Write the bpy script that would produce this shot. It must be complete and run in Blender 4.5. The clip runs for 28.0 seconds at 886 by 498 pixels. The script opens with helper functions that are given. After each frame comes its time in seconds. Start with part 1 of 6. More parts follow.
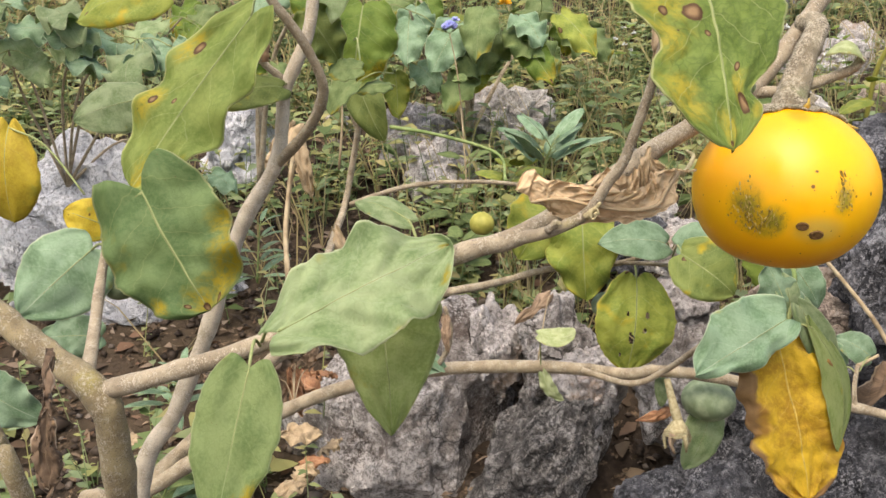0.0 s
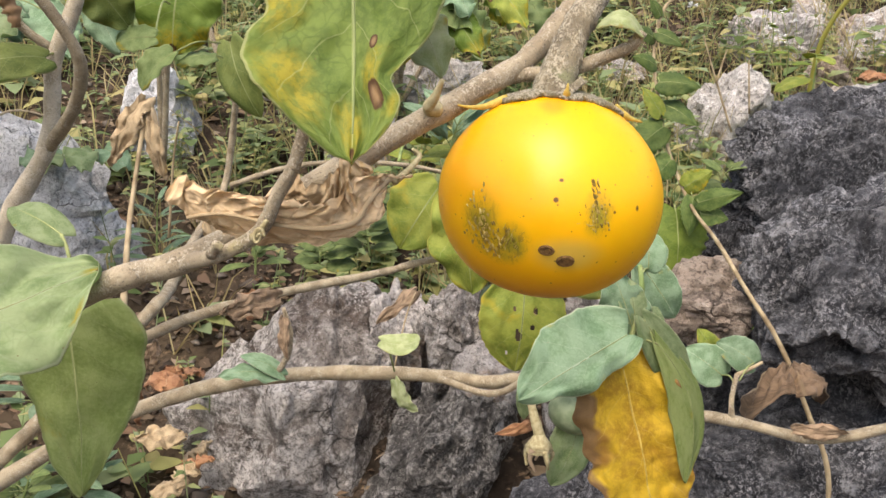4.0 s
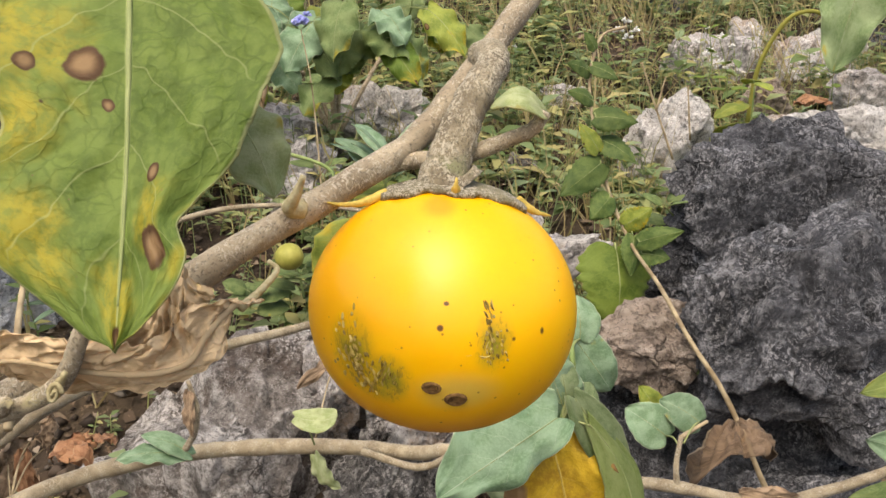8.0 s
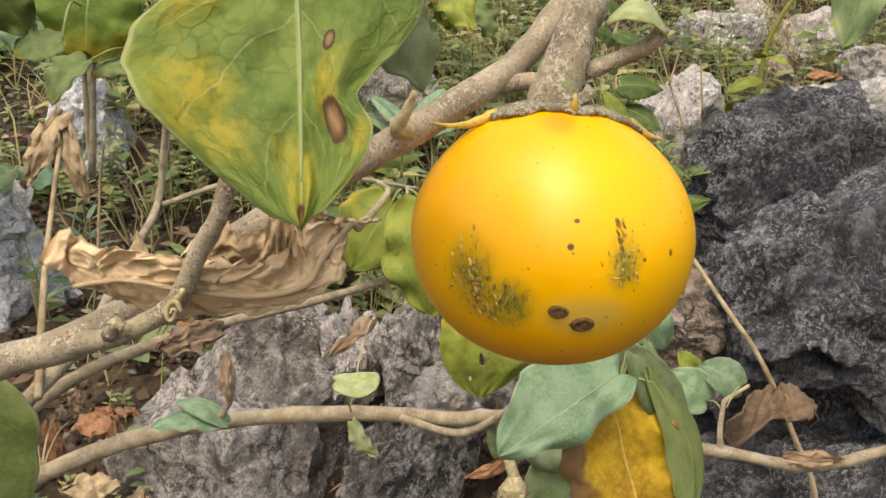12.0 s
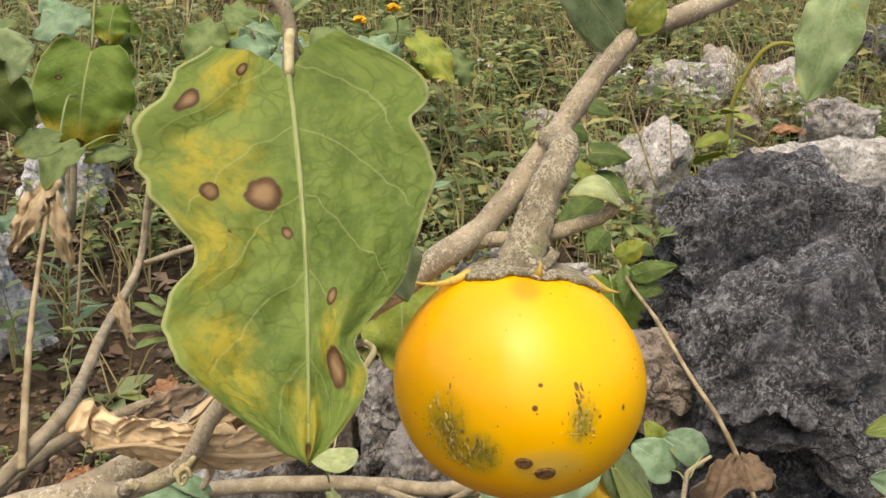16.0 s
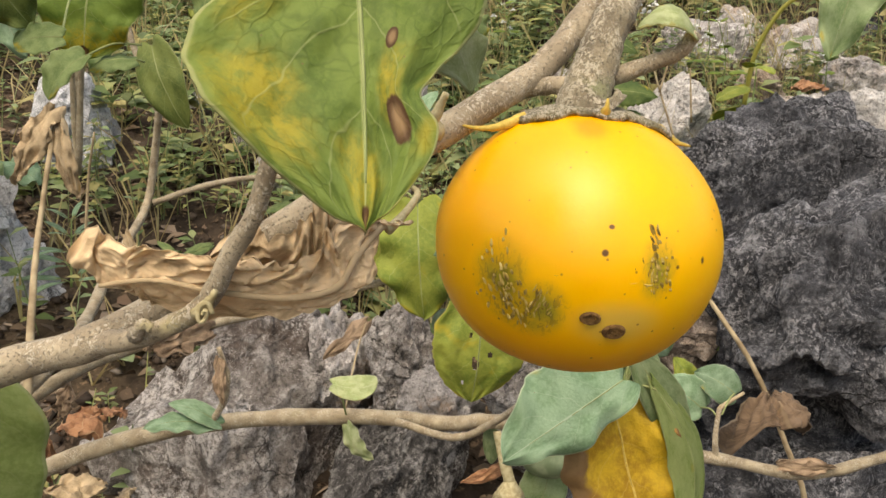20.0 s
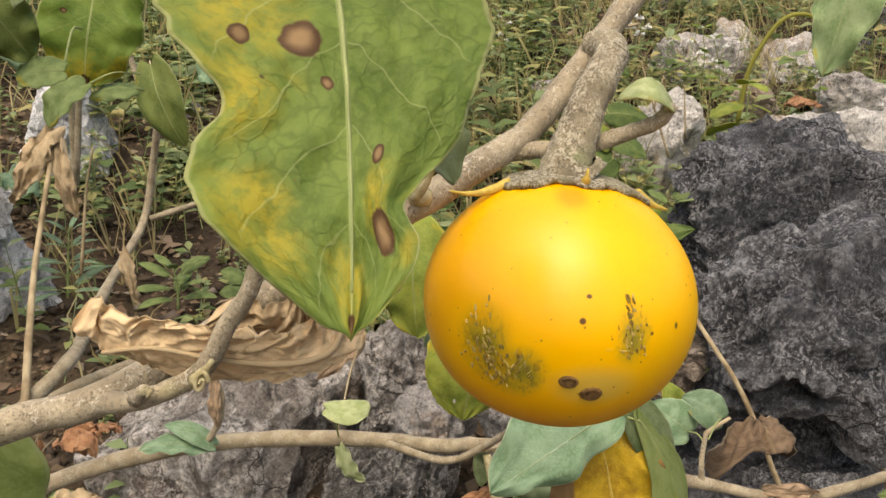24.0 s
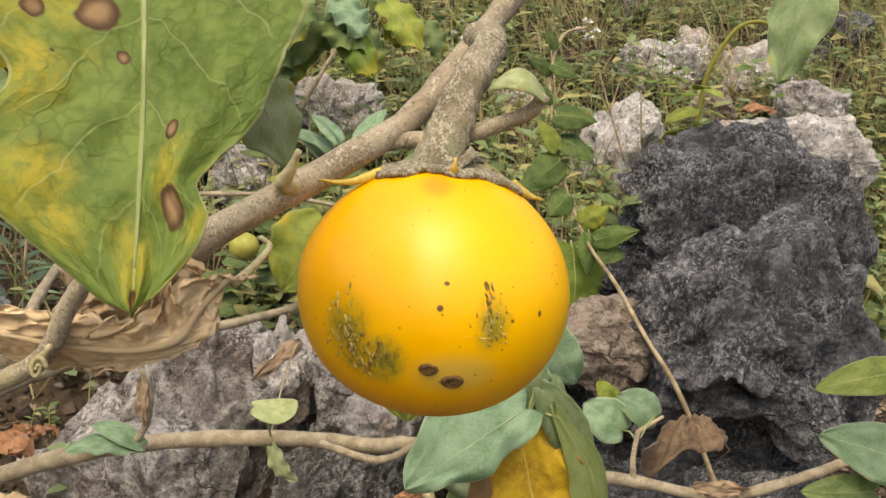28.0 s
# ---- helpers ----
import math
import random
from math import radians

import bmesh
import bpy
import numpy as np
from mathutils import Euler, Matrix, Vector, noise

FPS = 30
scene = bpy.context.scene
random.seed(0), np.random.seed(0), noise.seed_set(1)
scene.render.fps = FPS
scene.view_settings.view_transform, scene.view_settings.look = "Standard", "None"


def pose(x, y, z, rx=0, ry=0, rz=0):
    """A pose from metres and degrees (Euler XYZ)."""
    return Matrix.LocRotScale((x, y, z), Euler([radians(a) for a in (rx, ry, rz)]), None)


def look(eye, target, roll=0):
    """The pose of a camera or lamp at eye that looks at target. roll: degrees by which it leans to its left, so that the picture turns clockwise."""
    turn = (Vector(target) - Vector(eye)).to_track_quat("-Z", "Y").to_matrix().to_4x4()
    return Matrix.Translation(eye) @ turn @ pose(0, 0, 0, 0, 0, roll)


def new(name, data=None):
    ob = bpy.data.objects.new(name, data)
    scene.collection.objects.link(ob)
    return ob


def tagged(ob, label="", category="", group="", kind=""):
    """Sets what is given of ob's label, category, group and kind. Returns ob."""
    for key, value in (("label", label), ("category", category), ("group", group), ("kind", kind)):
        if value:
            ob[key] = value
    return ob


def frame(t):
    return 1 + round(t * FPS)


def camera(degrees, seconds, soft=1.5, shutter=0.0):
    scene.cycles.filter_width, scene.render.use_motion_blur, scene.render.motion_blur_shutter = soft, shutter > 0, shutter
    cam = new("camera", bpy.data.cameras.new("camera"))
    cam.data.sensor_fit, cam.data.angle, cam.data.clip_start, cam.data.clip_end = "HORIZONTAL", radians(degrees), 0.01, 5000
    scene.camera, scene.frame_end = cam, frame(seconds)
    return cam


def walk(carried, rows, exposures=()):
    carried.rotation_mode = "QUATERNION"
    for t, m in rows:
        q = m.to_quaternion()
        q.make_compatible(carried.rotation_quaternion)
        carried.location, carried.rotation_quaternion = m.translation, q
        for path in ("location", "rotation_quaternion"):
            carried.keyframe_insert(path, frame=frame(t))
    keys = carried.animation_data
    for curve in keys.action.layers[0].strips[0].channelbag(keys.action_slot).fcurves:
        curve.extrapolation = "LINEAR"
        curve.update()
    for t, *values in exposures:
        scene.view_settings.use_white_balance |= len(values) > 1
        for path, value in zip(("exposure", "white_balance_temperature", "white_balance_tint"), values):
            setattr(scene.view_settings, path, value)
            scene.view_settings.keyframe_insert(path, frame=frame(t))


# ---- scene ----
cam = camera(58.0, 28.0)
METRES, EYE, TILT, LEAN, TURN = 0.36, 0.65, -12.0, 0.0, 0.0
ROWS = [
    (0.0, 0.0, 0.0, 0.0, 0.0, 0.0, -0.0),
    (0.5, 0.0109, 0.0086, 0.0022, -0.1, -0.15, -0.21),
    (1.0, 0.0385, 0.0295, 0.0104, -0.11, -0.34, -0.49),
    (1.5, 0.0684, 0.058, 0.0109, -0.18, -0.83, -0.67),
    (2.0, 0.0988, 0.0884, 0.004, -0.11, -1.3, -0.79),
    (2.5, 0.1264, 0.1116, 0.0017, -0.32, -1.54, -0.82),
    (3.0, 0.1673, 0.1272, 0.0031, -0.63, -1.81, -0.65),
    (3.5, 0.2069, 0.144, 0.0157, -1.3, -1.96, -0.57),
    (5.5, 0.2759, 0.2197, 0.1374, -3.23, -2.16, 0.43),
    (6.0, 0.3024, 0.2342, 0.1571, -3.99, -0.81, 0.6),
    (6.5, 0.3127, 0.2386, 0.1561, -4.49, -0.29, 0.71),
    (7.0, 0.3097, 0.2313, 0.1413, -4.93, -0.41, 0.88),
    (7.5, 0.3006, 0.25, 0.1226, -5.05, -0.58, 0.9),
    (8.0, 0.2877, 0.2661, 0.104, -5.21, -0.77, 0.87),
    (8.5, 0.2794, 0.2817, 0.0903, -5.34, -1.05, 0.89),
    (9.0, 0.2708, 0.2868, 0.0779, -5.47, -1.24, 0.92),
    (9.5, 0.2583, 0.283, 0.0695, -5.51, -1.41, 0.9),
    (10.0, 0.2437, 0.2898, 0.0603, -5.59, -1.72, 0.97),
    (10.5, 0.235, 0.2969, 0.055, -5.62, -1.87, 0.98),
    (11.0, 0.2266, 0.303, 0.0522, -5.64, -2.0, 1.08),
    (11.5, 0.2212, 0.3001, 0.0553, -5.58, -1.97, 1.11),
    (12.0, 0.2189, 0.2977, 0.0677, -5.67, -1.76, 1.14),
    (12.5, 0.2179, 0.2851, 0.0877, -5.88, -1.61, 1.09),
    (13.0, 0.2162, 0.2651, 0.1166, -6.27, -1.17, 0.98),
    (13.5, 0.2168, 0.2432, 0.1328, -6.63, -0.76, 0.91),
    (15.5, 0.214, 0.2333, 0.155, -7.27, 0.33, 0.73),
    (16.0, 0.2119, 0.2424, 0.1467, -7.41, 0.29, 0.64),
    (16.5, 0.211, 0.2534, 0.1373, -7.46, 0.19, 0.59),
    (17.0, 0.2092, 0.2678, 0.1216, -7.45, -0.05, 0.57),
    (17.5, 0.2059, 0.2817, 0.1007, -7.39, -0.35, 0.49),
    (18.0, 0.2035, 0.2945, 0.083, -7.35, -0.98, 0.39),
    (18.5, 0.2026, 0.3008, 0.0745, -7.31, -1.36, 0.33),
    (19.0, 0.1999, 0.3066, 0.068, -7.24, -1.54, 0.28),
    (19.5, 0.1967, 0.3091, 0.0661, -7.11, -1.58, 0.23),
    (20.0, 0.1935, 0.3069, 0.0684, -6.95, -1.58, 0.21),
    (20.5, 0.192, 0.3045, 0.071, -6.87, -1.62, 0.18),
    (21.0, 0.1899, 0.3002, 0.0772, -6.83, -1.58, 0.15),
    (21.5, 0.1869, 0.295, 0.0848, -6.79, -1.57, 0.09),
    (23.5, 0.1883, 0.2881, 0.1022, -7.05, -1.25, -0.27),
    (24.0, 0.1963, 0.2855, 0.1027, -7.21, -1.26, -0.32),
    (24.5, 0.2029, 0.2842, 0.1018, -7.32, -1.24, -0.33),
    (25.0, 0.2107, 0.283, 0.1004, -7.57, -1.18, -0.39),
    (25.5, 0.2178, 0.282, 0.0991, -7.89, -1.08, -0.45),
    (26.0, 0.226, 0.2812, 0.0976, -8.19, -1.03, -0.47),
    (26.5, 0.2321, 0.2808, 0.0961, -8.41, -1.0, -0.52),
    (27.0, 0.2413, 0.2806, 0.0956, -8.64, -0.94, -0.55),
    (27.5, 0.2512, 0.2785, 0.0941, -8.87, -0.93, -0.57),
    (28.0, 0.2581, 0.2777, 0.0935, -9.13, -0.9, -0.58),
]
walk(cam, [(t, pose(0, 0, EYE, TILT, LEAN, TURN) @ pose(METRES * x, METRES * y, METRES * z, 90 + pitch, roll, yaw)) for t, x, y, z, yaw, pitch, roll in ROWS],
     exposures=[(0.0, 0.97, 7050, 11), (3.5, 0.97, 7050, 11), (7.0, 0.86, 7150, 10), (10.0, 0.76, 7450, 9), (16.0, 0.73, 7600, 8), (28.0, 0.69, 7700, 8)])

# ---- light ----
world = bpy.data.worlds.new("sky")
scene.world = world
world.use_nodes = True
wt = world.node_tree
sky = wt.nodes.new("ShaderNodeTexSky")
sky.sky_type, sky.sun_disc = "NISHITA", False
sky.sun_elevation, sky.sun_rotation = radians(61), radians(204)
sky.dust_density, sky.air_density = 4.0, 1.0
wt.links.new(sky.outputs[0], wt.nodes["Background"].inputs[0])
wt.nodes["Background"].inputs[1].default_value = 0.15
sun_data = bpy.data.lights.new("sun", "SUN")
sun_data.energy, sun_data.angle, sun_data.color = 1.5, radians(60), (1.0, 0.95, 0.87)
sun = new("sun", sun_data)
sun.matrix_basis = look((0, 0, 0), (0.22, 0.5, -1.0))


# ---- materials ----
def put(nt, sock, value):
    if isinstance(value, bpy.types.NodeSocket):
        nt.links.new(value, sock)
    elif isinstance(value, tuple) and len(value) == 3 and sock.type == "RGBA":
        sock.default_value = (*value, 1)
    else:
        sock.default_value = value


def calc(nt, op, a, b=0.0, c=0.0, clamp=False):
    n = nt.nodes.new("ShaderNodeMath")
    n.operation, n.use_clamp = op, clamp
    put(nt, n.inputs[0], a), put(nt, n.inputs[1], b), put(nt, n.inputs[2], c)
    return n.outputs[0]


def remap(nt, v, a, b, c=0.0, d=1.0):
    n = nt.nodes.new("ShaderNodeMapRange")
    n.interpolation_type = "SMOOTHSTEP"
    for i, x in enumerate((v, a, b, c, d)):
        put(nt, n.inputs[i], x)
    return n.outputs[0]


def blend(nt, f, a, b, mode="MIX"):
    n = nt.nodes.new("ShaderNodeMix")
    n.data_type, n.blend_type = "RGBA", mode
    put(nt, n.inputs[0], f), put(nt, n.inputs[6], a), put(nt, n.inputs[7], b)
    return n.outputs[2]


def grain(nt, vec, scale, detail=4.0, rough=0.55, warp=0.0):
    n = nt.nodes.new("ShaderNodeTexNoise")
    put(nt, n.inputs["Vector"], vec)
    n.inputs["Scale"].default_value, n.inputs["Detail"].default_value = scale, detail
    n.inputs["Roughness"].default_value, n.inputs["Distortion"].default_value = rough, warp
    return n.outputs[0]


def cells(nt, vec, scale, feature="F1", out="Distance", rnd=1.0):
    n = nt.nodes.new("ShaderNodeTexVoronoi")
    n.feature = feature
    put(nt, n.inputs["Vector"], vec)
    n.inputs["Scale"].default_value = scale
    n.inputs["Randomness"].default_value = rnd
    return n.outputs[out]


def shifted(nt, vec, mul=(1, 1, 1), by=None):
    n = nt.nodes.new("ShaderNodeVectorMath")
    n.operation = "MULTIPLY_ADD"
    put(nt, n.inputs[0], vec)
    n.inputs[1].default_value = mul
    if by is not None:
        put(nt, n.inputs[2], by)
    return n.outputs[0]


def bump(nt, bsdf, height, strength=0.4, dist=0.001):
    n = nt.nodes.new("ShaderNodeBump")
    n.inputs["Strength"].default_value, n.inputs["Distance"].default_value = strength, dist
    put(nt, n.inputs["Height"], height)
    nt.links.new(n.outputs[0], bsdf.inputs["Normal"])


def fresh(name, rough=0.6, spec=0.4):
    m = bpy.data.materials.new(name)
    m.use_nodes = True
    nt = m.node_tree
    b = nt.nodes["Principled BSDF"]
    b.inputs["Roughness"].default_value = rough
    b.inputs["Specular IOR Level"].default_value = spec
    co = nt.nodes.new("ShaderNodeTexCoord").outputs["Object"]
    return m, nt, b, co


def leaf_material(name, dark, light, yellow=(0.46, 0.36, 0.03), yellowing=0.3, spots=0.3, zones=(), zoned=0.95, holes=(), scorch=0.0, netted=0.22, vein=(0.42, 0.46, 0.2), rim=(0.5, 0.5, 0.25), thin=0.4, rough=0.6):
    m, nt, b, co = fresh(name, rough, 0.3)
    uv = nt.nodes.new("ShaderNodeUVMap")
    uv.uv_map = "blade"
    sep = nt.nodes.new("ShaderNodeSeparateXYZ")
    nt.links.new(uv.outputs[0], sep.inputs[0])
    u, v = sep.outputs[0], sep.outputs[1]
    rnd = nt.nodes.new("ShaderNodeObjectInfo").outputs["Random"]
    side = calc(nt, "MULTIPLY", calc(nt, "ABSOLUTE", calc(nt, "SUBTRACT", v, 0.5)), 2.0)
    shift = calc(nt, "MULTIPLY", rnd, 37.0)
    vec = shifted(nt, uv.outputs[0], (1.6, 1.0, 1.0), shift)
    wob = grain(nt, vec, 5.0, 2.0)
    mid = remap(nt, side, 0.006, 0.03, 1.0, 0.0)
    s = calc(nt, "ADD", calc(nt, "SUBTRACT", calc(nt, "MULTIPLY", u, 5.0), calc(nt, "MULTIPLY", side, 1.5)), calc(nt, "MULTIPLY", wob, 0.5))
    d = calc(nt, "ABSOLUTE", calc(nt, "SUBTRACT", calc(nt, "FRACT", s), 0.5))
    lateral = calc(nt, "MULTIPLY", remap(nt, d, 0.475, 0.5), remap(nt, side, 0.75, 0.95, 1.0, 0.0))
    wv = nt.nodes.new("ShaderNodeTexNoise")
    put(nt, wv.inputs["Vector"], vec)
    wv.inputs["Scale"].default_value = 9.0
    warped = nt.nodes.new("ShaderNodeVectorMath")
    warped.operation = "MULTIPLY_ADD"
    nt.links.new(wv.outputs["Color"], warped.inputs[0])
    warped.inputs[1].default_value = (0.12, 0.12, 0.0)
    nt.links.new(vec, warped.inputs[2])
    net = calc(nt, "MULTIPLY", remap(nt, cells(nt, warped.outputs[0], 15.0, "DISTANCE_TO_EDGE"), 0.0, 0.14, 1.0, 0.0), remap(nt, wob, 0.3, 0.7, 0.2, 1.0))
    green = blend(nt, remap(nt, grain(nt, vec, 3.0, 5.0), 0.35, 0.65), dark, light)
    green = blend(nt, calc(nt, "MULTIPLY", remap(nt, grain(nt, vec, 24.0, 6.0, 0.65), 0.4, 0.65), 0.45), green, light)
    green = blend(nt, calc(nt, "MULTIPLY", net, netted), green, tuple(c * 0.75 for c in dark))
    patch = calc(nt, "ADD", grain(nt, shifted(nt, vec, (1, 1, 1), (3.1, 7.7, 0.0)), 2.6, 3.0), calc(nt, "MULTIPLY", calc(nt, "POWER", side, 3.0), 0.12))
    green = blend(nt, remap(nt, patch, 0.76 - 0.3 * yellowing, 0.96 - 0.3 * yellowing), green, yellow)
    def far(p, q, r0, r1):
        du, dv = calc(nt, "MULTIPLY", calc(nt, "SUBTRACT", u, p), 1.35), calc(nt, "SUBTRACT", v, q)
        dd = calc(nt, "SQRT", calc(nt, "ADD", calc(nt, "MULTIPLY", du, du), calc(nt, "MULTIPLY", dv, dv)))
        dd = calc(nt, "ADD", dd, calc(nt, "MULTIPLY", calc(nt, "SUBTRACT", grain(nt, vec, 7.0, 3.0), 0.5), r1 * 1.1))
        return remap(nt, dd, r0, r1, 1.0, 0.0)

    for p, q, r in zones:
        green = blend(nt, calc(nt, "MULTIPLY", far(p, q, r * 0.2, r * 1.1), remap(nt, grain(nt, vec, 19.0, 5.0, 0.65), 0.35, 0.6, 0.3 * zoned, zoned)), green, yellow)
    veins = calc(nt, "MAXIMUM", mid, calc(nt, "MULTIPLY", lateral, 0.45))
    col = blend(nt, calc(nt, "MULTIPLY", veins, 0.75), green, vein)
    spotd = cells(nt, shifted(nt, vec, (1, 1, 1), (1.3, 0.4, 0.0)), 4.0)
    spotc = cells(nt, shifted(nt, vec, (1, 1, 1), (1.3, 0.4, 0.0)), 4.0, out="Color")
    size = remap(nt, spotc, 1.0 - spots, 1.0, 0.0, 0.33)
    inside = calc(nt, "SUBTRACT", calc(nt, "ADD", size, calc(nt, "MULTIPLY", calc(nt, "SUBTRACT", wob, 0.5), 0.15)), spotd)
    col = blend(nt, remap(nt, inside, -0.02, 0.02), col, blend(nt, remap(nt, inside, 0.02, 0.14), (0.07, 0.035, 0.015), (0.25, 0.15, 0.07)))
    for p, q, r in holes:
        col = blend(nt, far(p, q, r * 0.9, r * 1.1), col, blend(nt, far(p, q, r * 0.2, r * 0.9), (0.09, 0.045, 0.018), (0.3, 0.19, 0.09)))
    tiny = remap(nt, cells(nt, shifted(nt, vec, (1, 1, 1), (8.0, 2.0, 0.0)), 17.0), 0.03, 0.1, 1.0, 0.0)
    col = blend(nt, calc(nt, "MULTIPLY", tiny, remap(nt, grain(nt, vec, 4.0), 0.52, 0.62)), col, (0.2, 0.13, 0.06))
    col = blend(nt, calc(nt, "MULTIPLY", remap(nt, side, 0.96, 0.985), 0.55), col, rim)
    if scorch:
        edge = calc(nt, "ADD", side, calc(nt, "MULTIPLY", calc(nt, "SUBTRACT", grain(nt, vec, 2.2, 5.0), 0.5), 1.6))
        burnt = blend(nt, grain(nt, vec, 14.0, 4.0), (0.16, 0.085, 0.035), (0.36, 0.22, 0.09))
        col = blend(nt, remap(nt, edge, 1.1 - 0.5 * scorch, 1.3 - 0.5 * scorch), col, burnt)
    hue = nt.nodes.new("ShaderNodeHueSaturation")
    put(nt, hue.inputs["Value"], remap(nt, rnd, 0.0, 1.0, 0.85, 1.15))
    put(nt, hue.inputs["Color"], col)
    col = hue.outputs[0]
    nt.links.new(col, b.inputs["Base Color"])
    b.inputs["Sheen Weight"].default_value = 0.05
    b.inputs["Sheen Roughness"].default_value = 0.5
    h = calc(nt, "ADD", calc(nt, "MULTIPLY", net, -0.7 * netted), calc(nt, "ADD", calc(nt, "MULTIPLY", veins, -0.3), grain(nt, co, 900.0, 2.0)))
    bump(nt, b, h, 0.45, 0.0006)
    tr = nt.nodes.new("ShaderNodeBsdfTranslucent")
    nt.links.new(col, tr.inputs["Color"])
    mix = nt.nodes.new("ShaderNodeMixShader")
    mix.inputs[0].default_value = thin
    nt.links.new(b.outputs[0], mix.inputs[1]), nt.links.new(tr.outputs[0], mix.inputs[2])
    nt.links.new(mix.outputs[0], nt.nodes["Material Output"].inputs["Surface"])
    return m


def bark_material(name, dark, light, moss=(0.3, 0.27, 0.1), mossy=0.2, pale=(0.52, 0.46, 0.36), flecked=0.5):
    m, nt, b, co = fresh(name, 0.8, 0.25)
    base = blend(nt, remap(nt, grain(nt, co, 90.0, 6.0), 0.35, 0.65), dark, light)
    base = blend(nt, remap(nt, grain(nt, co, 35.0, 4.0), 0.72 - 0.3 * mossy, 0.85 - 0.3 * mossy), base, moss)
    fleck = remap(nt, grain(nt, shifted(nt, co, (1, 1, 0.7)), 1150.0, 3.0, 0.6, 1.2), 0.62 - 0.2 * flecked, 0.68 - 0.2 * flecked)
    fleck = calc(nt, "MULTIPLY", fleck, remap(nt, grain(nt, co, 150.0, 4.0), 0.56 - 0.25 * flecked, 0.7 - 0.25 * flecked, 0.1, 1.0))
    base = blend(nt, calc(nt, "MULTIPLY", fleck, 0.8), base, pale)
    dots = remap(nt, grain(nt, co, 1900.0, 3.0, 0.7), 0.55, 0.64)
    base = blend(nt, calc(nt, "MULTIPLY", dots, 0.6), base, tuple(c * 0.3 for c in dark))
    nt.links.new(base, b.inputs["Base Color"])
    b.inputs["Sheen Weight"].default_value = 0.1
    bump(nt, b, calc(nt, "ADD", calc(nt, "SUBTRACT", fleck, dots), grain(nt, co, 350.0, 5.0, 0.7)), 0.7, 0.0006)
    return m


def rock_material(name, dark, mid, pale, stain=(0.2, 0.13, 0.08), stained=0.3, paleness=0.4, pitted=0.4, worn=0.6):
    """Weathered limestone: blotched body, worn pale ridges, a web of light mineral lines, stains, pits and cracks."""
    m, nt, b, co = fresh(name, 0.85, 0.3)
    rnd = nt.nodes.new("ShaderNodeObjectInfo").outputs["Random"]
    vec = shifted(nt, co, (1, 1, 1), calc(nt, "MULTIPLY", rnd, 11.0))
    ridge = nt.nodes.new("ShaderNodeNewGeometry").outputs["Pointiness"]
    fine = grain(nt, vec, 240.0, 6.0, 0.75, 0.4)
    rasp = grain(nt, vec, 75.0, 8.0, 0.78, 0.6)
    patch = grain(nt, shifted(nt, vec, (1, 1, 1), (1.0, 6.0, 3.0)), 12.0, 6.0, 0.68, 0.5)
    col = blend(nt, remap(nt, grain(nt, vec, 16.0, 9.0, 0.72), 0.36, 0.64), dark, mid)
    crust = calc(nt, "MULTIPLY", remap(nt, patch, 0.64 - 0.3 * paleness, 0.72 - 0.3 * paleness), remap(nt, rasp, 0.42, 0.6, 0.1, 0.95))
    col = blend(nt, crust, col, pale)
    col = blend(nt, remap(nt, grain(nt, shifted(nt, vec, (1, 1, 1), (5.0, 2.0, 1.0)), 7.0, 6.0, 0.65), 0.7 - 0.4 * stained, 0.77 - 0.4 * stained, 0.0, 0.85), col, stain)
    web = remap(nt, calc(nt, "ABSOLUTE", calc(nt, "SUBTRACT", grain(nt, vec, 34.0, 6.0, 0.7, 1.1), 0.5)), 0.0, 0.028, 1.0, 0.0)
    web = calc(nt, "MULTIPLY", web, remap(nt, patch, 0.42, 0.6, 0.1, 0.8))
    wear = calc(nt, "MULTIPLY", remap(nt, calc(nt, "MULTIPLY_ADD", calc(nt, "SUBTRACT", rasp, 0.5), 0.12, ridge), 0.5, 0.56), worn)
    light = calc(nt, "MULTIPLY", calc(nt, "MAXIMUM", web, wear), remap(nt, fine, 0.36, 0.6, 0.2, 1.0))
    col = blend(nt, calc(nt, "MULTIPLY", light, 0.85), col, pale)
    col = blend(nt, calc(nt, "MULTIPLY", remap(nt, fine, 0.57, 0.68), 0.45), col, pale)
    chip = grain(nt, shifted(nt, vec, (1, 1, 0.8), (2.0, 9.0, 4.0)), 330.0, 3.0, 0.6, 0.7)
    col = blend(nt, calc(nt, "MULTIPLY", remap(nt, chip, 0.54, 0.59), remap(nt, patch, 0.45, 0.6, 0.04, 0.85)), col, pale)
    col = blend(nt, remap(nt, chip, 0.44, 0.4, 0.0, 0.5), col, tuple(c * 0.3 for c in dark))
    hair = remap(nt, calc(nt, "ABSOLUTE", calc(nt, "SUBTRACT", grain(nt, vec, 95.0, 4.0, 0.65, 1.3), 0.5)), 0.0, 0.02, 1.0, 0.0)
    col = blend(nt, calc(nt, "MULTIPLY", hair, remap(nt, rasp, 0.45, 0.6, 0.0, 0.75)), col, pale)
    pit = remap(nt, grain(nt, shifted(nt, vec, (1, 1, 1), (4.0, 1.0, 7.0)), 60.0, 7.0, 0.75, 0.8), 0.54, 0.62)
    col = blend(nt, calc(nt, "MULTIPLY", pit, pitted), col, tuple(c * 0.3 for c in dark))
    col = blend(nt, remap(nt, fine, 0.45, 0.33, 0.0, 0.3 + 0.5 * pitted), col, tuple(c * 0.35 for c in dark))
    wv = nt.nodes.new("ShaderNodeTexNoise")
    put(nt, wv.inputs["Vector"], vec)
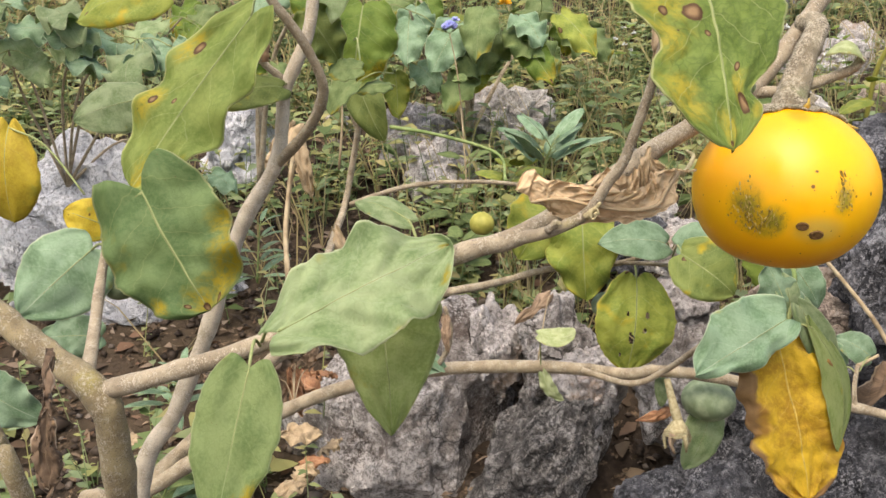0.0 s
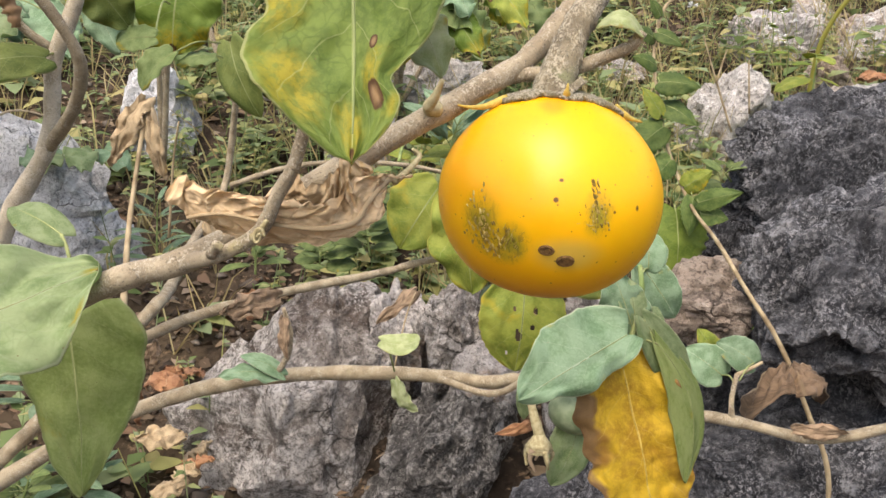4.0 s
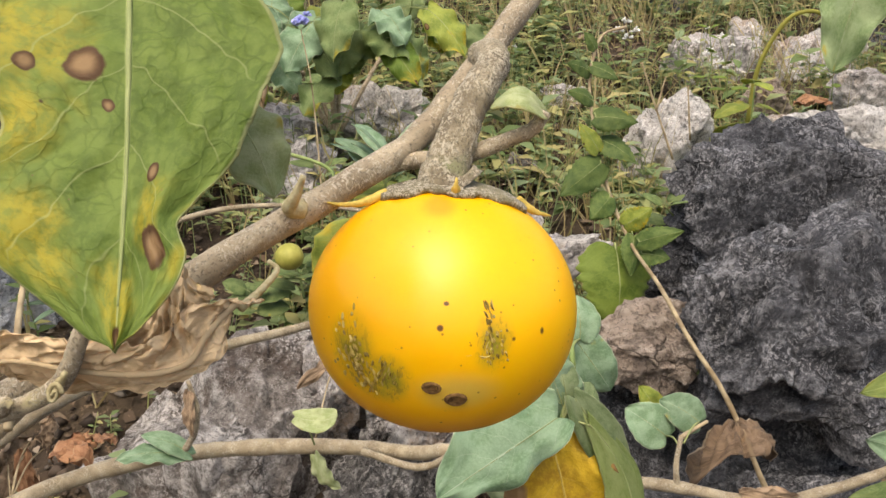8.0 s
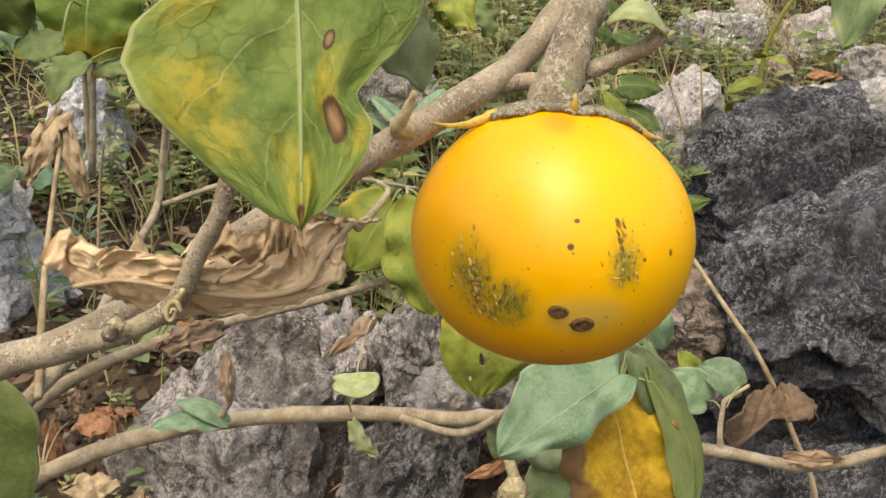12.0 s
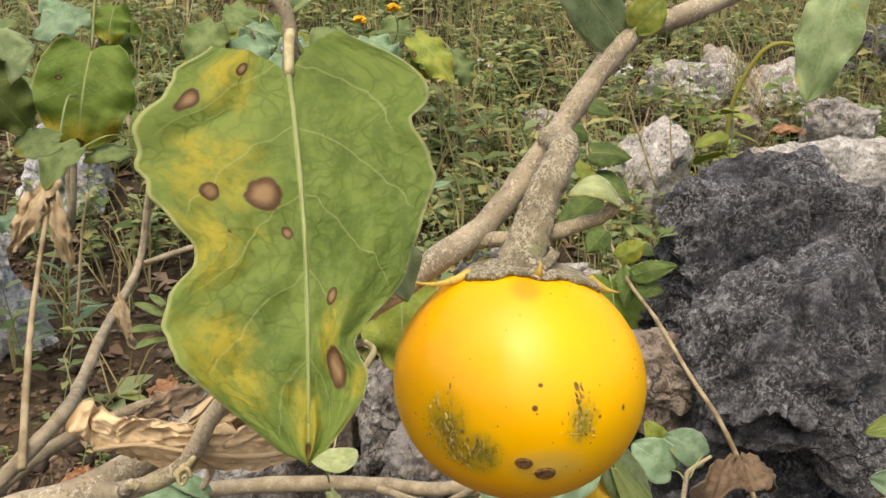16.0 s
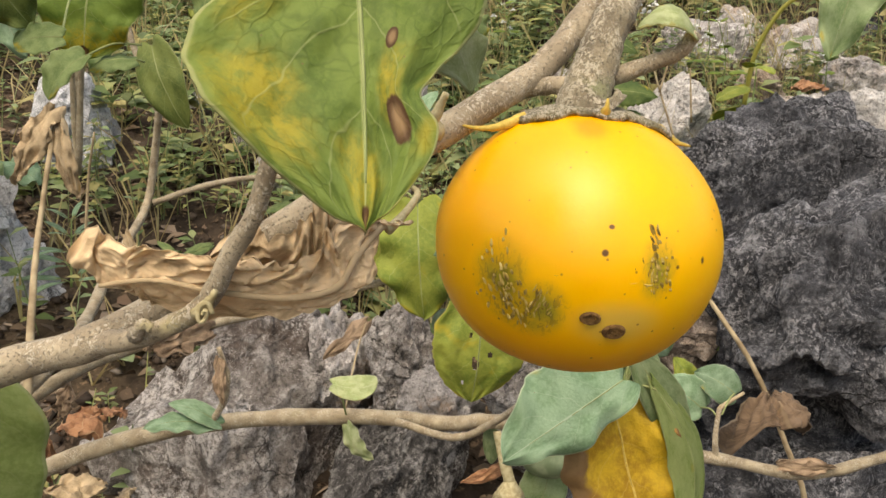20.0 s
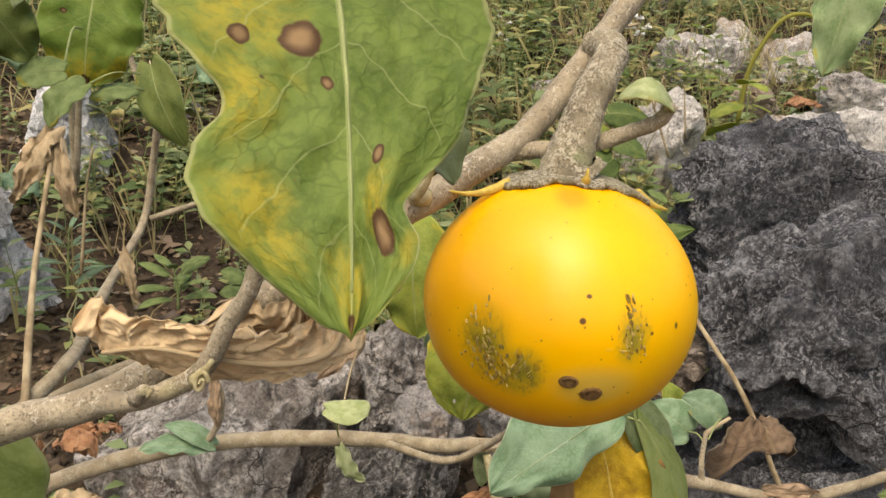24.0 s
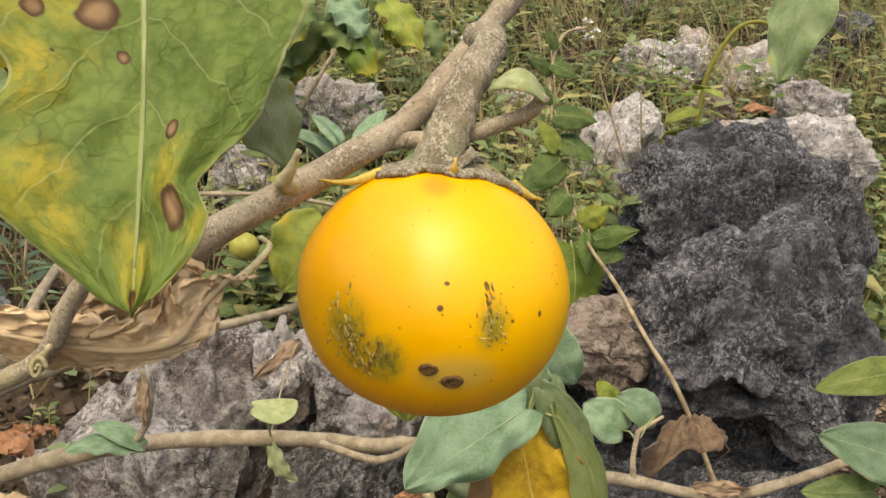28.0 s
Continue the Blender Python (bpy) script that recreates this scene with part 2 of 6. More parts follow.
    wv.inputs["Scale"].default_value, wv.inputs["Detail"].default_value = 26.0, 6.0
    wander = shifted(nt, wv.outputs["Color"], (0.06, 0.06, 0.06))
    crack = remap(nt, cells(nt, shifted(nt, co, (1, 1, 1.7), wander), 11.0, "DISTANCE_TO_EDGE"), 0.0, 0.014, 1.0, 0.0)
    crack = calc(nt, "MULTIPLY", crack, remap(nt, grain(nt, vec, 15.0, 3.0), 0.5, 0.58))
    col = blend(nt, calc(nt, "MULTIPLY", crack, 0.85), col, tuple(c * 0.3 for c in dark))
    nt.links.new(col, b.inputs["Base Color"])
    h = calc(nt, "ADD", calc(nt, "MULTIPLY", grain(nt, vec, 26.0, 11.0, 0.76, 0.5), 1.6), calc(nt, "SUBTRACT", calc(nt, "MULTIPLY", web, 0.15), calc(nt, "MULTIPLY", pit, 0.35)))
    h = calc(nt, "SUBTRACT", calc(nt, "MULTIPLY_ADD", fine, 0.4, h), calc(nt, "MULTIPLY", crack, 0.6))
    bump(nt, b, h, 1.0, 0.007)
    return m


def flat_material(name, a, c, scale=80.0, rough=0.7, rise=0.4, dist=0.001):
    m, nt, b, co = fresh(name, rough, 0.3)
    nt.links.new(blend(nt, remap(nt, grain(nt, co, scale, 5.0), 0.35, 0.65), a, c), b.inputs["Base Color"])
    bump(nt, b, grain(nt, co, scale * 4, 4.0), rise, dist)
    return m


def clump_material(name, cols, thin=0.25):
    """Colour that changes from leaf to leaf inside one joined mesh."""
    m, nt, b, co = fresh(name, 0.7, 0.25)
    rnd = nt.nodes.new("ShaderNodeNewGeometry").outputs["Random Per Island"]
    r = nt.nodes.new("ShaderNodeValToRGB")
    r.color_ramp.elements.remove(r.color_ramp.elements[1])
    for i, c in enumerate(cols):
        e = r.color_ramp.elements[0] if i == 0 else r.color_ramp.elements.new(i / (len(cols) - 1))
        e.color = (*c, 1)
    nt.links.new(rnd, r.inputs[0])
    col = blend(nt, calc(nt, "MULTIPLY", grain(nt, co, 60.0, 4.0), 0.5), r.outputs[0], tuple(x * 0.5 for x in cols[0]))
    nt.links.new(col, b.inputs["Base Color"])
    tr = nt.nodes.new("ShaderNodeBsdfTranslucent")
    nt.links.new(col, tr.inputs["Color"])
    mix = nt.nodes.new("ShaderNodeMixShader")
    mix.inputs[0].default_value = thin
    nt.links.new(b.outputs[0], mix.inputs[1]), nt.links.new(tr.outputs[0], mix.inputs[2])
    nt.links.new(mix.outputs[0], nt.nodes["Material Output"].inputs["Surface"])
    return m


LEAF_GREEN = leaf_material("leaf_green", (0.125, 0.175, 0.04), (0.22, 0.27, 0.07), yellowing=0.42, spots=0.22)
LEAF_PALE = leaf_material("leaf_pale", (0.23, 0.325, 0.14), (0.41, 0.495, 0.275), yellowing=0.1, spots=0.08, vein=(0.45, 0.5, 0.33), rim=(0.64, 0.66, 0.46), thin=0.55)
LEAF_SOFT = leaf_material("leaf_soft", (0.23, 0.325, 0.14), (0.41, 0.495, 0.275), yellowing=0.12, spots=0.05, zones=((0.98, 0.5, 0.1), (0.85, 0.9, 0.08)), holes=((1.0, 0.5, 0.035),), vein=(0.45, 0.5, 0.33), rim=(0.64, 0.66, 0.46), thin=0.55)
LEAF_YOUNG = leaf_material("leaf_young", (0.38, 0.45, 0.2), (0.56, 0.61, 0.36), yellowing=0.3, spots=0.0, vein=(0.6, 0.62, 0.4), rim=(0.66, 0.67, 0.45), thin=0.5)
LEAF_VIVID = leaf_material("leaf_vivid", (0.11, 0.19, 0.025), (0.2, 0.29, 0.05), yellowing=0.2, spots=0.0, zones=((0.95, 0.5, 0.42), (0.8, 0.08, 0.2), (0.82, 0.92, 0.2)), holes=((0.98, 0.5, 0.12), (0.35, 0.75, 0.03)), thin=0.5)
LEAF_SIDE = leaf_material("leaf_side", (0.17, 0.25, 0.085), (0.29, 0.37, 0.15), yellowing=0.2, spots=0.05, zones=((0.8, 0.05, 0.2), (0.95, 0.3, 0.2)), vein=(0.36, 0.43, 0.2), rim=(0.45, 0.5, 0.28), thin=0.5)
LEAF_HANG = leaf_material("leaf_hang", (0.28, 0.37, 0.11), (0.44, 0.52, 0.21), yellowing=0.3, spots=0.1, vein=(0.45, 0.5, 0.25), rim=(0.5, 0.54, 0.3), thin=0.6)
LEAF_TEAL = leaf_material("leaf_teal", (0.16, 0.265, 0.14), (0.295, 0.42, 0.27), yellowing=0.12, spots=0.06, vein=(0.46, 0.54, 0.4), rim=(0.62, 0.66, 0.48))
LEAF_DEEP = leaf_material("leaf_deep", (0.11, 0.17, 0.055), (0.22, 0.28, 0.1), yellowing=0.2, spots=0.1, vein=(0.24, 0.32, 0.12), rim=(0.24, 0.3, 0.12))
LEAF_FRESH = leaf_material("leaf_fresh", (0.12, 0.19, 0.025), (0.22, 0.30, 0.05), yellowing=0.2, spots=0.04, vein=(0.3, 0.36, 0.1), rim=(0.3, 0.34, 0.1))
LEAF_LIME = leaf_material("leaf_lime", (0.185, 0.25, 0.04), (0.33, 0.365, 0.068), yellowing=0.5, spots=0.25, rim=(0.45, 0.4, 0.1))
LEAF_YELLOW = leaf_material("leaf_yellow", (0.42, 0.24, 0.02), (0.72, 0.49, 0.04), yellow=(0.36, 0.19, 0.035), netted=0.2, yellowing=0.7, spots=0.25, scorch=0.65, vein=(0.7, 0.52, 0.14), rim=(0.25, 0.13, 0.04), thin=0.3)
LEAF_DRY = leaf_material("leaf_dry", (0.32, 0.235, 0.14), (0.53, 0.41, 0.26), yellow=(0.5, 0.35, 0.15), netted=0.1, yellowing=0.3, spots=0.05, vein=(0.5, 0.38, 0.24), rim=(0.45, 0.34, 0.2), thin=0.15, rough=0.8)
LEAF_TAN = leaf_material("leaf_tan", (0.48, 0.34, 0.195), (0.78, 0.6, 0.38), yellow=(0.66, 0.45, 0.19), netted=0.1, yellowing=0.3, spots=0.05, vein=(0.68, 0.53, 0.33), rim=(0.7, 0.55, 0.35), thin=0.25, rough=0.8)
LEAF_BROWN = leaf_material("leaf_brown", (0.17, 0.115, 0.075), (0.33, 0.235, 0.155), yellow=(0.42, 0.28, 0.14), netted=0.04, yellowing=0.3, spots=0.05, vein=(0.42, 0.32, 0.2), rim=(0.5, 0.38, 0.26), thin=0.12, rough=0.8)
LEAF_RUST = leaf_material("leaf_rust", (0.20, 0.09, 0.045), (0.36, 0.19, 0.10), yellow=(0.4, 0.2, 0.08), netted=0.04, yellowing=0.3, spots=0.1, vein=(0.38, 0.24, 0.14), rim=(0.4, 0.28, 0.16), thin=0.12, rough=0.8)
LEAF_UMBER = leaf_material("leaf_umber", (0.07, 0.045, 0.028), (0.18, 0.122, 0.078), yellow=(0.26, 0.165, 0.08), netted=0.15, yellowing=0.35, spots=0.1, vein=(0.25, 0.18, 0.11), rim=(0.42, 0.34, 0.25), thin=0.1, rough=0.8)
LEAF_BRIGHT = leaf_material("leaf_bright", (0.5, 0.36, 0.03), (0.66, 0.52, 0.05), yellow=(0.36, 0.38, 0.06), netted=0.1, yellowing=0.4, spots=0.3, vein=(0.6, 0.5, 0.12), rim=(0.6, 0.5, 0.12), thin=0.35)
LEAF_SPOTTED = leaf_material("leaf_spotted", (0.1, 0.158, 0.026), (0.185, 0.255, 0.052), netted=0.5, zoned=0.7, yellowing=0.34, spots=0.0, zones=((0.06, 0.78, 0.16), (0.3, 0.78, 0.2), (0.5, 0.9, 0.16), (0.93, 0.5, 0.2), (0.72, 0.3, 0.14), (0.75, 0.85, 0.2)), holes=((0.36, 0.63, 0.062), (0.35, 0.8, 0.036), (0.46, 0.575, 0.025), (0.13, 0.9, 0.04), (0.79, 0.25, 0.075), (0.62, 0.36, 0.026), (0.04, 0.73, 0.02), (0.995, 0.5, 0.07)))
LEAF_MINT = leaf_material("leaf_mint", (0.07, 0.125, 0.03), (0.15, 0.21, 0.055), yellowing=0.2, spots=0.04, vein=(0.2, 0.26, 0.08), rim=(0.2, 0.26, 0.08))
LEAF_LOBED = leaf_material("leaf_lobed", (0.15, 0.215, 0.04), (0.26, 0.32, 0.08), yellowing=0.25, spots=0.0, zones=((0.97, 0.5, 0.28), (0.62, 0.9, 0.16), (0.3, 0.9, 0.14), (0.85, 0.1, 0.15)), holes=((0.28, 0.8, 0.05), (0.6, 0.86, 0.035), (0.55, 0.66, 0.022), (0.93, 0.3, 0.03)))
LEAF_TIPPED = leaf_material("leaf_tipped", (0.125, 0.21, 0.072), (0.22, 0.315, 0.125), thin=0.55, yellowing=0.2, spots=0.0, zones=((0.97, 0.5, 0.28), (0.72, 0.05, 0.24), (0.5, 0.03, 0.18), (0.88, 0.2, 0.26), (0.8, 0.9, 0.12)), holes=((0.99, 0.5, 0.07), (0.95, 0.25, 0.04), (0.9, 0.7, 0.03)))
BARK = bark_material("bark", (0.26, 0.208, 0.14), (0.43, 0.36, 0.255), pale=(0.6, 0.53, 0.42))
BARK_BLEACHED = bark_material("bark_bleached", (0.44, 0.37, 0.265), (0.64, 0.56, 0.43), mossy=0.1, pale=(0.72, 0.66, 0.55))
BARK_PALE = bark_material("bark_pale", (0.26, 0.205, 0.13), (0.44, 0.365, 0.25), mossy=0.25)
BARK_MOSS = bark_material("bark_moss", (0.19, 0.145, 0.08), (0.34, 0.275, 0.15), moss=(0.34, 0.29, 0.1), mossy=0.5)
STALK = bark_material("stalk_bark", (0.15, 0.12, 0.078), (0.28, 0.235, 0.155), moss=(0.25, 0.28, 0.13), mossy=0.6, flecked=0.72, pale=(0.52, 0.46, 0.35))
STEM_GREEN = flat_material("stem_green", (0.14, 0.2, 0.06), (0.26, 0.32, 0.12), 60.0)
STEM_PALE = flat_material("stem_pale", (0.2, 0.24, 0.09), (0.3, 0.33, 0.14), 60.0)
STEM_THIN = flat_material("stem_thin", (0.22, 0.16, 0.09), (0.4, 0.32, 0.2), 60.0)
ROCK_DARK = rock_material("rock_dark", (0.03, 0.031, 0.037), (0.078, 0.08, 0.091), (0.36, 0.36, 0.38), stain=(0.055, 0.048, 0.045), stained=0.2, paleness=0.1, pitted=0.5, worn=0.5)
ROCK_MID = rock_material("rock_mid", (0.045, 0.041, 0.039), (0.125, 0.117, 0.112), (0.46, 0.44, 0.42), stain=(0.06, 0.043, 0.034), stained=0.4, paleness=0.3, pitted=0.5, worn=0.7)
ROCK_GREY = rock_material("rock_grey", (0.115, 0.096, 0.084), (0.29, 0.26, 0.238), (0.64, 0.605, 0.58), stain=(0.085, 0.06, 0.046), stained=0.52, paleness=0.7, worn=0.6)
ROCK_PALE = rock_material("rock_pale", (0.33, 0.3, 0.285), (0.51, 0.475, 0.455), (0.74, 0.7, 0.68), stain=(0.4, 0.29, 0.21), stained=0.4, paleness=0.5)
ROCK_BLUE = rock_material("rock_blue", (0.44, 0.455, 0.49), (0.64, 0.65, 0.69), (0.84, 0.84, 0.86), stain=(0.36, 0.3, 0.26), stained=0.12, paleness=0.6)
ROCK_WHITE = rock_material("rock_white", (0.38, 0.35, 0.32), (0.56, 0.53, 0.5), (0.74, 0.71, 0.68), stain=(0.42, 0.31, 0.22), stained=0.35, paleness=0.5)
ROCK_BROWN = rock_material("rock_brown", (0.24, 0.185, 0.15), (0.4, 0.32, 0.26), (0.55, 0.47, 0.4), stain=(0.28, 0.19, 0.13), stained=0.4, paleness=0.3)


def soil_material():
    m, nt, b, co = fresh("soil", 0.95, 0.2)
    col = blend(nt, remap(nt, grain(nt, co, 14.0, 8.0, 0.7), 0.35, 0.65), (0.035, 0.025, 0.018), (0.095, 0.068, 0.048))
    col = blend(nt, remap(nt, grain(nt, co, 2.2, 4.0), 0.45, 0.6), col, (0.1, 0.072, 0.046))
    crumb = remap(nt, cells(nt, co, 90.0), 0.1, 0.5, 1.0, 0.0)
    col = blend(nt, remap(nt, grain(nt, co, 70.0, 5.0, 0.7), 0.56, 0.7), col, (0.32, 0.22, 0.14))
    nt.links.new(col, b.inputs["Base Color"])
    bump(nt, b, calc(nt, "ADD", calc(nt, "MULTIPLY", crumb, 0.25), grain(nt, co, 45.0, 8.0, 0.75)), 1.0, 0.014)
    return m


SOIL = soil_material()


def fruit_material():
    m, nt, b, co = fresh("fruit_skin", 0.3, 0.5)
    tone = remap(nt, grain(nt, co, 22.0, 3.0), 0.3, 0.7)
    col = blend(nt, tone, (0.87, 0.41, 0.002), (0.93, 0.495, 0.003))
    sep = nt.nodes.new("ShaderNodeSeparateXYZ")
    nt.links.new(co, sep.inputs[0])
    # shade of the underside painted in: skin goes deeper orange towards the bottom
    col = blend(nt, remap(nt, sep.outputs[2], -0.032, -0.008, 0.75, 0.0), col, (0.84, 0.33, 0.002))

    def near(p, r0, r1, squash=(1, 1, 1)):
        n = nt.nodes.new("ShaderNodeVectorMath")
        n.operation = "DISTANCE"
        put(nt, n.inputs[0], shifted(nt, co, squash))
        n.inputs[1].default_value = [a * c for a, c in zip(p, squash)]
        return remap(nt, n.outputs["Value"], r0, r1, 1.0, 0.0)

    streak = remap(nt, grain(nt, shifted(nt, co, (1.0, 1.0, 0.45)), 950.0, 3.0, 0.65, 0.8), 0.52, 0.6)
    haze = grain(nt, co, 160.0, 4.0)
    for p, r, sq in (((-0.02104, -0.0222, -0.0053), 0.0082, (1, 1, 0.75)), ((-0.0160, -0.0245, -0.0105), 0.0080, (0.8, 1, 1.2)), ((-0.0130, -0.0269, -0.0082), 0.0066, (1, 1, 1)), ((0.0075, -0.0300, 0.0015), 0.0066, (1.2, 1, 0.8))):
        here = near(p, r * 0.15, r, sq)
        col = blend(nt, calc(nt, "MULTIPLY", here, remap(nt, haze, 0.35, 0.62, 0.45, 1.0)), col, (0.30, 0.26, 0.02))
        col = blend(nt, calc(nt, "MULTIPLY", calc(nt, "MULTIPLY", streak, here), 0.55), col, (0.12, 0.09, 0.02))
    halo = near((0.0015, -0.0293, -0.0100), 0.002, 0.0085, (0.7, 1, 1.3))
    col = blend(nt, calc(nt, "MULTIPLY", halo, 0.6), col, (0.55, 0.42, 0.1))
    speck = remap(nt, cells(nt, co, 420.0), 0.06, 0.16, 1.0, 0.0)
    some = remap(nt, cells(nt, co, 420.0, out="Color"), 0.62, 0.7)
    col = blend(nt, calc(nt, "MULTIPLY", calc(nt, "MULTIPLY", speck, some), 0.75), col, (0.2, 0.08, 0.01))
    for p, r, sq in (((-0.0038, -0.0306, 0.0040), 0.0009, (1, 1, 1)), ((-0.0029, -0.0296, 0.0088), 0.0006, (0.8, 1, 1)), ((0.0184, -0.0249, 0.0029), 0.0008, (1, 1, 0.7)), ((-0.0231, -0.0117, 0.0168), 0.0009, (1, 1, 1)), ((-0.0216, -0.0160, 0.0153), 0.0005, (1, 1, 1)), ((0.0118, -0.0287, 0.0019), 0.0007, (1, 1, 1)), ((-0.0261, -0.0080, 0.0144), 0.0006, (1, 1, 1))):
        col = blend(nt, near(p, r * 0.5, r, sq), col, (0.12, 0.05, 0.01))
    col = blend(nt, calc(nt, "MULTIPLY", near((-0.0045, -0.0135, 0.0262), 0.0015, 0.0055, (1, 0.8, 1)), 0.8), col, (0.82, 0.26, 0.004))
    nt.links.new(col, b.inputs["Base Color"])
    b.inputs["Subsurface Weight"].default_value = 0.12
    b.inputs["Subsurface Radius"].default_value = (0.006, 0.003, 0.0005)
    b.inputs["Subsurface Scale"].default_value = 0.6
    b.inputs["Coat Weight"].default_value = 0.05
    b.inputs["Coat Roughness"].default_value = 0.2
    put(nt, b.inputs["Roughness"], remap(nt, haze, 0.3, 0.7, 0.34, 0.44))
    bump(nt, b, calc(nt, "ADD", grain(nt, co, 90.0, 3.0), calc(nt, "MULTIPLY", streak, 0.1)), 0.12, 0.001)
    return m


FRUIT = fruit_material()
SCAR = flat_material("scar_cork", (0.09, 0.045, 0.015), (0.22, 0.12, 0.04), 900.0, 0.8, 0.6, 0.0005)
CALYX = bark_material("calyx_skin", (0.13, 0.11, 0.06), (0.24, 0.21, 0.12), moss=(0.24, 0.25, 0.13), mossy=0.5, flecked=0.75)
SEPAL = flat_material("sepal_skin", (0.46, 0.33, 0.07), (0.64, 0.47, 0.11), 500.0, 0.7, 0.5, 0.0004)
LEMON = flat_material("lemon_fruit_skin", (0.27, 0.265, 0.05), (0.37, 0.345, 0.08), 120.0, 0.55, 0.2)
GREEN_FRUIT = flat_material("green_fruit_skin", (0.15, 0.2, 0.11), (0.26, 0.32, 0.2), 120.0, 0.6, 0.2)
BUD = flat_material("bud_skin", (0.36, 0.3, 0.16), (0.52, 0.46, 0.28), 500.0, 0.8)
PETAL_BLUE = flat_material("petal_blue", (0.3, 0.32, 0.68), (0.42, 0.45, 0.8), 300.0)
PETAL_WHITE = flat_material("petal_white", (0.6, 0.6, 0.58), (0.75, 0.75, 0.72), 300.0)
PETAL_GOLD = flat_material("petal_gold", (0.75, 0.36, 0.02), (0.85, 0.5, 0.03), 300.0)


# ---- building blocks ----
def thing(name, base, label, category, group="", kind=""):
    ob = new(name)
    ob.empty_display_size = 0.02
    ob.matrix_basis = Matrix.Translation(base)
    return tagged(ob, label, category, group, kind)


def part(name, bm, material, parent=None, label="", smooth=True):
    me = bpy.data.meshes.new(name)
    if isinstance(bm, bmesh.types.BMesh):
        bm.to_mesh(me)
        bm.free()
    else:
        me.from_pydata(*bm)
    me.materials.append(material)
    me.polygons.foreach_set("use_smooth", [smooth] * len(me.polygons))
    ob = new(name, me)
    if parent is not None:
        ob.parent = parent
        if parent.parent is None:
            ob.matrix_parent_inverse = parent.matrix_basis.inverted()
    return tagged(ob, label)


def smooth_path(pts, steps=5):
    p = [Vector(q) for q in pts]
    p = [p[0] * 2 - p[1]] + p + [p[-1] * 2 - p[-2]]
    out = []
    for i in range(1, len(p) - 2):
        for k in range(steps):
            t = k / steps
            a, b, c, d = p[i - 1:i + 3]
            out.append(0.5 * ((2 * b) + (c - a) * t + (2 * a - 5 * b + 4 * c - d) * t * t + (3 * b - a - 3 * c + d) * t ** 3))
    return out + [p[-2]]


def tube(pts, r0, r1, sides=10, steps=5, knobs=0.12, seed=0.0):
    """A tapered, slightly knobbly stem along a smooth path, closed at both ends. r0 may be a tuple of radii along it."""
    path = smooth_path(pts, steps)
    bm, rings, n = bmesh.new(), [], len(path)
    up = None
    for i, p in enumerate(path):
        d = (path[min(i + 1, n - 1)] - path[max(i - 1, 0)]).normalized()
        up = d.orthogonal().normalized() if up is None else (up - d * up.dot(d)).normalized()
        s = d.cross(up)
        f = i / (n - 1)
        r = float(np.interp(f, np.linspace(0, 1, len(r0)), r0)) if isinstance(r0, tuple) else r0 + (r1 - r0) * f
        ring = []
        for k in range(sides):
            a = 2 * math.pi * k / sides
            o = up * math.cos(a) + s * math.sin(a)
            w = 1 + knobs * noise.noise((p + o * r) * (0.55 / max(r, 1e-4)) * 0.6 + Vector((seed, 0, 0))) + knobs * 0.8 * max(0, noise.noise(p * 60 + Vector((seed, 3, 0))))
            ring.append(bm.verts.new(p + o * r * w))
        rings.append(ring)
    for a, b in zip(rings, rings[1:]):
        for k in range(sides):
            bm.faces.new((a[k], a[(k + 1) % sides], b[(k + 1) % sides], b[k]))
    bm.faces.new(rings[0][::-1]), bm.faces.new(rings[-1])
    return bm


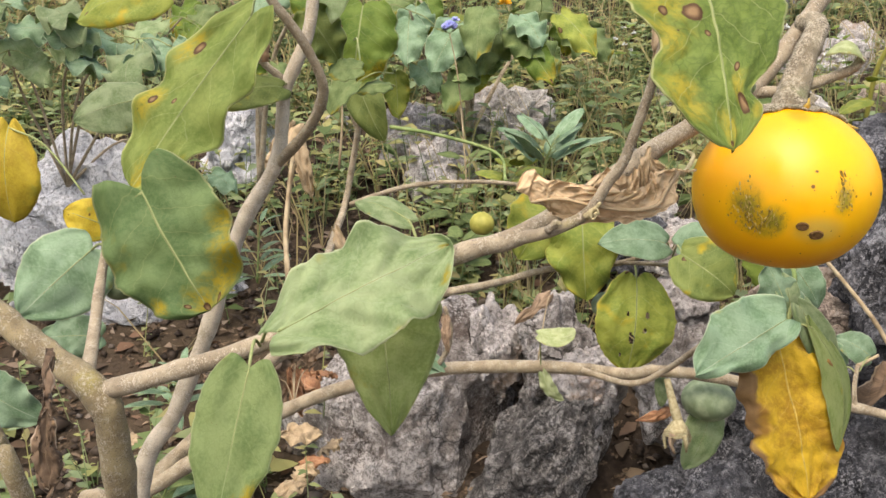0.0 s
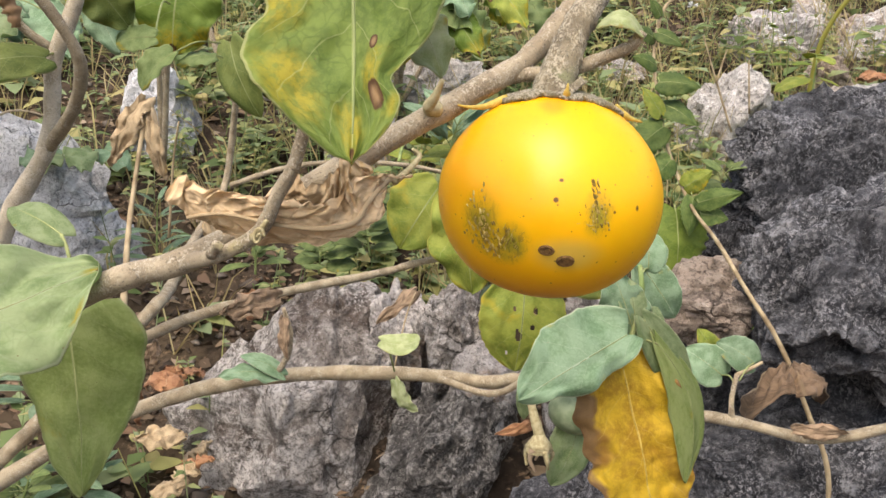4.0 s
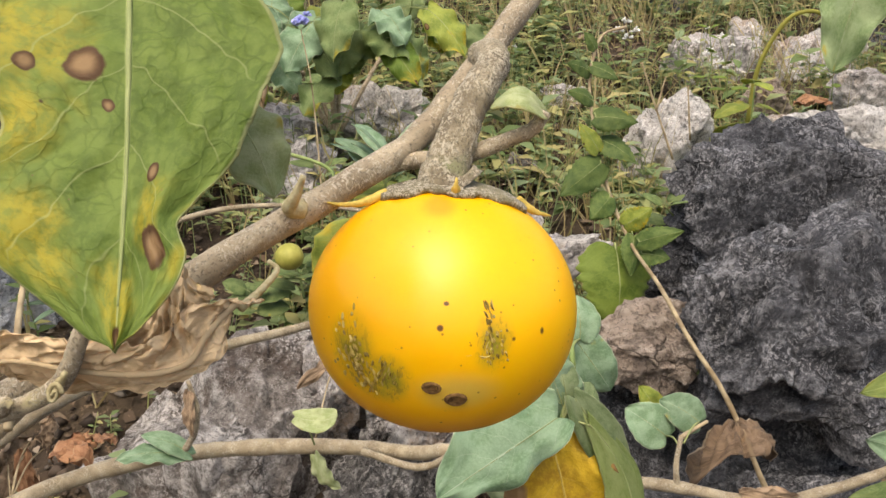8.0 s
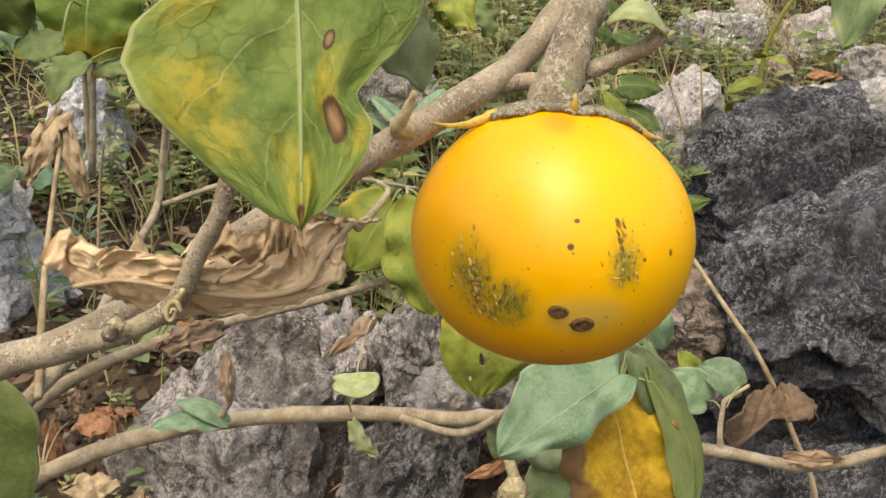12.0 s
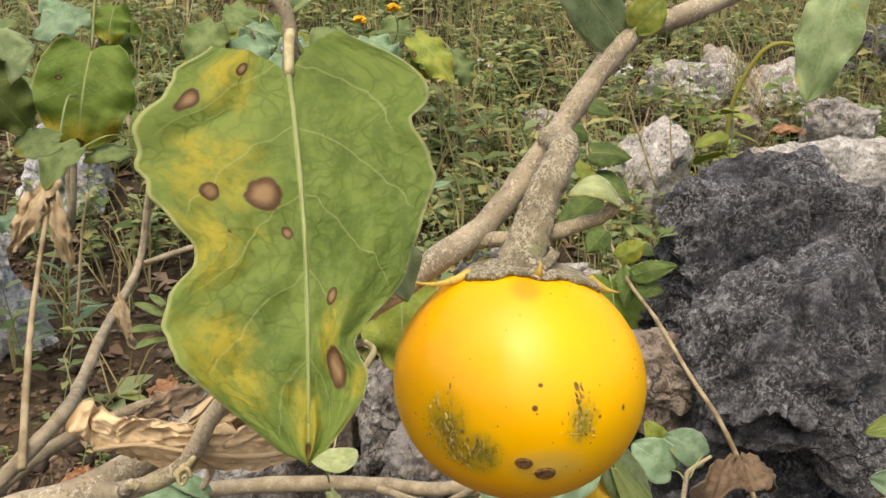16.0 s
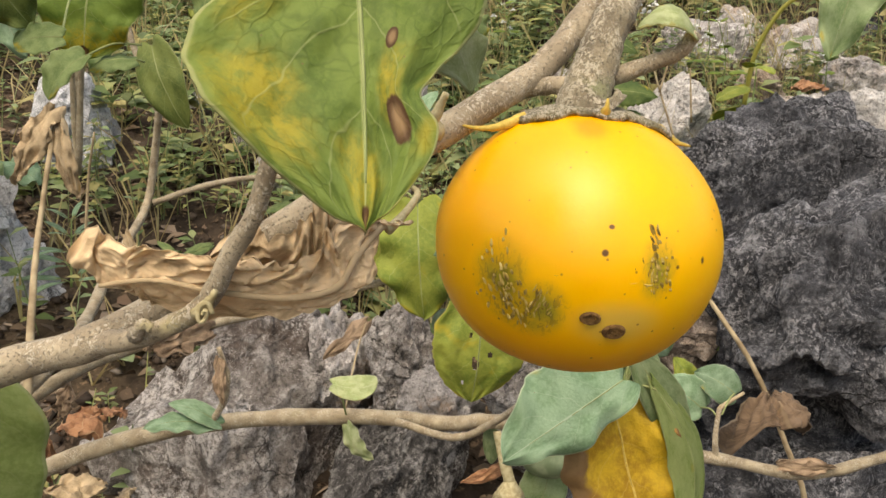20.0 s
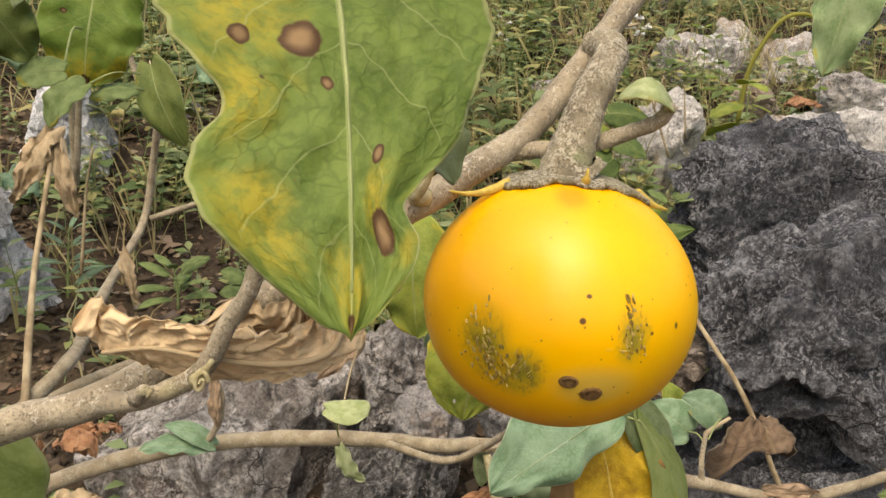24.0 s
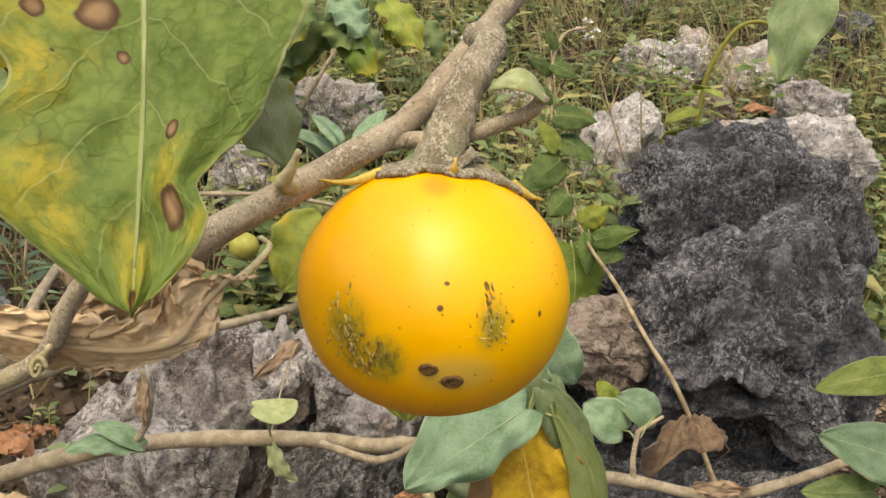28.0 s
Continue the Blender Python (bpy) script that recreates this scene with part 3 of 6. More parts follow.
def blade(base, tip, width, face=(0, -1, 0.3), bend=0.3, cup=0.0, fold=0.0, wave=0.0, lobes=0.0, turns=2.5, phase=0.0, heart=0.08, curl=0.0, crumple=0.0, seed=0, holes=(), nu=26, nv=14, thick=0.0004, peak=0.38, shift=0.0, twist=0.0, other=None, taper=0.72, blunt=0.0, bow=0.0, outline=None, pucker=0.0):
    """A leaf blade from base to tip. bend bows it along its length (positive: middle towards face), cup and fold across; lobes, turns and phase give the wavy outline;
    curl rolls the sides in (radians); crumple shrivels it. outline gives both half widths along the length, pucker quilts the blade between its side veins."""
    base, tip = Vector(base), Vector(tip)
    yax = (tip - base)
    length = yax.length
    yax.normalize()
    zax = Vector(face)
    zax = (zax - yax * zax.dot(yax)).normalized()
    xax = yax.cross(zax)
    b = taper
    a = blunt or b * peak / (1 - peak)
    peak = a / (a + b)
    top = peak ** a * (1 - peak) ** b
    rows = []
    bm = bmesh.new()
    layer = bm.loops.layers.uv.new("blade")
    off = Vector((seed * 1.37, seed * 0.71, seed * 2.3))
    other = other or (lobes, turns, phase + 0.9)
    for i in range(nu + 1):
        u = i / nu
        row = []
        e = max(u, 0.0)
        half = ((e + 0.03) ** a * max(1 - e, 0.0) ** b) / top * 0.5 * width
        for j in range(nv + 1):
            v = 2 * j / nv - 1
            s = 1 if v > 0 else -1
            la, lt, lp = (lobes, turns, phase) if s > 0 else other
            w = half * (1 + la * math.sin(2 * math.pi * lt * u + lp) * min(1, 3 * u + 0.2) * min(1, 4 * (1 - u)) + shift * s)
            if outline:
                line = outline[0] if s > 0 else outline[1]
                w = width * sum(float(np.interp(u + k, [q[0] for q in line], [q[1] for q in line])) for k in (-0.016, -0.008, 0.0, 0.008, 0.016)) / 5 * min(1.0, (1 - u) / 0.03)
            w *= 1 + (0.02 if outline else 0.07) * noise.noise(Vector((u * 9, s * 3, seed))) + 0.03 * noise.noise(Vector((u * 26, s * 3, seed)))
            x = v * w
            y = length * (u - (heart if not isinstance(heart, tuple) else heart[0 if s > 0 else 1]) * math.sin(min(abs(v) * 1.2, 1) * math.pi / 2) * math.exp(-7 * u))
            z = bend * length * 0.5 * (1 - (2 * u - 1) ** 2)
            if curl:
                ang = v * curl * (0.75 + 0.5 * noise.noise(Vector((u * 3, 0, seed))))
                z += -w * (1 - math.cos(ang)) / max(abs(curl), 0.3)
                x = w * math.sin(ang) / max(abs(curl), 0.3)
            z += cup * width * (v * v) * min(1, 2 * u + 0.3) - fold * abs(x)
            z += wave * width * v * v * math.sin(2 * math.pi * turns * u * 1.3 + phase * 1.7 + (1.9 if s > 0 else 0.0))
            z += (0.009 if outline else 0.03) * width * noise.noise(Vector((u * 4, v * 2.5, seed * 3.1))) * (1 + 2 * abs(v)) + 0.008 * width * noise.noise(Vector((u * 14, v * 7, seed * 1.3)))
            if pucker:
                z += pucker * width * (abs(math.sin(math.pi * (5 * u - 1.5 * abs(v)))) * (0.5 + 0.5 * abs(math.sin(math.pi * 2.5 * abs(v)))) - 0.5) * min(1, 6 * abs(v)) * (0.6 + 0.8 * noise.noise(Vector((u * 7, v * 4, seed))))
            if twist:
                ct, st = math.cos(twist * (u - 0.3)), math.sin(twist * (u - 0.3))
                x, z = x * ct - z * st, x * st + z * ct
            x += bow * length * 0.5 * (1 - (2 * u - 1) ** 2)
            p = base + xax * x + yax * y + zax * z
            if crumple:
                q = Vector((u * 5.0, v * 3.0, 0)) + off
                k = crumple * width * (0.4 + 0.6 * abs(v))
                p += zax * k * (1 - 2 * abs(noise.noise(q * 0.8))) + xax * k * 0.8 * noise.noise(q * 1.1 + Vector((9, 1, 0))) + yax * k * 0.8 * noise.noise(q + Vector((2, 8, 0)))
                p += zax * k * 0.75 * (0.5 - abs(noise.noise(q * 2.3))) + zax * k * 0.4 * (0.5 - abs(noise.noise(q * 5.1)))
            row.append(p)
        rows.append(row)
    grid = []
    for sgn in (0.5, -0.5):
        grid.append([[bm.verts.new(p + zax * thick * sgn) for p in row] for row in rows])
    gone = set()
    for i in range(nu):
        for j in range(nv):
            u, v = (i + 0.5) / nu, 2 * (j + 0.5) / nv - 1
            if any(((u - hu) / hr) ** 2 + ((v - hv) / (hr * 1.6)) ** 2 < 1 for hu, hv, hr in holes):
                gone.add((i, j))

    def quad(vs, uvs):
        f = bm.faces.new(vs)
        for l, c in zip(f.loops, uvs):
            l[layer].uv = c

    cell = lambda i, j: ((i / nu, j / nv), (i / nu, (j + 1) / nv), ((i + 1) / nu, (j + 1) / nv), ((i + 1) / nu, j / nv))
    for g, flip in ((grid[0], False), (grid[1], True)):
        for i in range(nu):
            for j in range(nv):
                if (i, j) in gone:
                    continue
                vs = [g[i][j], g[i][j + 1], g[i + 1][j + 1], g[i + 1][j]]
                uvs = list(cell(i, j))
                if not flip:
                    vs, uvs = vs[::-1], uvs[::-1]
                quad(vs, uvs)
    rim = [(0, j) for j in range(nv + 1)] + [(i, nv) for i in range(1, nu + 1)] + [(nu, j) for j in range(nv - 1, -1, -1)] + [(i, 0) for i in range(nu - 1, 0, -1)]
    for (i, j), (k, l) in zip(rim, rim[1:] + rim[:1]):
        quad((grid[0][i][j], grid[0][k][l], grid[1][k][l], grid[1][i][j]), ((i / nu, j / nv), (k / nu, l / nv), (k / nu, l / nv), (i / nu, j / nv)))
    mids = [rows[i][nv // 2] for i in range(0, int(nu * 0.93), 3)]
    return bm, mids, zax, length


def leaf(plant, base, tip, width, material, attach=None, label="", rib=True, stem=STEM_PALE, name="leaf", ribmat=None, **kw):
    bm, mids, zax, length = blade(base, tip, width, **kw)
    ob = part(name, bm, material, plant, label)
    if rib:
        r = max(0.0003, width * 0.0085)
        part("midrib", tube([p + zax * r * 0.3 for p in mids], r, r * 0.35, 6, 2, 0.05), ribmat or stem, ob)
    if attach is not None:
        a, b = Vector(attach), mids[0]
        mid = (a + b) / 2 + Vector((0, 0, 0.12 * (a - b).length))
        r = max(0.0005, width * 0.014)
        part("petiole", tube([a, mid, b + (mids[1] - mids[0]) * 0.2], r * 1.15, r, 7, 4, 0.08), stem, ob)
    return ob


def slope(x, y):
    """Height of the hillside."""
    s = 0.40 * y - 0.14 if y > 0.5 else 0.06 + 0.20 * (y - 0.5)
    if y > 4:
        s -= 0.02 * (y - 4) if y < 40 else 0.72 + 0.3 * (y - 40)
    s = max(s, -0.3)
    v = Vector((x, y, 0))
    return s + 0.05 * noise.noise(v * 1.1) + 0.02 * noise.noise(v * 4.0) + 0.008 * noise.noise(v * 14.0)


STONES = []


def rock(name, c, hx, hz, material, label, depth=1.0, seed=1, rough=0.10, lean=0.0, tall=1.0, group="rocks on the hillside", detail=5, cuts=13, fine=1.0):
    """A weathered limestone block: a ball cut by planes, then broken up by ridged noise."""
    rng = random.Random(seed)
    bm = bmesh.new()
    bmesh.ops.create_icosphere(bm, subdivisions=detail, radius=1.0)
    planes = []
    for _ in range(cuts):
        n = Vector((rng.gauss(0, 1), rng.gauss(0, 1), rng.gauss(0, 0.9))).normalized()
        planes.append((n, rng.uniform(0.78, 1.08)))
    turn = Euler((rng.uniform(-0.25, 0.25), rng.uniform(-0.25, 0.25), rng.uniform(0, 3))).to_matrix()
    o = Vector((seed * 3.3, seed * 1.7, seed * 0.9))
    for v in bm.verts:
        d = v.co.normalized()
        e = turn @ d
        r = 1.05 / (abs(e.x) ** 3.6 + abs(e.y) ** 3.6 + abs(e.z) ** 3.6) ** (1 / 3.6)
        for n, h in planes:
            k = n.dot(d)
            if k > 0.05:
                r = min(r, h / k)
        q = d * r + o
        q = q + 0.06 * noise.noise_vector(q * 5)
        for k, amp in ((1.2, 1.15), (2.7, 0.8), (6.0, 0.2), (13.0, 0.08), (27.0, 0.04)):
            dist, near_ = noise.voronoi(q * k)
            f = []
            for c_ in near_[:2]:
                n_ = noise.noise_vector(c_ * 7.3)
                f.append(2.2 * n_.dot(q * k - c_) + 0.9 * n_.x)
            w = min(1.0, (dist[1] - dist[0]) / 0.16)
            r += rough * amp * (fine if k > 3 else 1.0) * (f[0] * (0.5 + 0.5 * w) + f[1] * (0.5 - 0.5 * w))
        r += fine * rough * 0.3 * (noise.ridged_multi_fractal(q * 3.1, 0.7, 2.1, 7, 1.0, 2.0) * 0.5 - 0.6)
        r += fine * rough * 0.2 * noise.fractal(q * 16, 0.5, 2.2, 5)
        v.co = d * r
    xs, zs = [v.co.x for v in bm.verts], [v.co.z for v in bm.verts]
    sx, sz = 2 * hx / (max(xs) - min(xs)), 2 * hz * tall / (max(zs) - min(zs))
    mx, mz = (max(xs) + min(xs)) / 2, max(zs)
    for v in bm.verts:
        v.co = Vector(((v.co.x - mx) * sx + lean * (v.co.z - mz) * sz, v.co.y * depth * (sx + sz) / 2, (v.co.z - mz) * sz + hz))
    ob = part(name, bm, material, smooth=False)
    ob.matrix_basis = Matrix.Translation(c)
    STONES.append((c[0], c[1], hx * 0.85, (hx + hz) * 0.5 * depth * 0.85, c[2] + hz))
    return tagged(ob, label, "rock", group)


# ---- ground ----
def ground():
    def axis(a, b, n, far, m):
        mid = [a + (b - a) * i / n for i in range(n + 1)]
        out = [b + (far - b) * (i / m) ** 2.5 for i in range(1, m + 1)]
        back = [a - (far - b) * (i / m) ** 2.5 for i in range(m, 0, -1)]
        return back + mid + out
    xs, ys = axis(-1.6, 2.4, 160, 200, 14), axis(0.2, 4.2, 170, 200, 14)
    verts = [(x, y, slope(x, y)) for y in ys for x in xs]
    w = len(xs)
    faces = [(j * w + i, j * w + i + 1, (j + 1) * w + i + 1, (j + 1) * w + i) for j in range(len(ys) - 1) for i in range(w - 1)]
    return tagged(part("ground", (verts, [], faces), SOIL), "dark crumbly soil of a rocky hillside with leaf litter", "ground", kind="structure")


ground()

# ---- rocks ----
DARK, GREY, PALE = "dark grey weathered limestone boulder on the hillside", "brown-grey limestone boulder with pale rough patches", "pale grey limestone block among the weeds"
rock("boulder", (0.5250, 0.8800, 0.5180), 0.1680, 0.1090, ROCK_DARK, DARK, 0.55, 3, 0.22, tall=1.3, detail=6, cuts=9, fine=0.45)
rock("boulder", (0.4740, 0.6850, 0.4590), 0.1210, 0.1080, ROCK_DARK, DARK, 0.75, 12, 0.22, lean=0.12, tall=1.1, detail=6, cuts=9, fine=0.45)
rock("boulder", (-0.0542, 0.9300, 0.2555), 0.1452, 0.1414, ROCK_GREY, GREY, 0.8, 21, 0.15, tall=1.3, detail=6, cuts=11, fine=0.45)
rock("boulder", (0.1421, 0.8400, 0.2355), 0.0720, 0.0834, ROCK_MID, "dark fissured limestone boulder below the branch", 0.9, 31, 0.22, lean=0.35, tall=1.3, detail=6, cuts=13, fine=0.5)
rock("boulder", (0.2948, 0.7200, 0.2340), 0.1223, 0.0676, ROCK_DARK, DARK, 0.7, 35, 0.14, tall=1.3, detail=6, cuts=17)
rock("boulder", (0.4270, 0.6600, 0.2868), 0.1116, 0.0867, ROCK_DARK, DARK, 0.6, 37, 0.14, tall=1.2, detail=6, cuts=17)
rock("rock", (0.0558, 0.9200, 0.3466), 0.0460, 0.0474, ROCK_PALE, PALE, 0.9, 41, 0.22, tall=1.5)
rock("rock", (0.1305, 0.8800, 0.3642), 0.0449, 0.0484, ROCK_GREY, GREY, 0.9, 43, 0.2, tall=1.5)
rock("rock", (0.1616, 0.8400, 0.3274), 0.0464, 0.0347, ROCK_PALE, PALE, 0.9, 45, 0.18, tall=1.5)
rock("rock", (0.2533, 0.8000, 0.3472), 0.0579, 0.0540, ROCK_GREY, GREY, 0.9, 47, 0.18, tall=1.4)
rock("rock", (0.2952, 0.9500, 0.3846), 0.0432, 0.0446, ROCK_PALE, PALE, 0.9, 49, 0.18, tall=1.4)
rock("flat_stone", (0.3542, 0.7350, 0.4430), 0.0779, 0.0382, ROCK_BROWN, "flat brown stone wedged between boulders", 0.9, 51, 0.15, tall=1.2)
rock("rock", (0.3375, 0.7800, 0.3534), 0.0791, 0.0516, ROCK_DARK, DARK, 0.8, 53, 0.18, tall=1.4)
rock("rock", (0.2489, 1.0200, 0.4544), 0.0417, 0.0321, ROCK_DARK, "small dark stone among the weeds", 0.9, 55, 0.18, tall=1.4)
rock("rock", (0.2988, 1.1000, 0.4771), 0.0283, 0.0172, ROCK_WHITE, PALE, 0.9, 57, 0.15, tall=1.4)
rock("rock", (0.3242, 1.0500, 0.4530), 0.0399, 0.0187, ROCK_PALE, PALE, 0.9, 59, 0.15, tall=1.4)
rock("rock", (0.3442, 0.9800, 0.4544), 0.0563, 0.0297, ROCK_WHITE, "long pale limestone sliver between weeds", 0.6, 61, 0.15, lean=0.8, tall=1.3)
rock("boulder", (-0.5000, 1.1800, 0.4560), 0.2150, 0.1280, ROCK_BLUE, "blue-grey limestone boulder with white streaks", 0.5, 63, 0.2, tall=1.4, detail=6, fine=0.5)
rock("rock", (0.6280, 1.0200, 0.5840), 0.0740, 0.0350, ROCK_WHITE, "pale limestone slab behind the dark boulder", 0.6, 97, 0.15, tall=1.5)
rock("boulder", (-0.3724, 1.5000, 0.5501), 0.0802, 0.0757, ROCK_BLUE, "blue-grey limestone block behind the stems", 0.8, 65, 0.2, tall=1.4)
rock("boulder", (0.1238, 1.6000, 0.5932), 0.1012, 0.0522, ROCK_WHITE, "grey cracked limestone boulder in the grass", 0.9, 67, 0.2, tall=1.6)
rock("boulder", (-0.0506, 1.5500, 0.5440), 0.0784, 0.0648, ROCK_PALE, PALE, 0.9, 69, 0.18, tall=1.5)
rock("boulder", (0.0010, 1.4200, 0.5131), 0.0802, 0.0450, ROCK_PALE, PALE, 0.9, 71, 0.18, tall=1.5)
rock("rock", (-0.2072, 1.7000, 0.5456), 0.0586, 0.0354, ROCK_PALE, PALE, 0.9, 73, 0.18, tall=1.5)
rock("boulder", (0.6157, 1.4500, 0.5437), 0.0818, 0.0936, ROCK_WHITE, PALE, 0.7, 75, 0.18, tall=1.2)
rock("boulder", (0.9389, 2.0000, 0.6884), 0.1173, 0.0658, ROCK_PALE, PALE, 0.9, 77, 0.18, tall=1.4)
rock("boulder", (0.9848, 2.5000, 0.8157), 0.1828, 0.0840, ROCK_DARK, "dark limestone outcrop higher on the slope", 0.8, 79, 0.22, tall=1.5)
rock("boulder", (0.7534, 1.1200, 0.5787), 0.1165, 0.0470, ROCK_WHITE, PALE, 0.5, 81, 0.18, tall=1.5)
rock("boulder", (1.1244, 1.9500, 0.6795), 0.1044, 0.0682, ROCK_PALE, PALE, 0.9, 83, 0.18, tall=1.4)
rock("rock", (0.3046, 2.5000, 0.7902), 0.0914, 0.0633, ROCK_PALE, PALE, 0.9, 85, 0.18, tall=1.4)
rock("rock", (0.7685, 2.5000, 0.7611), 0.0700, 0.0322, ROCK_PALE, PALE, 0.9, 87, 0.18, tall=1.4)
rock("rock", (0.3782, 1.5000, 0.4838), 0.0370, 0.0411, ROCK_GREY, GREY, 0.9, 89, 0.18, tall=1.4)
rock("boulder", (1.4744, 2.2000, 0.8082), 0.1287, 0.0790, ROCK_DARK, "dark limestone outcrop higher on the slope", 0.8, 91, 0.22, tall=1.5)

for k, b in enumerate((((1.0979, 2.1500, 0.7389), 0.0890, 0.0634, ROCK_PALE), ((1.2062, 2.0000, 0.7029), 0.1074, 0.0663, ROCK_WHITE), ((1.1144, 1.6500, 0.6230), 0.0956, 0.0503, ROCK_PALE), ((0.9137, 1.7000, 0.6121), 0.0492, 0.0429, ROCK_BROWN), ((0.8550, 2.0000, 0.6914), 0.0596, 0.0559, ROCK_GREY), ((0.5157, 1.8000, 0.6161), 0.0561, 0.0237, ROCK_PALE))):
    rock("rock", *b, "stained pale limestone lump among weeds", 0.8, 93 + 2 * k, 0.18, tall=1.5)

# ---- the bush ----
bush = thing("nightshade_bush", (-0.2, 0.5, 0.06), "straggly nightshade bush with spiny grey-brown branches and one ripe yellow fruit", "bush")
ROOT = (-0.2, 0.5, 0.04)
FORK = (-0.1255, 0.2720, 0.5391)
part("stem", tube([ROOT, (-0.165, 0.4, 0.2), (-0.135, 0.31, 0.4), (-0.1217, 0.2750, 0.5144), FORK, (-0.1465, 0.2800, 0.5513), (-0.1644, 0.2850, 0.5639), (-0.1955, 0.2900, 0.5907), (-0.2295, 0.3000, 0.6211)], 0.0068, 0.0042, 14, 8, 0.2), BARK_MOSS, bush)
part("branch", tube([FORK, (-0.0969, 0.2680, 0.5482), (-0.0649, 0.2620, 0.5603), (-0.0354, 0.2620, 0.5729), (0.0030, 0.2620, 0.5916), (0.0227, 0.2600, 0.5984), (0.0408, 0.2640, 0.6072), (0.0623, 0.2700, 0.6205), (0.0764, 0.2770, 0.6288), (0.0887, 0.2810, 0.6351), (0.1020, 0.2880, 0.6422), (0.1164, 0.2960, 0.6513), (0.1316, 0.3050, 0.6680), (0.1570, 0.3200, 0.6967), (0.1776, 0.3300, 0.7048), (0.2070, 0.3400, 0.7160), (0.2784, 0.3600, 0.7444)], (0.0036, 0.0033, 0.0033, 0.0033, 0.0034, 0.0034, 0.0033, 0.0032, 0.0028, 0.0021), 0, 16, 8, 0.2), BARK, bush)
part("twig", tube([(0.0170, 0.2620, 0.5955), (0.0261, 0.2570, 0.5992), (0.0338, 0.2520, 0.6021), (0.0450, 0.2480, 0.6085), (0.0509, 0.2450, 0.6191), (0.0557, 0.2430, 0.6278), (0.0641, 0.2420, 0.6574), (0.0685, 0.2380, 0.6916), (0.0619, 0.2380, 0.6995), (0.0517, 0.2400, 0.7063)], 0.0022, 0.0011, 12, 6, 0.16), BARK, bush)
part("twig", tube([(0.1085, 0.2920, 0.6444), (0.1156, 0.2910, 0.6455), (0.1232, 0.2890, 0.6458), (0.1322, 0.2840, 0.6496), (0.1402, 0.2810, 0.6533), (0.1431, 0.2800, 0.6575)], 0.0022, 0.0016, 10, 5, 0.2), BARK, bush)
part("twig", tube([(-0.1321, 0.2780, 0.5400), (-0.1421, 0.3100, 0.5468), (-0.1481, 0.3350, 0.5641), (-0.1472, 0.3450, 0.5820)], 0.003, 0.0018, 10), BARK, bush)
part("stem", tube([ROOT, (-0.185, 0.455, 0.25), (-0.1795, 0.4350, 0.4101), (-0.1558, 0.4350, 0.4604), (-0.1336, 0.4370, 0.5113), (-0.1141, 0.4420, 0.5678), (-0.0928, 0.4470, 0.6053), (-0.0871, 0.4500, 0.6440), (-0.0735, 0.4500, 0.6742), (-0.0678, 0.4500, 0.7093)], 0.0062, 0.003, 12, 6, 0.25), BARK_BLEACHED, bush)
part("branch", tube([(-0.0920, 0.4460, 0.6039), (-0.0720, 0.4300, 0.6236), (-0.0610, 0.4150, 0.6445), (-0.0678, 0.4050, 0.6664), (-0.0814, 0.3950, 0.6868), (-0.0902, 0.3900, 0.7014)], 0.0031, 0.002, 10, 5, 0.2), BARK_PALE, bush)
part("twig", tube([(-0.0884, 0.4500, 0.6501), (-0.0977, 0.4450, 0.6591), (-0.1023, 0.4400, 0.6678)], 0.0022, 0.0016, 8), BARK_PALE, bush)
part("branch", tube([ROOT, (-0.2537, 0.5100, 0.3363), (-0.2238, 0.5200, 0.3552), (-0.1774, 0.5300, 0.3830), (-0.1344, 0.5400, 0.4059), (-0.0716, 0.5500, 0.4299), (-0.0039, 0.5500, 0.4436), (0.0729, 0.5400, 0.4494), (0.1276, 0.5300, 0.4480), (0.1466, 0.5150, 0.4559), (0.1896, 0.5080, 0.4529), (0.2335, 0.5030, 0.4424), (0.2784, 0.5000, 0.4348), (0.3295, 0.5000, 0.4235), (0.3754, 0.5000, 0.4317), (0.4251, 0.5000, 0.4487)], 0.0062, 0.0028, 12, 6, 0.2), BARK_PALE, bush)
part("twig", tube([(0.0970, 0.5280, 0.4511), (0.1277, 0.5150, 0.4466), (0.1472, 0.5000, 0.4618), (0.1623, 0.4500, 0.5037), (0.1757, 0.4100, 0.5338)], 0.0024, 0.0016, 8, 5, 0.2), BARK_PALE, bush)
part("twig", tube([(-0.0079, 0.5300, 0.4491), (0.0022, 0.5300, 0.4638), (0.0054, 0.5300, 0.4804), (0.0013, 0.5300, 0.4969)], 0.0022, 0.0012, 8, 5, 0.25), BARK_PALE, bush)
part("branch", tube([(-0.2106, 0.5250, 0.3636), (-0.1983, 0.5300, 0.3787), (-0.1723, 0.5400, 0.4027), (-0.1473, 0.5600, 0.4270), (-0.1002, 0.6200, 0.4515), (-0.0265, 0.6700, 0.4622), (0.0359, 0.7000, 0.4674), (0.0609, 0.7200, 0.4680), (0.1025, 0.7200, 0.4788), (0.1628, 0.7100, 0.4865), (0.2002, 0.7000, 0.5043)], 0.0055, 0.0022, 10, 6, 0.2), BARK_PALE, bush)
part("twig", tube([(0.1628, 0.7100, 0.4865), (0.1955, 0.6800, 0.4908), (0.2104, 0.6200, 0.4956)], 0.002, 0.0014, 8), BARK_PALE, bush)
part("twig", tube([(0.2752, 0.5000, 0.4343), (0.2732, 0.5000, 0.4488), (0.2790, 0.5100, 0.4610)], 0.002, 0.0014, 8), BARK_PALE, bush)

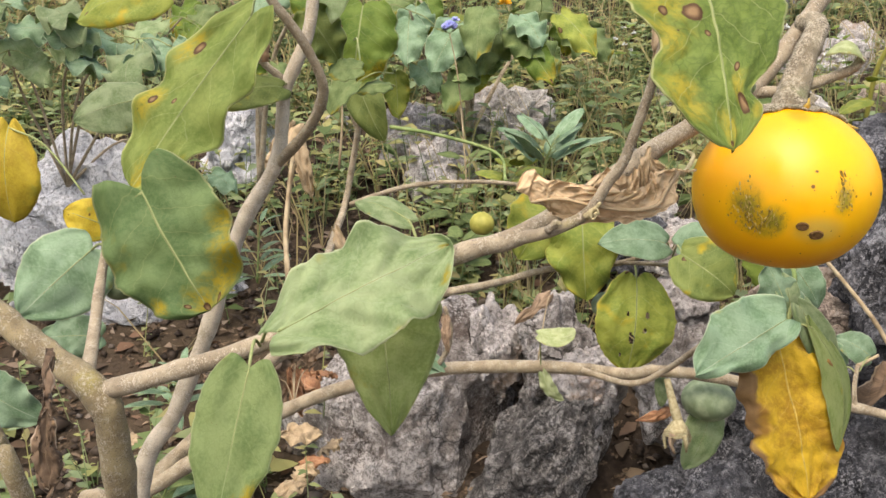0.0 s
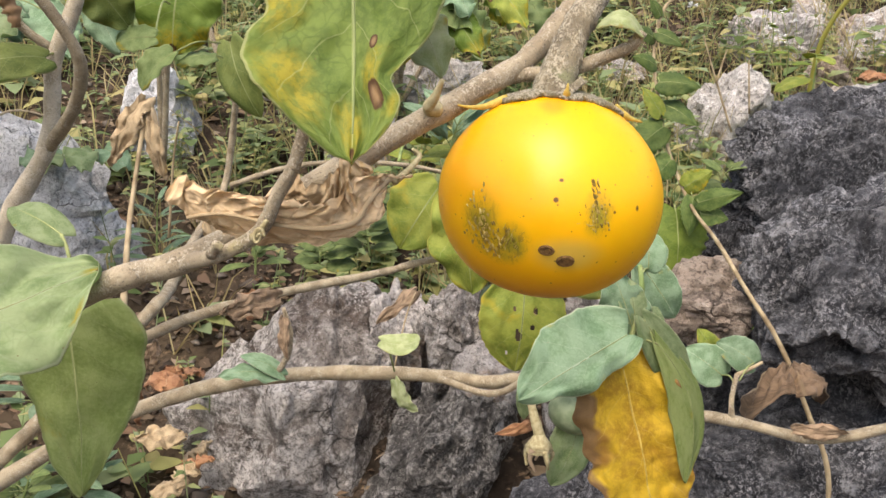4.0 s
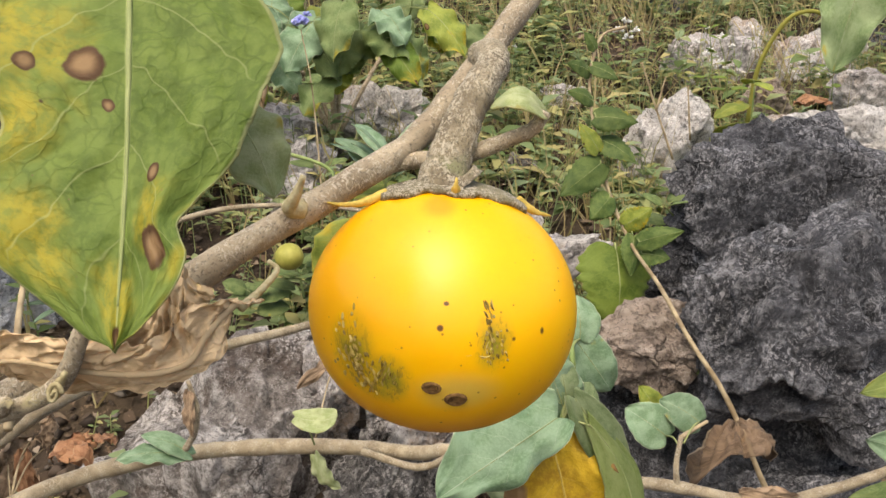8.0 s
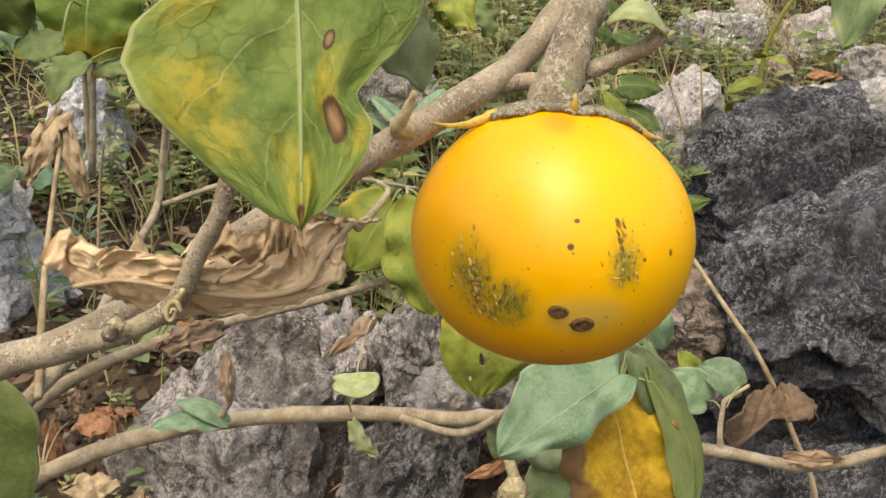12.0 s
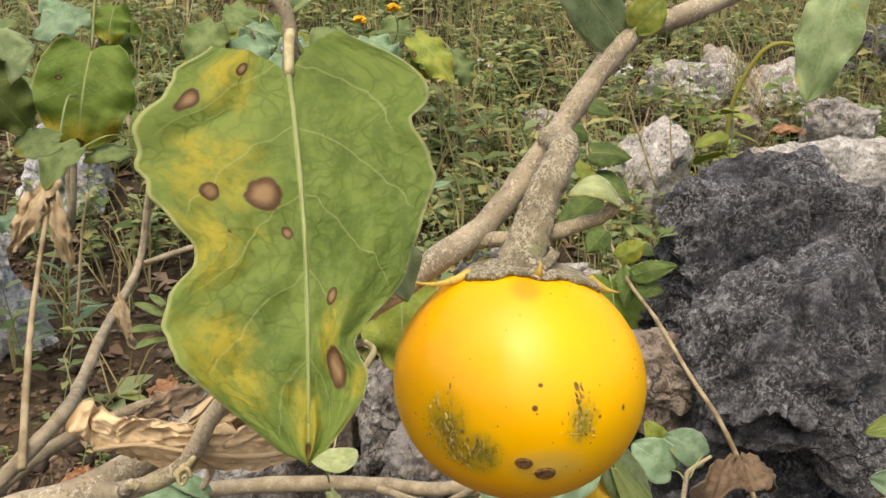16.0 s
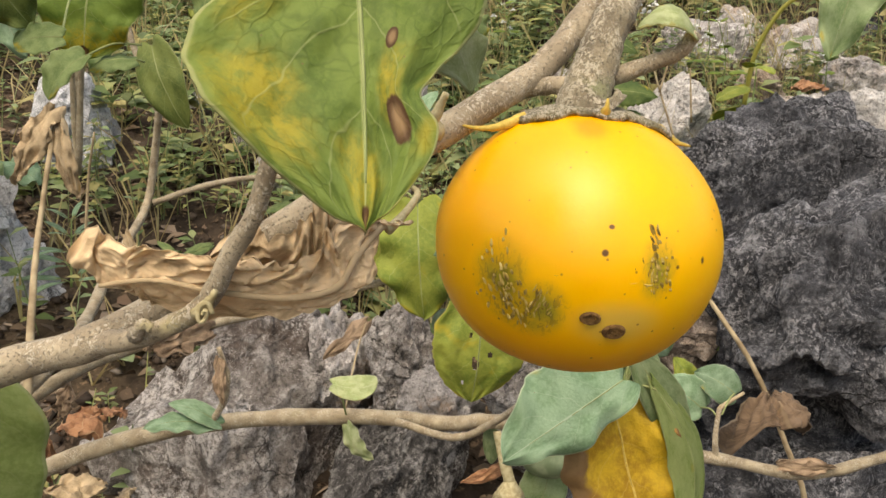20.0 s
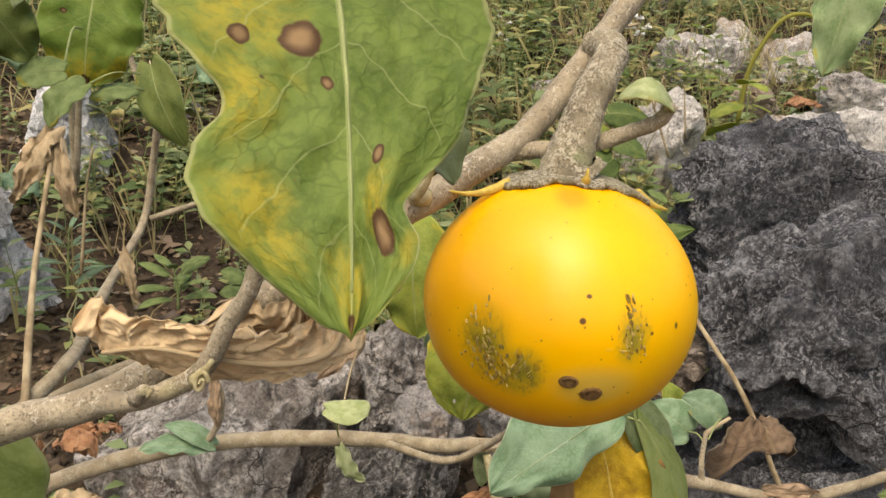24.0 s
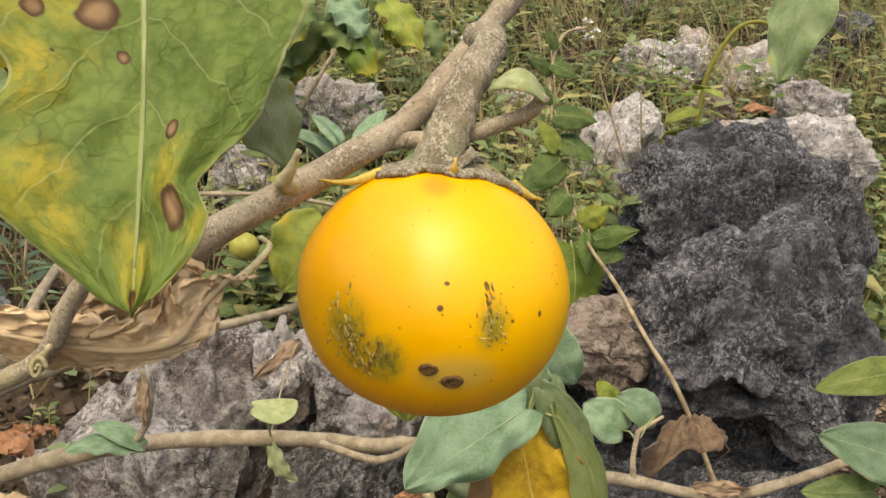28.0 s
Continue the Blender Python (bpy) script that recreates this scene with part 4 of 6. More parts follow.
# leaves of the near branch
SPOT_LEFT = ((0, 0.19), (0.045, 0.286), (0.13, 0.325), (0.19, 0.391), (0.27, 0.395), (0.38, 0.355), (0.46, 0.28), (0.52, 0.25), (0.59, 0.308), (0.675, 0.33), (0.766, 0.294), (0.88, 0.158), (0.974, 0.05), (1, 0.01))
SPOT_RIGHT = ((0, 0.125), (0.025, 0.268), (0.075, 0.368), (0.12, 0.374), (0.155, 0.345), (0.18, 0.305), (0.2, 0.29), (0.225, 0.31), (0.26, 0.335), (0.33, 0.35), (0.435, 0.30), (0.59, 0.236), (0.675, 0.15), (0.725, 0.105), (0.76, 0.115), (0.817, 0.14), (0.874, 0.118), (0.93, 0.075), (1, 0.01))
leaf(bush, (0.0685, 0.2310, 0.6848), (0.0718, 0.1985, 0.6322), 0.0605, LEAF_SPOTTED, (0.0685, 0.2380, 0.6921), "green leaf yellowing in patches with round brown spots", stem=BUD, ribmat=STEM_PALE, face=(0.1, -1, 0.1), bend=0.05, wave=0.012, cup=0.012, turns=2.4, phase=-1.45, heart=(0.08, 0.13), seed=3, nu=96, nv=40, outline=(SPOT_LEFT, SPOT_RIGHT), pucker=0.028, bow=-0.035)
leaf(bush, (-0.0509, 0.2360, 0.5736), (0.0021, 0.2620, 0.5956), 0.0385, LEAF_SOFT, (-0.0621, 0.2600, 0.5618), "pale grey-green leaf with a folded wavy edge and brown tip", face=(-0.15, -0.8, 0.7), bend=0.2, wave=0.12, lobes=0.02, turns=1.9, phase=2.4, seed=5, nu=64, nv=34, taper=0.62, peak=0.5, bow=0.1, pucker=0.085)
leaf(bush, (-0.0115, 0.2720, 0.6020), (-0.0317, 0.2850, 0.6067), 0.0104, LEAF_PALE, (-0.0085, 0.2680, 0.5932), "small young leaf above the branch", face=(0, -0.7, 0.8), bend=0.25, fold=0.2, seed=4)
leaf(bush, (-0.0245, 0.2980, 0.5702), (-0.0192, 0.2840, 0.5169), 0.0430, LEAF_HANG, (0.0011, 0.2620, 0.5906), "pale green pointed leaf hanging from the branch", face=(-0.2, -1, 0.3), bend=-0.05, fold=0.15, seed=6, nu=34, peak=0.24, taper=0.9, pucker=0.03)
leaf(bush, (-0.0557, 0.2170, 0.5689), (-0.0638, 0.2050, 0.5265), 0.0251, LEAF_SIDE, (-0.0620, 0.2580, 0.5617), "soft pale green leaf close beside the branch", face=(-0.1, -1, 0.1), bend=0.06, seed=7, nu=30)
leaf(bush, (-0.1345, 0.2620, 0.5546), (-0.1337, 0.2500, 0.5121), 0.0139, LEAF_UMBER, (-0.1418, 0.2780, 0.5477), "withered brown leaf hanging from the fork", name="dry_leaf", rib=False, face=(0.2, -1, 0), curl=1.5, crumple=0.3, seed=17, peak=0.75, lobes=0.2, nu=30)
part("twig", tube([(-0.165, 0.4, 0.2), (-0.1718, 0.3000, 0.4795), (-0.1786, 0.3000, 0.5021), (-0.1931, 0.3000, 0.5408)], 0.0045, 0.003, 10), BARK_MOSS, bush)
leaf(bush, (0.0693, 0.2400, 0.6956), (0.0853, 0.2450, 0.7017), 0.0106, LEAF_PALE, (0.0685, 0.2380, 0.6921), "young pale leaf folded upwards", face=(0, -0.6, 1), bend=0.3, fold=-0.4, seed=8)
leaf(bush, (0.0658, 0.2500, 0.7006), (0.0556, 0.2600, 0.7091), 0.0136, LEAF_LIME, (0.0647, 0.2380, 0.6972), seed=9)
leaf(bush, (0.1533, 0.3180, 0.6981), (0.1266, 0.3000, 0.7168), 0.0180, LEAF_PALE, (0.1567, 0.3200, 0.6967), "grey-teal leaf hanging at a branch fork", face=(0.1, -1, 0.2), heart=0.1, bend=0.1, seed=10)
leaf(bush, (0.1586, 0.3180, 0.6998), (0.1663, 0.3180, 0.7084), 0.0105, LEAF_LIME, (0.1580, 0.3180, 0.6966), seed=11, rib=False)
leaf(bush, (0.1426, 0.2800, 0.6570), (0.1308, 0.2810, 0.6583), 0.0078, LEAF_YOUNG, (0.1432, 0.2800, 0.6560), "tiny curled grey-green leaf at a twig tip", face=(-0.15, -0.55, 0.8), bend=0.75, cup=-0.1, seed=12, rib=False)
leaf(bush, (0.0795, 0.2400, 0.6607), (0.0882, 0.2320, 0.6460), 0.0121, LEAF_YOUNG, (0.0685, 0.2380, 0.6921), "pale grey-teal leaf half hidden behind the spotted leaf", face=(0.2, -0.7, 0.9), wave=0.08, seed=13, peak=0.45)
leaf(bush, (0.0782, 0.3000, 0.6737), (0.0770, 0.3000, 0.6493), 0.0074, LEAF_DRY, (0.0804, 0.3000, 0.6778), name="dry_leaf", rib=False, crumple=0.2, curl=1.0, seed=14)
DRY_RIB = [(0.0775, 0.2590, 0.6206), (0.0757, 0.2580, 0.6200), (0.0715, 0.2540, 0.6157), (0.0680, 0.2515, 0.6108), (0.0597, 0.2500, 0.6095), (0.0484, 0.2495, 0.6108), (0.0383, 0.2495, 0.6130), (0.0325, 0.2500, 0.6128), (0.0278, 0.2510, 0.6118)]


def withered(rise, lean, seed, set_back=0.0, pleat=0.0034, nu=110, nv=26, thick=0.0003):
    """One half of a dead leaf folded along its rib: rise gives its height along the rib, lean the way it falls back (per height)."""
    path = [p + Vector((0, set_back, 0)) for p in smooth_path(DRY_RIB, 14)]
    bm = bmesh.new()
    uvl = bm.loops.layers.uv.new("blade")
    side = 1 if rise[0][2] > 0 else -1
    sheets = []
    for lift in (0.0, thick):
        g = []
        for i in range(nu + 1):
            u = rise[0][0] + (rise[-1][0] - rise[0][0]) * i / nu
            k = u * (len(path) - 1)
            c = path[int(k)].lerp(path[min(int(k) + 1, len(path) - 1)], k - int(k))
            h = float(np.interp(u, [r[0] for r in rise], [r[1] for r in rise])) * (1 + 0.22 * noise.noise(Vector((u * 17, seed, 3))) + 0.1 * noise.noise(Vector((u * 47, seed, 9))))
            row = []
            for j in range(nv + 1):
                v = j / nv
                q = Vector((u * 17 + 1.5 * v, v * 1.3, seed))
                n = abs(noise.noise(q)) * 1.5 + abs(noise.noise(q * 2.3)) * 0.7
                f = min(1, v * 2.2)
                x = 0.0022 * f * noise.noise(q * 0.9 + Vector((5, 0, 0))) + 0.004 * v * math.sin(u * 9 + seed)
                y = lean * h * (v - 0.35 * v * v) + pleat * f * (n - 0.75) + 0.0007 * (0.5 - 2 * abs(noise.noise(q * 3.1))) + 0.0005 * noise.noise(q * 7) + lift
                z = side * h * v * (1 - 0.12 * v) + 0.0012 * f * noise.noise(q * 1.7 + Vector((0, 8, 0)))
                row.append(bm.verts.new(c + Vector((x, y, z))))
            g.append(row)
        sheets.append(g)
    for g, flip in ((sheets[0], False), (sheets[1], True)):
        for i in range(nu):
            for j in range(nv):
                at = [(i, j), (i + 1, j), (i + 1, j + 1), (i, j + 1)]
                at = at[::-1] if flip else at
                face = bm.faces.new([g[p][q] for p, q in at])
                for l, (p, q) in zip(face.loops, at):
                    l[uvl].uv = (p / nu, 0.5 + side * 0.5 * q / nv)
    for i in range(nu):
        bm.faces.new((sheets[0][i][nv], sheets[1][i][nv], sheets[1][i + 1][nv], sheets[0][i + 1][nv]))
    return bm


dry = part("dry_leaf", withered(((0.0, 0.0003, 1), (0.11, 0.0016, 1), (0.2, 0.0048, 1), (0.27, 0.0080, 1), (0.37, 0.0088, 1), (0.5, 0.0074, 1), (0.57, 0.0068, 1), (0.7, 0.0056, 1), (0.76, 0.0060, 1), (0.85, 0.0078, 1), (0.95, 0.0116, 1), (1.0, 0.0050, 1)), 0.1, 2.0), LEAF_TAN, bush, "dead brown leaf folded and curled along the branch")
part("leaf_half", withered(((0.12, 0.0002, -1), (0.25, 0.0010, -1), (0.37, 0.0020, -1), (0.5, 0.0046, -1), (0.65, 0.0078, -1), (0.76, 0.0072, -1), (0.9, 0.0036, -1), (1.0, 0.0008, -1)), 1.1, 5.0, 0.0002, 0.0016), LEAF_TAN, dry, "lower half of the dead leaf folded under")
part("leaf_fold", withered(((0.22, 0.0070, 1), (0.27, 0.0140, 1), (0.32, 0.0180, 1), (0.37, 0.0160, 1), (0.46, 0.0128, 1), (0.55, 0.0104, 1), (0.62, 0.0140, 1), (0.68, 0.0060, 1)), 0.2, 8.0, 0.0055, 0.0036), LEAF_TAN, dry, "crumpled upper flap of the dead leaf")
part("midrib", tube([Vector(p) + Vector((0, -0.0004, 0)) for p in DRY_RIB], 0.0008, 0.0004, 8, 5, 0.2), LEAF_TAN, dry)
part("tendril", tube([(0.0775, 0.2580, 0.6198), (0.0804, 0.2620, 0.6216), (0.0838, 0.2680, 0.6248), (0.0819, 0.2700, 0.6265)], 0.0010, 0.0005, 8, 5, 0.1), BUD, bush, "dried tendril-like leaf stalk")
part("tendril", tube([Vector((0.0464 + 0.0013 * (1 - k / 22) * math.cos(0.5 * k), 0.2424 - 0.00005 * k, 0.6092 + 0.0021 * (1 - k / 22) * math.sin(0.55 * k))) for k in range(18)], 0.0005, 0.0003, 6, 3, 0.1), BUD, bush, "small dried tendril curled on the twig")
part("bud", tube([(0.0885, 0.2790, 0.6360), (0.0861, 0.2760, 0.6368), (0.0879, 0.2740, 0.6401), (0.0897, 0.2730, 0.6443)], 0.0024, 0.0006, 8, 5, 0.3), BUD, bush)
part("bud", tube([(0.0447, 0.2460, 0.6080), (0.0469, 0.2440, 0.6106), (0.0483, 0.2430, 0.6129)], 0.0013, 0.0005, 8, 4, 0.4), BUD, bush)
part("bud", tube([(0.0334, 0.2500, 0.6030), (0.0354, 0.2470, 0.6059), (0.0368, 0.2470, 0.6053)], 0.0014, 0.0009, 8, 4, 0.4), BARK, bush)


# ---- ripe fruit ----
def fruit_body(c, r, h, tilt, lobes=0.012, nu=40, nv=64):
    bm = bmesh.new()
    m = Matrix.Translation(c) @ tilt
    rows = []
    for i in range(nu + 1):
        a = math.pi * i / nu
        rad = r * math.sin(a) ** (0.97 if a > math.pi / 2 else 1.17)
        z = h * math.cos(a)
        z -= 0.035 * h * math.exp(-(a / 0.3) ** 2)
        z += 0.05 * h * math.exp(-((math.pi - a) / 0.5) ** 2)
        row = []
        for k in range(nv):
            t = 2 * math.pi * k / nv
            w = 1 + lobes * math.cos(5 * t + 2.2) * math.sin(a) + 0.006 * noise.noise(Vector((math.cos(t), math.sin(t), z * 60)) * 1.4)
            row.append(bm.verts.new((rad * w * math.cos(t), rad * w * math.sin(t), z)) if 0 < i < nu else None)
        rows.append(row)
    top, bot = bm.verts.new((0, 0, h * 0.965)), bm.verts.new((0, 0, -h * 0.95))
    for i in range(1, nu - 1):
        for k in range(nv):
            bm.faces.new((rows[i][k], rows[i + 1][k], rows[i + 1][(k + 1) % nv], rows[i][(k + 1) % nv]))
    for k in range(nv):
        bm.faces.new((top, rows[1][k], rows[1][(k + 1) % nv]))
        bm.faces.new((bot, rows[nu - 1][(k + 1) % nv], rows[nu - 1][k]))
    return bm, m


FC = Vector((0.1205, 0.2820, 0.6124))
FR, FH = 0.0311, 0.0296
TILT_F = Euler((radians(0), radians(5), 0)).to_matrix().to_4x4()
bm, FM = fruit_body(FC, FR, FH, TILT_F)
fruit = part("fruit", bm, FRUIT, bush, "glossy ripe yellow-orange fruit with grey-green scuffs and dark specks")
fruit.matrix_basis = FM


def on_fruit(obj):
    obj.matrix_basis = Matrix.Identity(4)
    obj.parent = fruit
    return obj


def shoulder(rad):
    """Height of the fruit's skin at this distance from its axis."""
    a = math.asin(min((rad / FR) ** (1 / 1.17), 0.99))
    return FH * math.cos(a) - 0.035 * FH * math.exp(-(a / 0.3) ** 2)


def cap(nv=80):
    """The leathery calyx, an uneven five-lobed cap over the shoulder of the fruit."""
    bm, rows = bmesh.new(), []
    for layer in (0.0008, 0.0001):
        for i in range(9):
            f = i / 8
            row = []
            for k in range(nv):
                t = 2 * math.pi * k / nv
                rad = f * (1 - 0.42 * max(0.0, -math.sin(t)) ** 1.2) * (0.0168 + 0.0014 * math.cos(5 * (t + math.pi / 2)) + 0.0016 * noise.noise(Vector((math.cos(t) * 4, math.sin(t) * 4, 2))) + 0.0009 * noise.noise(Vector((math.cos(t) * 13, math.sin(t) * 13, 5))))
                z = shoulder(rad) + layer * (1.6 - 0.6 * f) + (0.0007 * f ** 3 * (0.35 + 0.65 * abs(math.cos(t))) if layer > 0.0005 else 0.0) + 0.0007 * max(0.0, f - 0.8) * 5 * noise.noise(Vector((math.cos(t) * 6, math.sin(t) * 6, 7)))
                row.append(bm.verts.new((rad * math.cos(t), rad * math.sin(t), z + 0.0004 * noise.noise(Vector((t * 3, f * 5, 1))))))
            rows.append(row)
    n = 9
    for lay, flip in ((0, False), (n, True)):
        for i in range(n - 1):
            for k in range(nv):
                q = (rows[lay + i][k], rows[lay + i + 1][k], rows[lay + i + 1][(k + 1) % nv], rows[lay + i][(k + 1) % nv])
                bm.faces.new(q[::-1] if flip else q)
    for k in range(nv):
        bm.faces.new((rows[n - 1][k], rows[2 * n - 1][k], rows[2 * n - 1][(k + 1) % nv], rows[n - 1][(k + 1) % nv]))
    return bm


on_fruit(part("calyx", cap(), CALYX, fruit, "grey-brown leathery calyx"))
for t, reach, end, thick in ((-95, (0.0086, 0.0098, 0.0106, 0.0104), (0.0010, 0.0016, 0.0028, 0.0044), 0.0010), (4, (0.0150, 0.0180, 0.0206, 0.0236), (0.0012, 0.0012, 0.0022, 0.0046), 0.0010), (58, (0.0150, 0.0176, 0.0196, 0.0216), (0.0010, 0.0012, 0.0020, 0.0030), 0.0014), (122, (0.0150, 0.0176, 0.0196, 0.0216), (0.0010, 0.0012, 0.0020, 0.0030), 0.0014), (184, (0.0152, 0.0190, 0.0240, 0.0296), (0.0012, 0.0014, 0.0046, 0.0142), 0.0010)):
    d = Vector((math.cos(radians(t)), math.sin(radians(t)), 0))
    p = [d * f + Vector((0, 0, shoulder(f) + e)) for f, e in zip(reach, end)]
    on_fruit(part("sepal", tube(p, (thick, thick * 1.1, thick * 0.55, 0.0002), 0, 8, 5, 0.3), SEPAL, fruit, "curled yellow sepal tip"))


def cork(dirn, r):
    bm = bmesh.new()
    n = Vector(dirn).normalized()
    q = n.to_track_quat("Z", "Y")
    k0 = 1 / math.sqrt((n.x ** 2 + n.y ** 2) / FR ** 2 + n.z ** 2 / FH ** 2)
    o = n * k0 * 1.006
    rings = []
    for f, z in ((0.12, 0.0002), (0.3, 0.0004), (0.5, 0.0001), (0.75, 0.0007), (1.0, 0.0001), (1.05, -0.001)):
        rings.append([bm.verts.new(o + q @ Vector((f * r * 1.15 * math.cos(a), f * r * 0.85 * math.sin(a), z))) for a in [2 * math.pi * i / 18 for i in range(18)]])
    bm.faces.new(rings[0])
    for a, b in zip(rings, rings[1:]):
        for i in range(18):
            bm.faces.new((a[i], b[i], b[(i + 1) % 18], a[(i + 1) % 18]))
    return bm


on_fruit(part("scar", cork((-0.00426, -0.02928, -0.00899), 0.0018), SCAR, fruit, "ringed brown cork scar"))
on_fruit(part("scar", cork((0.00094, -0.02858, -0.01147), 0.0021), SCAR, fruit, "ringed brown cork scar"))


def scabs(patches, seed):
    """Short raised corky scratches on the skin: centre, reach across and up, slant, number, length."""
    rng = random.Random(seed)
    verts, faces = [], []
    for c, rx, rz, slant, count, size in patches:
        c = Vector(c)
        n = Vector((c.x / FR ** 2, c.y / FR ** 2, c.z / FH ** 2)).normalized()
        east = Vector((0, 0, 1)).cross(n).normalized()
        north = n.cross(east)
        for _ in range(count):
            q = c + east * rng.gauss(0, 0.45) * rx + north * rng.gauss(0, 0.45) * rz
            k = 1 / math.sqrt((q.x ** 2 + q.y ** 2) / FR ** 2 + q.z ** 2 / FH ** 2)
            q = q * k
            m = Vector((q.x / FR ** 2, q.y / FR ** 2, q.z / FH ** 2)).normalized()
            a = slant + rng.gauss(0, 0.16)
            d = (north * math.cos(a) + east * math.sin(a))
            d = (d - m * d.dot(m)).normalized()
            w = m.cross(d)
            l, t, h = size * rng.uniform(0.4, 1.2), rng.uniform(0.00011, 0.00022), rng.uniform(0.00012, 0.00026)
            i = len(verts)
            bend = w * l * rng.uniform(-0.2, 0.2)
            for f, r in ((-1, 0.15), (-0.35, 1.0), (0.35, 0.9), (1, 0.15)):
                o = q + d * l * f + bend * f * f - m * 0.00025
                verts += [o - w * t * r * 1.6, o + m * (h * r + 0.00025), o + w * t * r * 1.6]
            for k in range(3):
                e = i + 3 * k
                faces += [(e, e + 1, e + 4, e + 3), (e + 1, e + 2, e + 5, e + 4)]
    return verts, [], faces


SCAB = clump_material("scab_cork", ((0.2, 0.14, 0.035), (0.36, 0.25, 0.06), (0.55, 0.4, 0.11), (0.68, 0.53, 0.2)), 0.0)
on_fruit(part("scuff_patch", scabs((((-0.02104, -0.0222, -0.0053), 0.0050, 0.0068, -0.35, 54, 0.0007), ((-0.0175, -0.0229, -0.0109), 0.0046, 0.0040, -0.3, 30, 0.0007), ((-0.0132, -0.0269, -0.0078), 0.0042, 0.0042, 0.3, 40, 0.0008), ((0.0073, -0.0302, 0.0015), 0.0040, 0.0046, -0.2, 44, 0.0006), ((0.0060, -0.0294, 0.0070), 0.0012, 0.0034, -0.45, 16, 0.0010), ((0.0, -0.0307, -0.0016), 0.0130, 0.0005, 1.5, 12, 0.0011)), 4), SCAB, fruit, "short raised corky scratches", smooth=False))
part("stalk", tube([FC + TILT_F @ Vector((0, 0, FH * 0.9)), (0.1208, 0.2825, 0.6420), (0.1224, 0.2840, 0.6476), (0.1258, 0.2870, 0.6560), (0.1302, 0.2910, 0.6632), (0.1334, 0.2950, 0.6672), (0.1336, 0.2995, 0.6700), (0.1312, 0.3040, 0.6698)], (0.0082, 0.0058, 0.0050, 0.0044, 0.0041, 0.0040, 0.0039, 0.0034), 0, 20, 8, 0.12), STALK, bush, "thick corky grey fruit stalk bent over at its top")

# leaves of the left stems
leaf(bush, (-0.0887, 0.3880, 0.6798), (-0.1422, 0.3620, 0.6010), 0.0392, LEAF_LOBED, (-0.0871, 0.3920, 0.6928), "green lobed leaf with yellow margins and brown holes", face=(-0.2, -1, 0.1), lobes=0.11, turns=3.2, phase=1.0, wave=0.06, bend=0.06, fold=0.1, pucker=0.03, seed=21, nu=40, nv=20, peak=0.5, taper=0.5)
leaf(bush, (-0.1544, 0.4200, 0.6401), (-0.1875, 0.4100, 0.6291), 0.0283, LEAF_PALE, (-0.1507, 0.4300, 0.6384), face=(0, -1, 0.4), bend=0.2, fold=0.3, seed=22)
leaf(bush, (-0.1285, 0.3380, 0.6035), (-0.0975, 0.3220, 0.5552), 0.0550, LEAF_TIPPED, (-0.1478, 0.3450, 0.5807), "broad grey-green leaf with a yellow and brown scorched edge", face=(-0.1, -1, 0.3), heart=0.2, bend=0.1, wave=0.06, lobes=0.03, seed=23, nu=40, nv=22, blunt=0.3, taper=0.42, pucker=0.03)
leaf(bush, (-0.2260, 0.4200, 0.6265), (-0.2288, 0.4200, 0.5749), 0.0335, LEAF_BRIGHT, (-0.1807, 0.4000, 0.5930), "bright yellow dying leaf", face=(0.1, -1, 0), seed=24, peak=0.5)
leaf(bush, (-0.1579, 0.3700, 0.5825), (-0.1755, 0.3650, 0.5908), 0.0201, LEAF_BRIGHT, (-0.1473, 0.3450, 0.5807), face=(0.2, -1, 0.3), seed=25)
leaf(bush, (-0.1588, 0.3550, 0.5748), (-0.1874, 0.3400, 0.5473), 0.0381, LEAF_TEAL, (-0.1477, 0.3430, 0.5774), "soft grey-teal leaf beside the stem", face=(0.3, -1, 0.3), bend=0.15, fold=0.2, seed=26)
leaf(bush, (-0.1788, 0.4000, 0.5184), (-0.2115, 0.4000, 0.5168), 0.0218, LEAF_TEAL, (-0.1642, 0.3600, 0.5245), face=(0, -1, 0.5), wave=0.1, seed=27)
leaf(bush, (-0.2471, 0.4000, 0.4917), (-0.2139, 0.4000, 0.4708), 0.0261, LEAF_TEAL, (-0.2264, 0.3600, 0.5189), face=(0, -1, 0.4), wave=0.1, seed=28)
leaf(bush, (-0.0866, 0.4400, 0.6456), (-0.1206, 0.4200, 0.6352), 0.0218, LEAF_GREEN, (-0.0854, 0.4500, 0.6471), face=(0, -0.8, 0.6), fold=0.2, seed=29)
leaf(bush, (-0.0731, 0.4800, 0.6884), (-0.0522, 0.4700, 0.6968), 0.0244, LEAF_PALE, (-0.0725, 0.4500, 0.6772), seed=32)
leaf(bush, (-0.0780, 0.4700, 0.6876), (-0.0608, 0.4800, 0.6598), 0.0261, LEAF_GREEN, (-0.0724, 0.4500, 0.6801), face=(-0.3, -0.7, 0.7), wave=0.15, seed=33)
leaf(bush, (-0.1672, 0.5000, 0.6998), (-0.2212, 0.5000, 0.6835), 0.0308, LEAF_LIME, (-0.1506, 0.4800, 0.7009), "yellow-green leaf with a red-brown spot", face=(0, -1, 0.6), fold=0.3, seed=34)
part("green_fruit", fruit_body((0, 0, 0), 0.0085, 0.0085, Matrix.Identity(4), nu=16, nv=24)[0], GREEN_FRUIT, bush, "small unripe grey-green fruit").matrix_basis = Matrix.Translation((-0.1510, 0.3620, 0.5571))
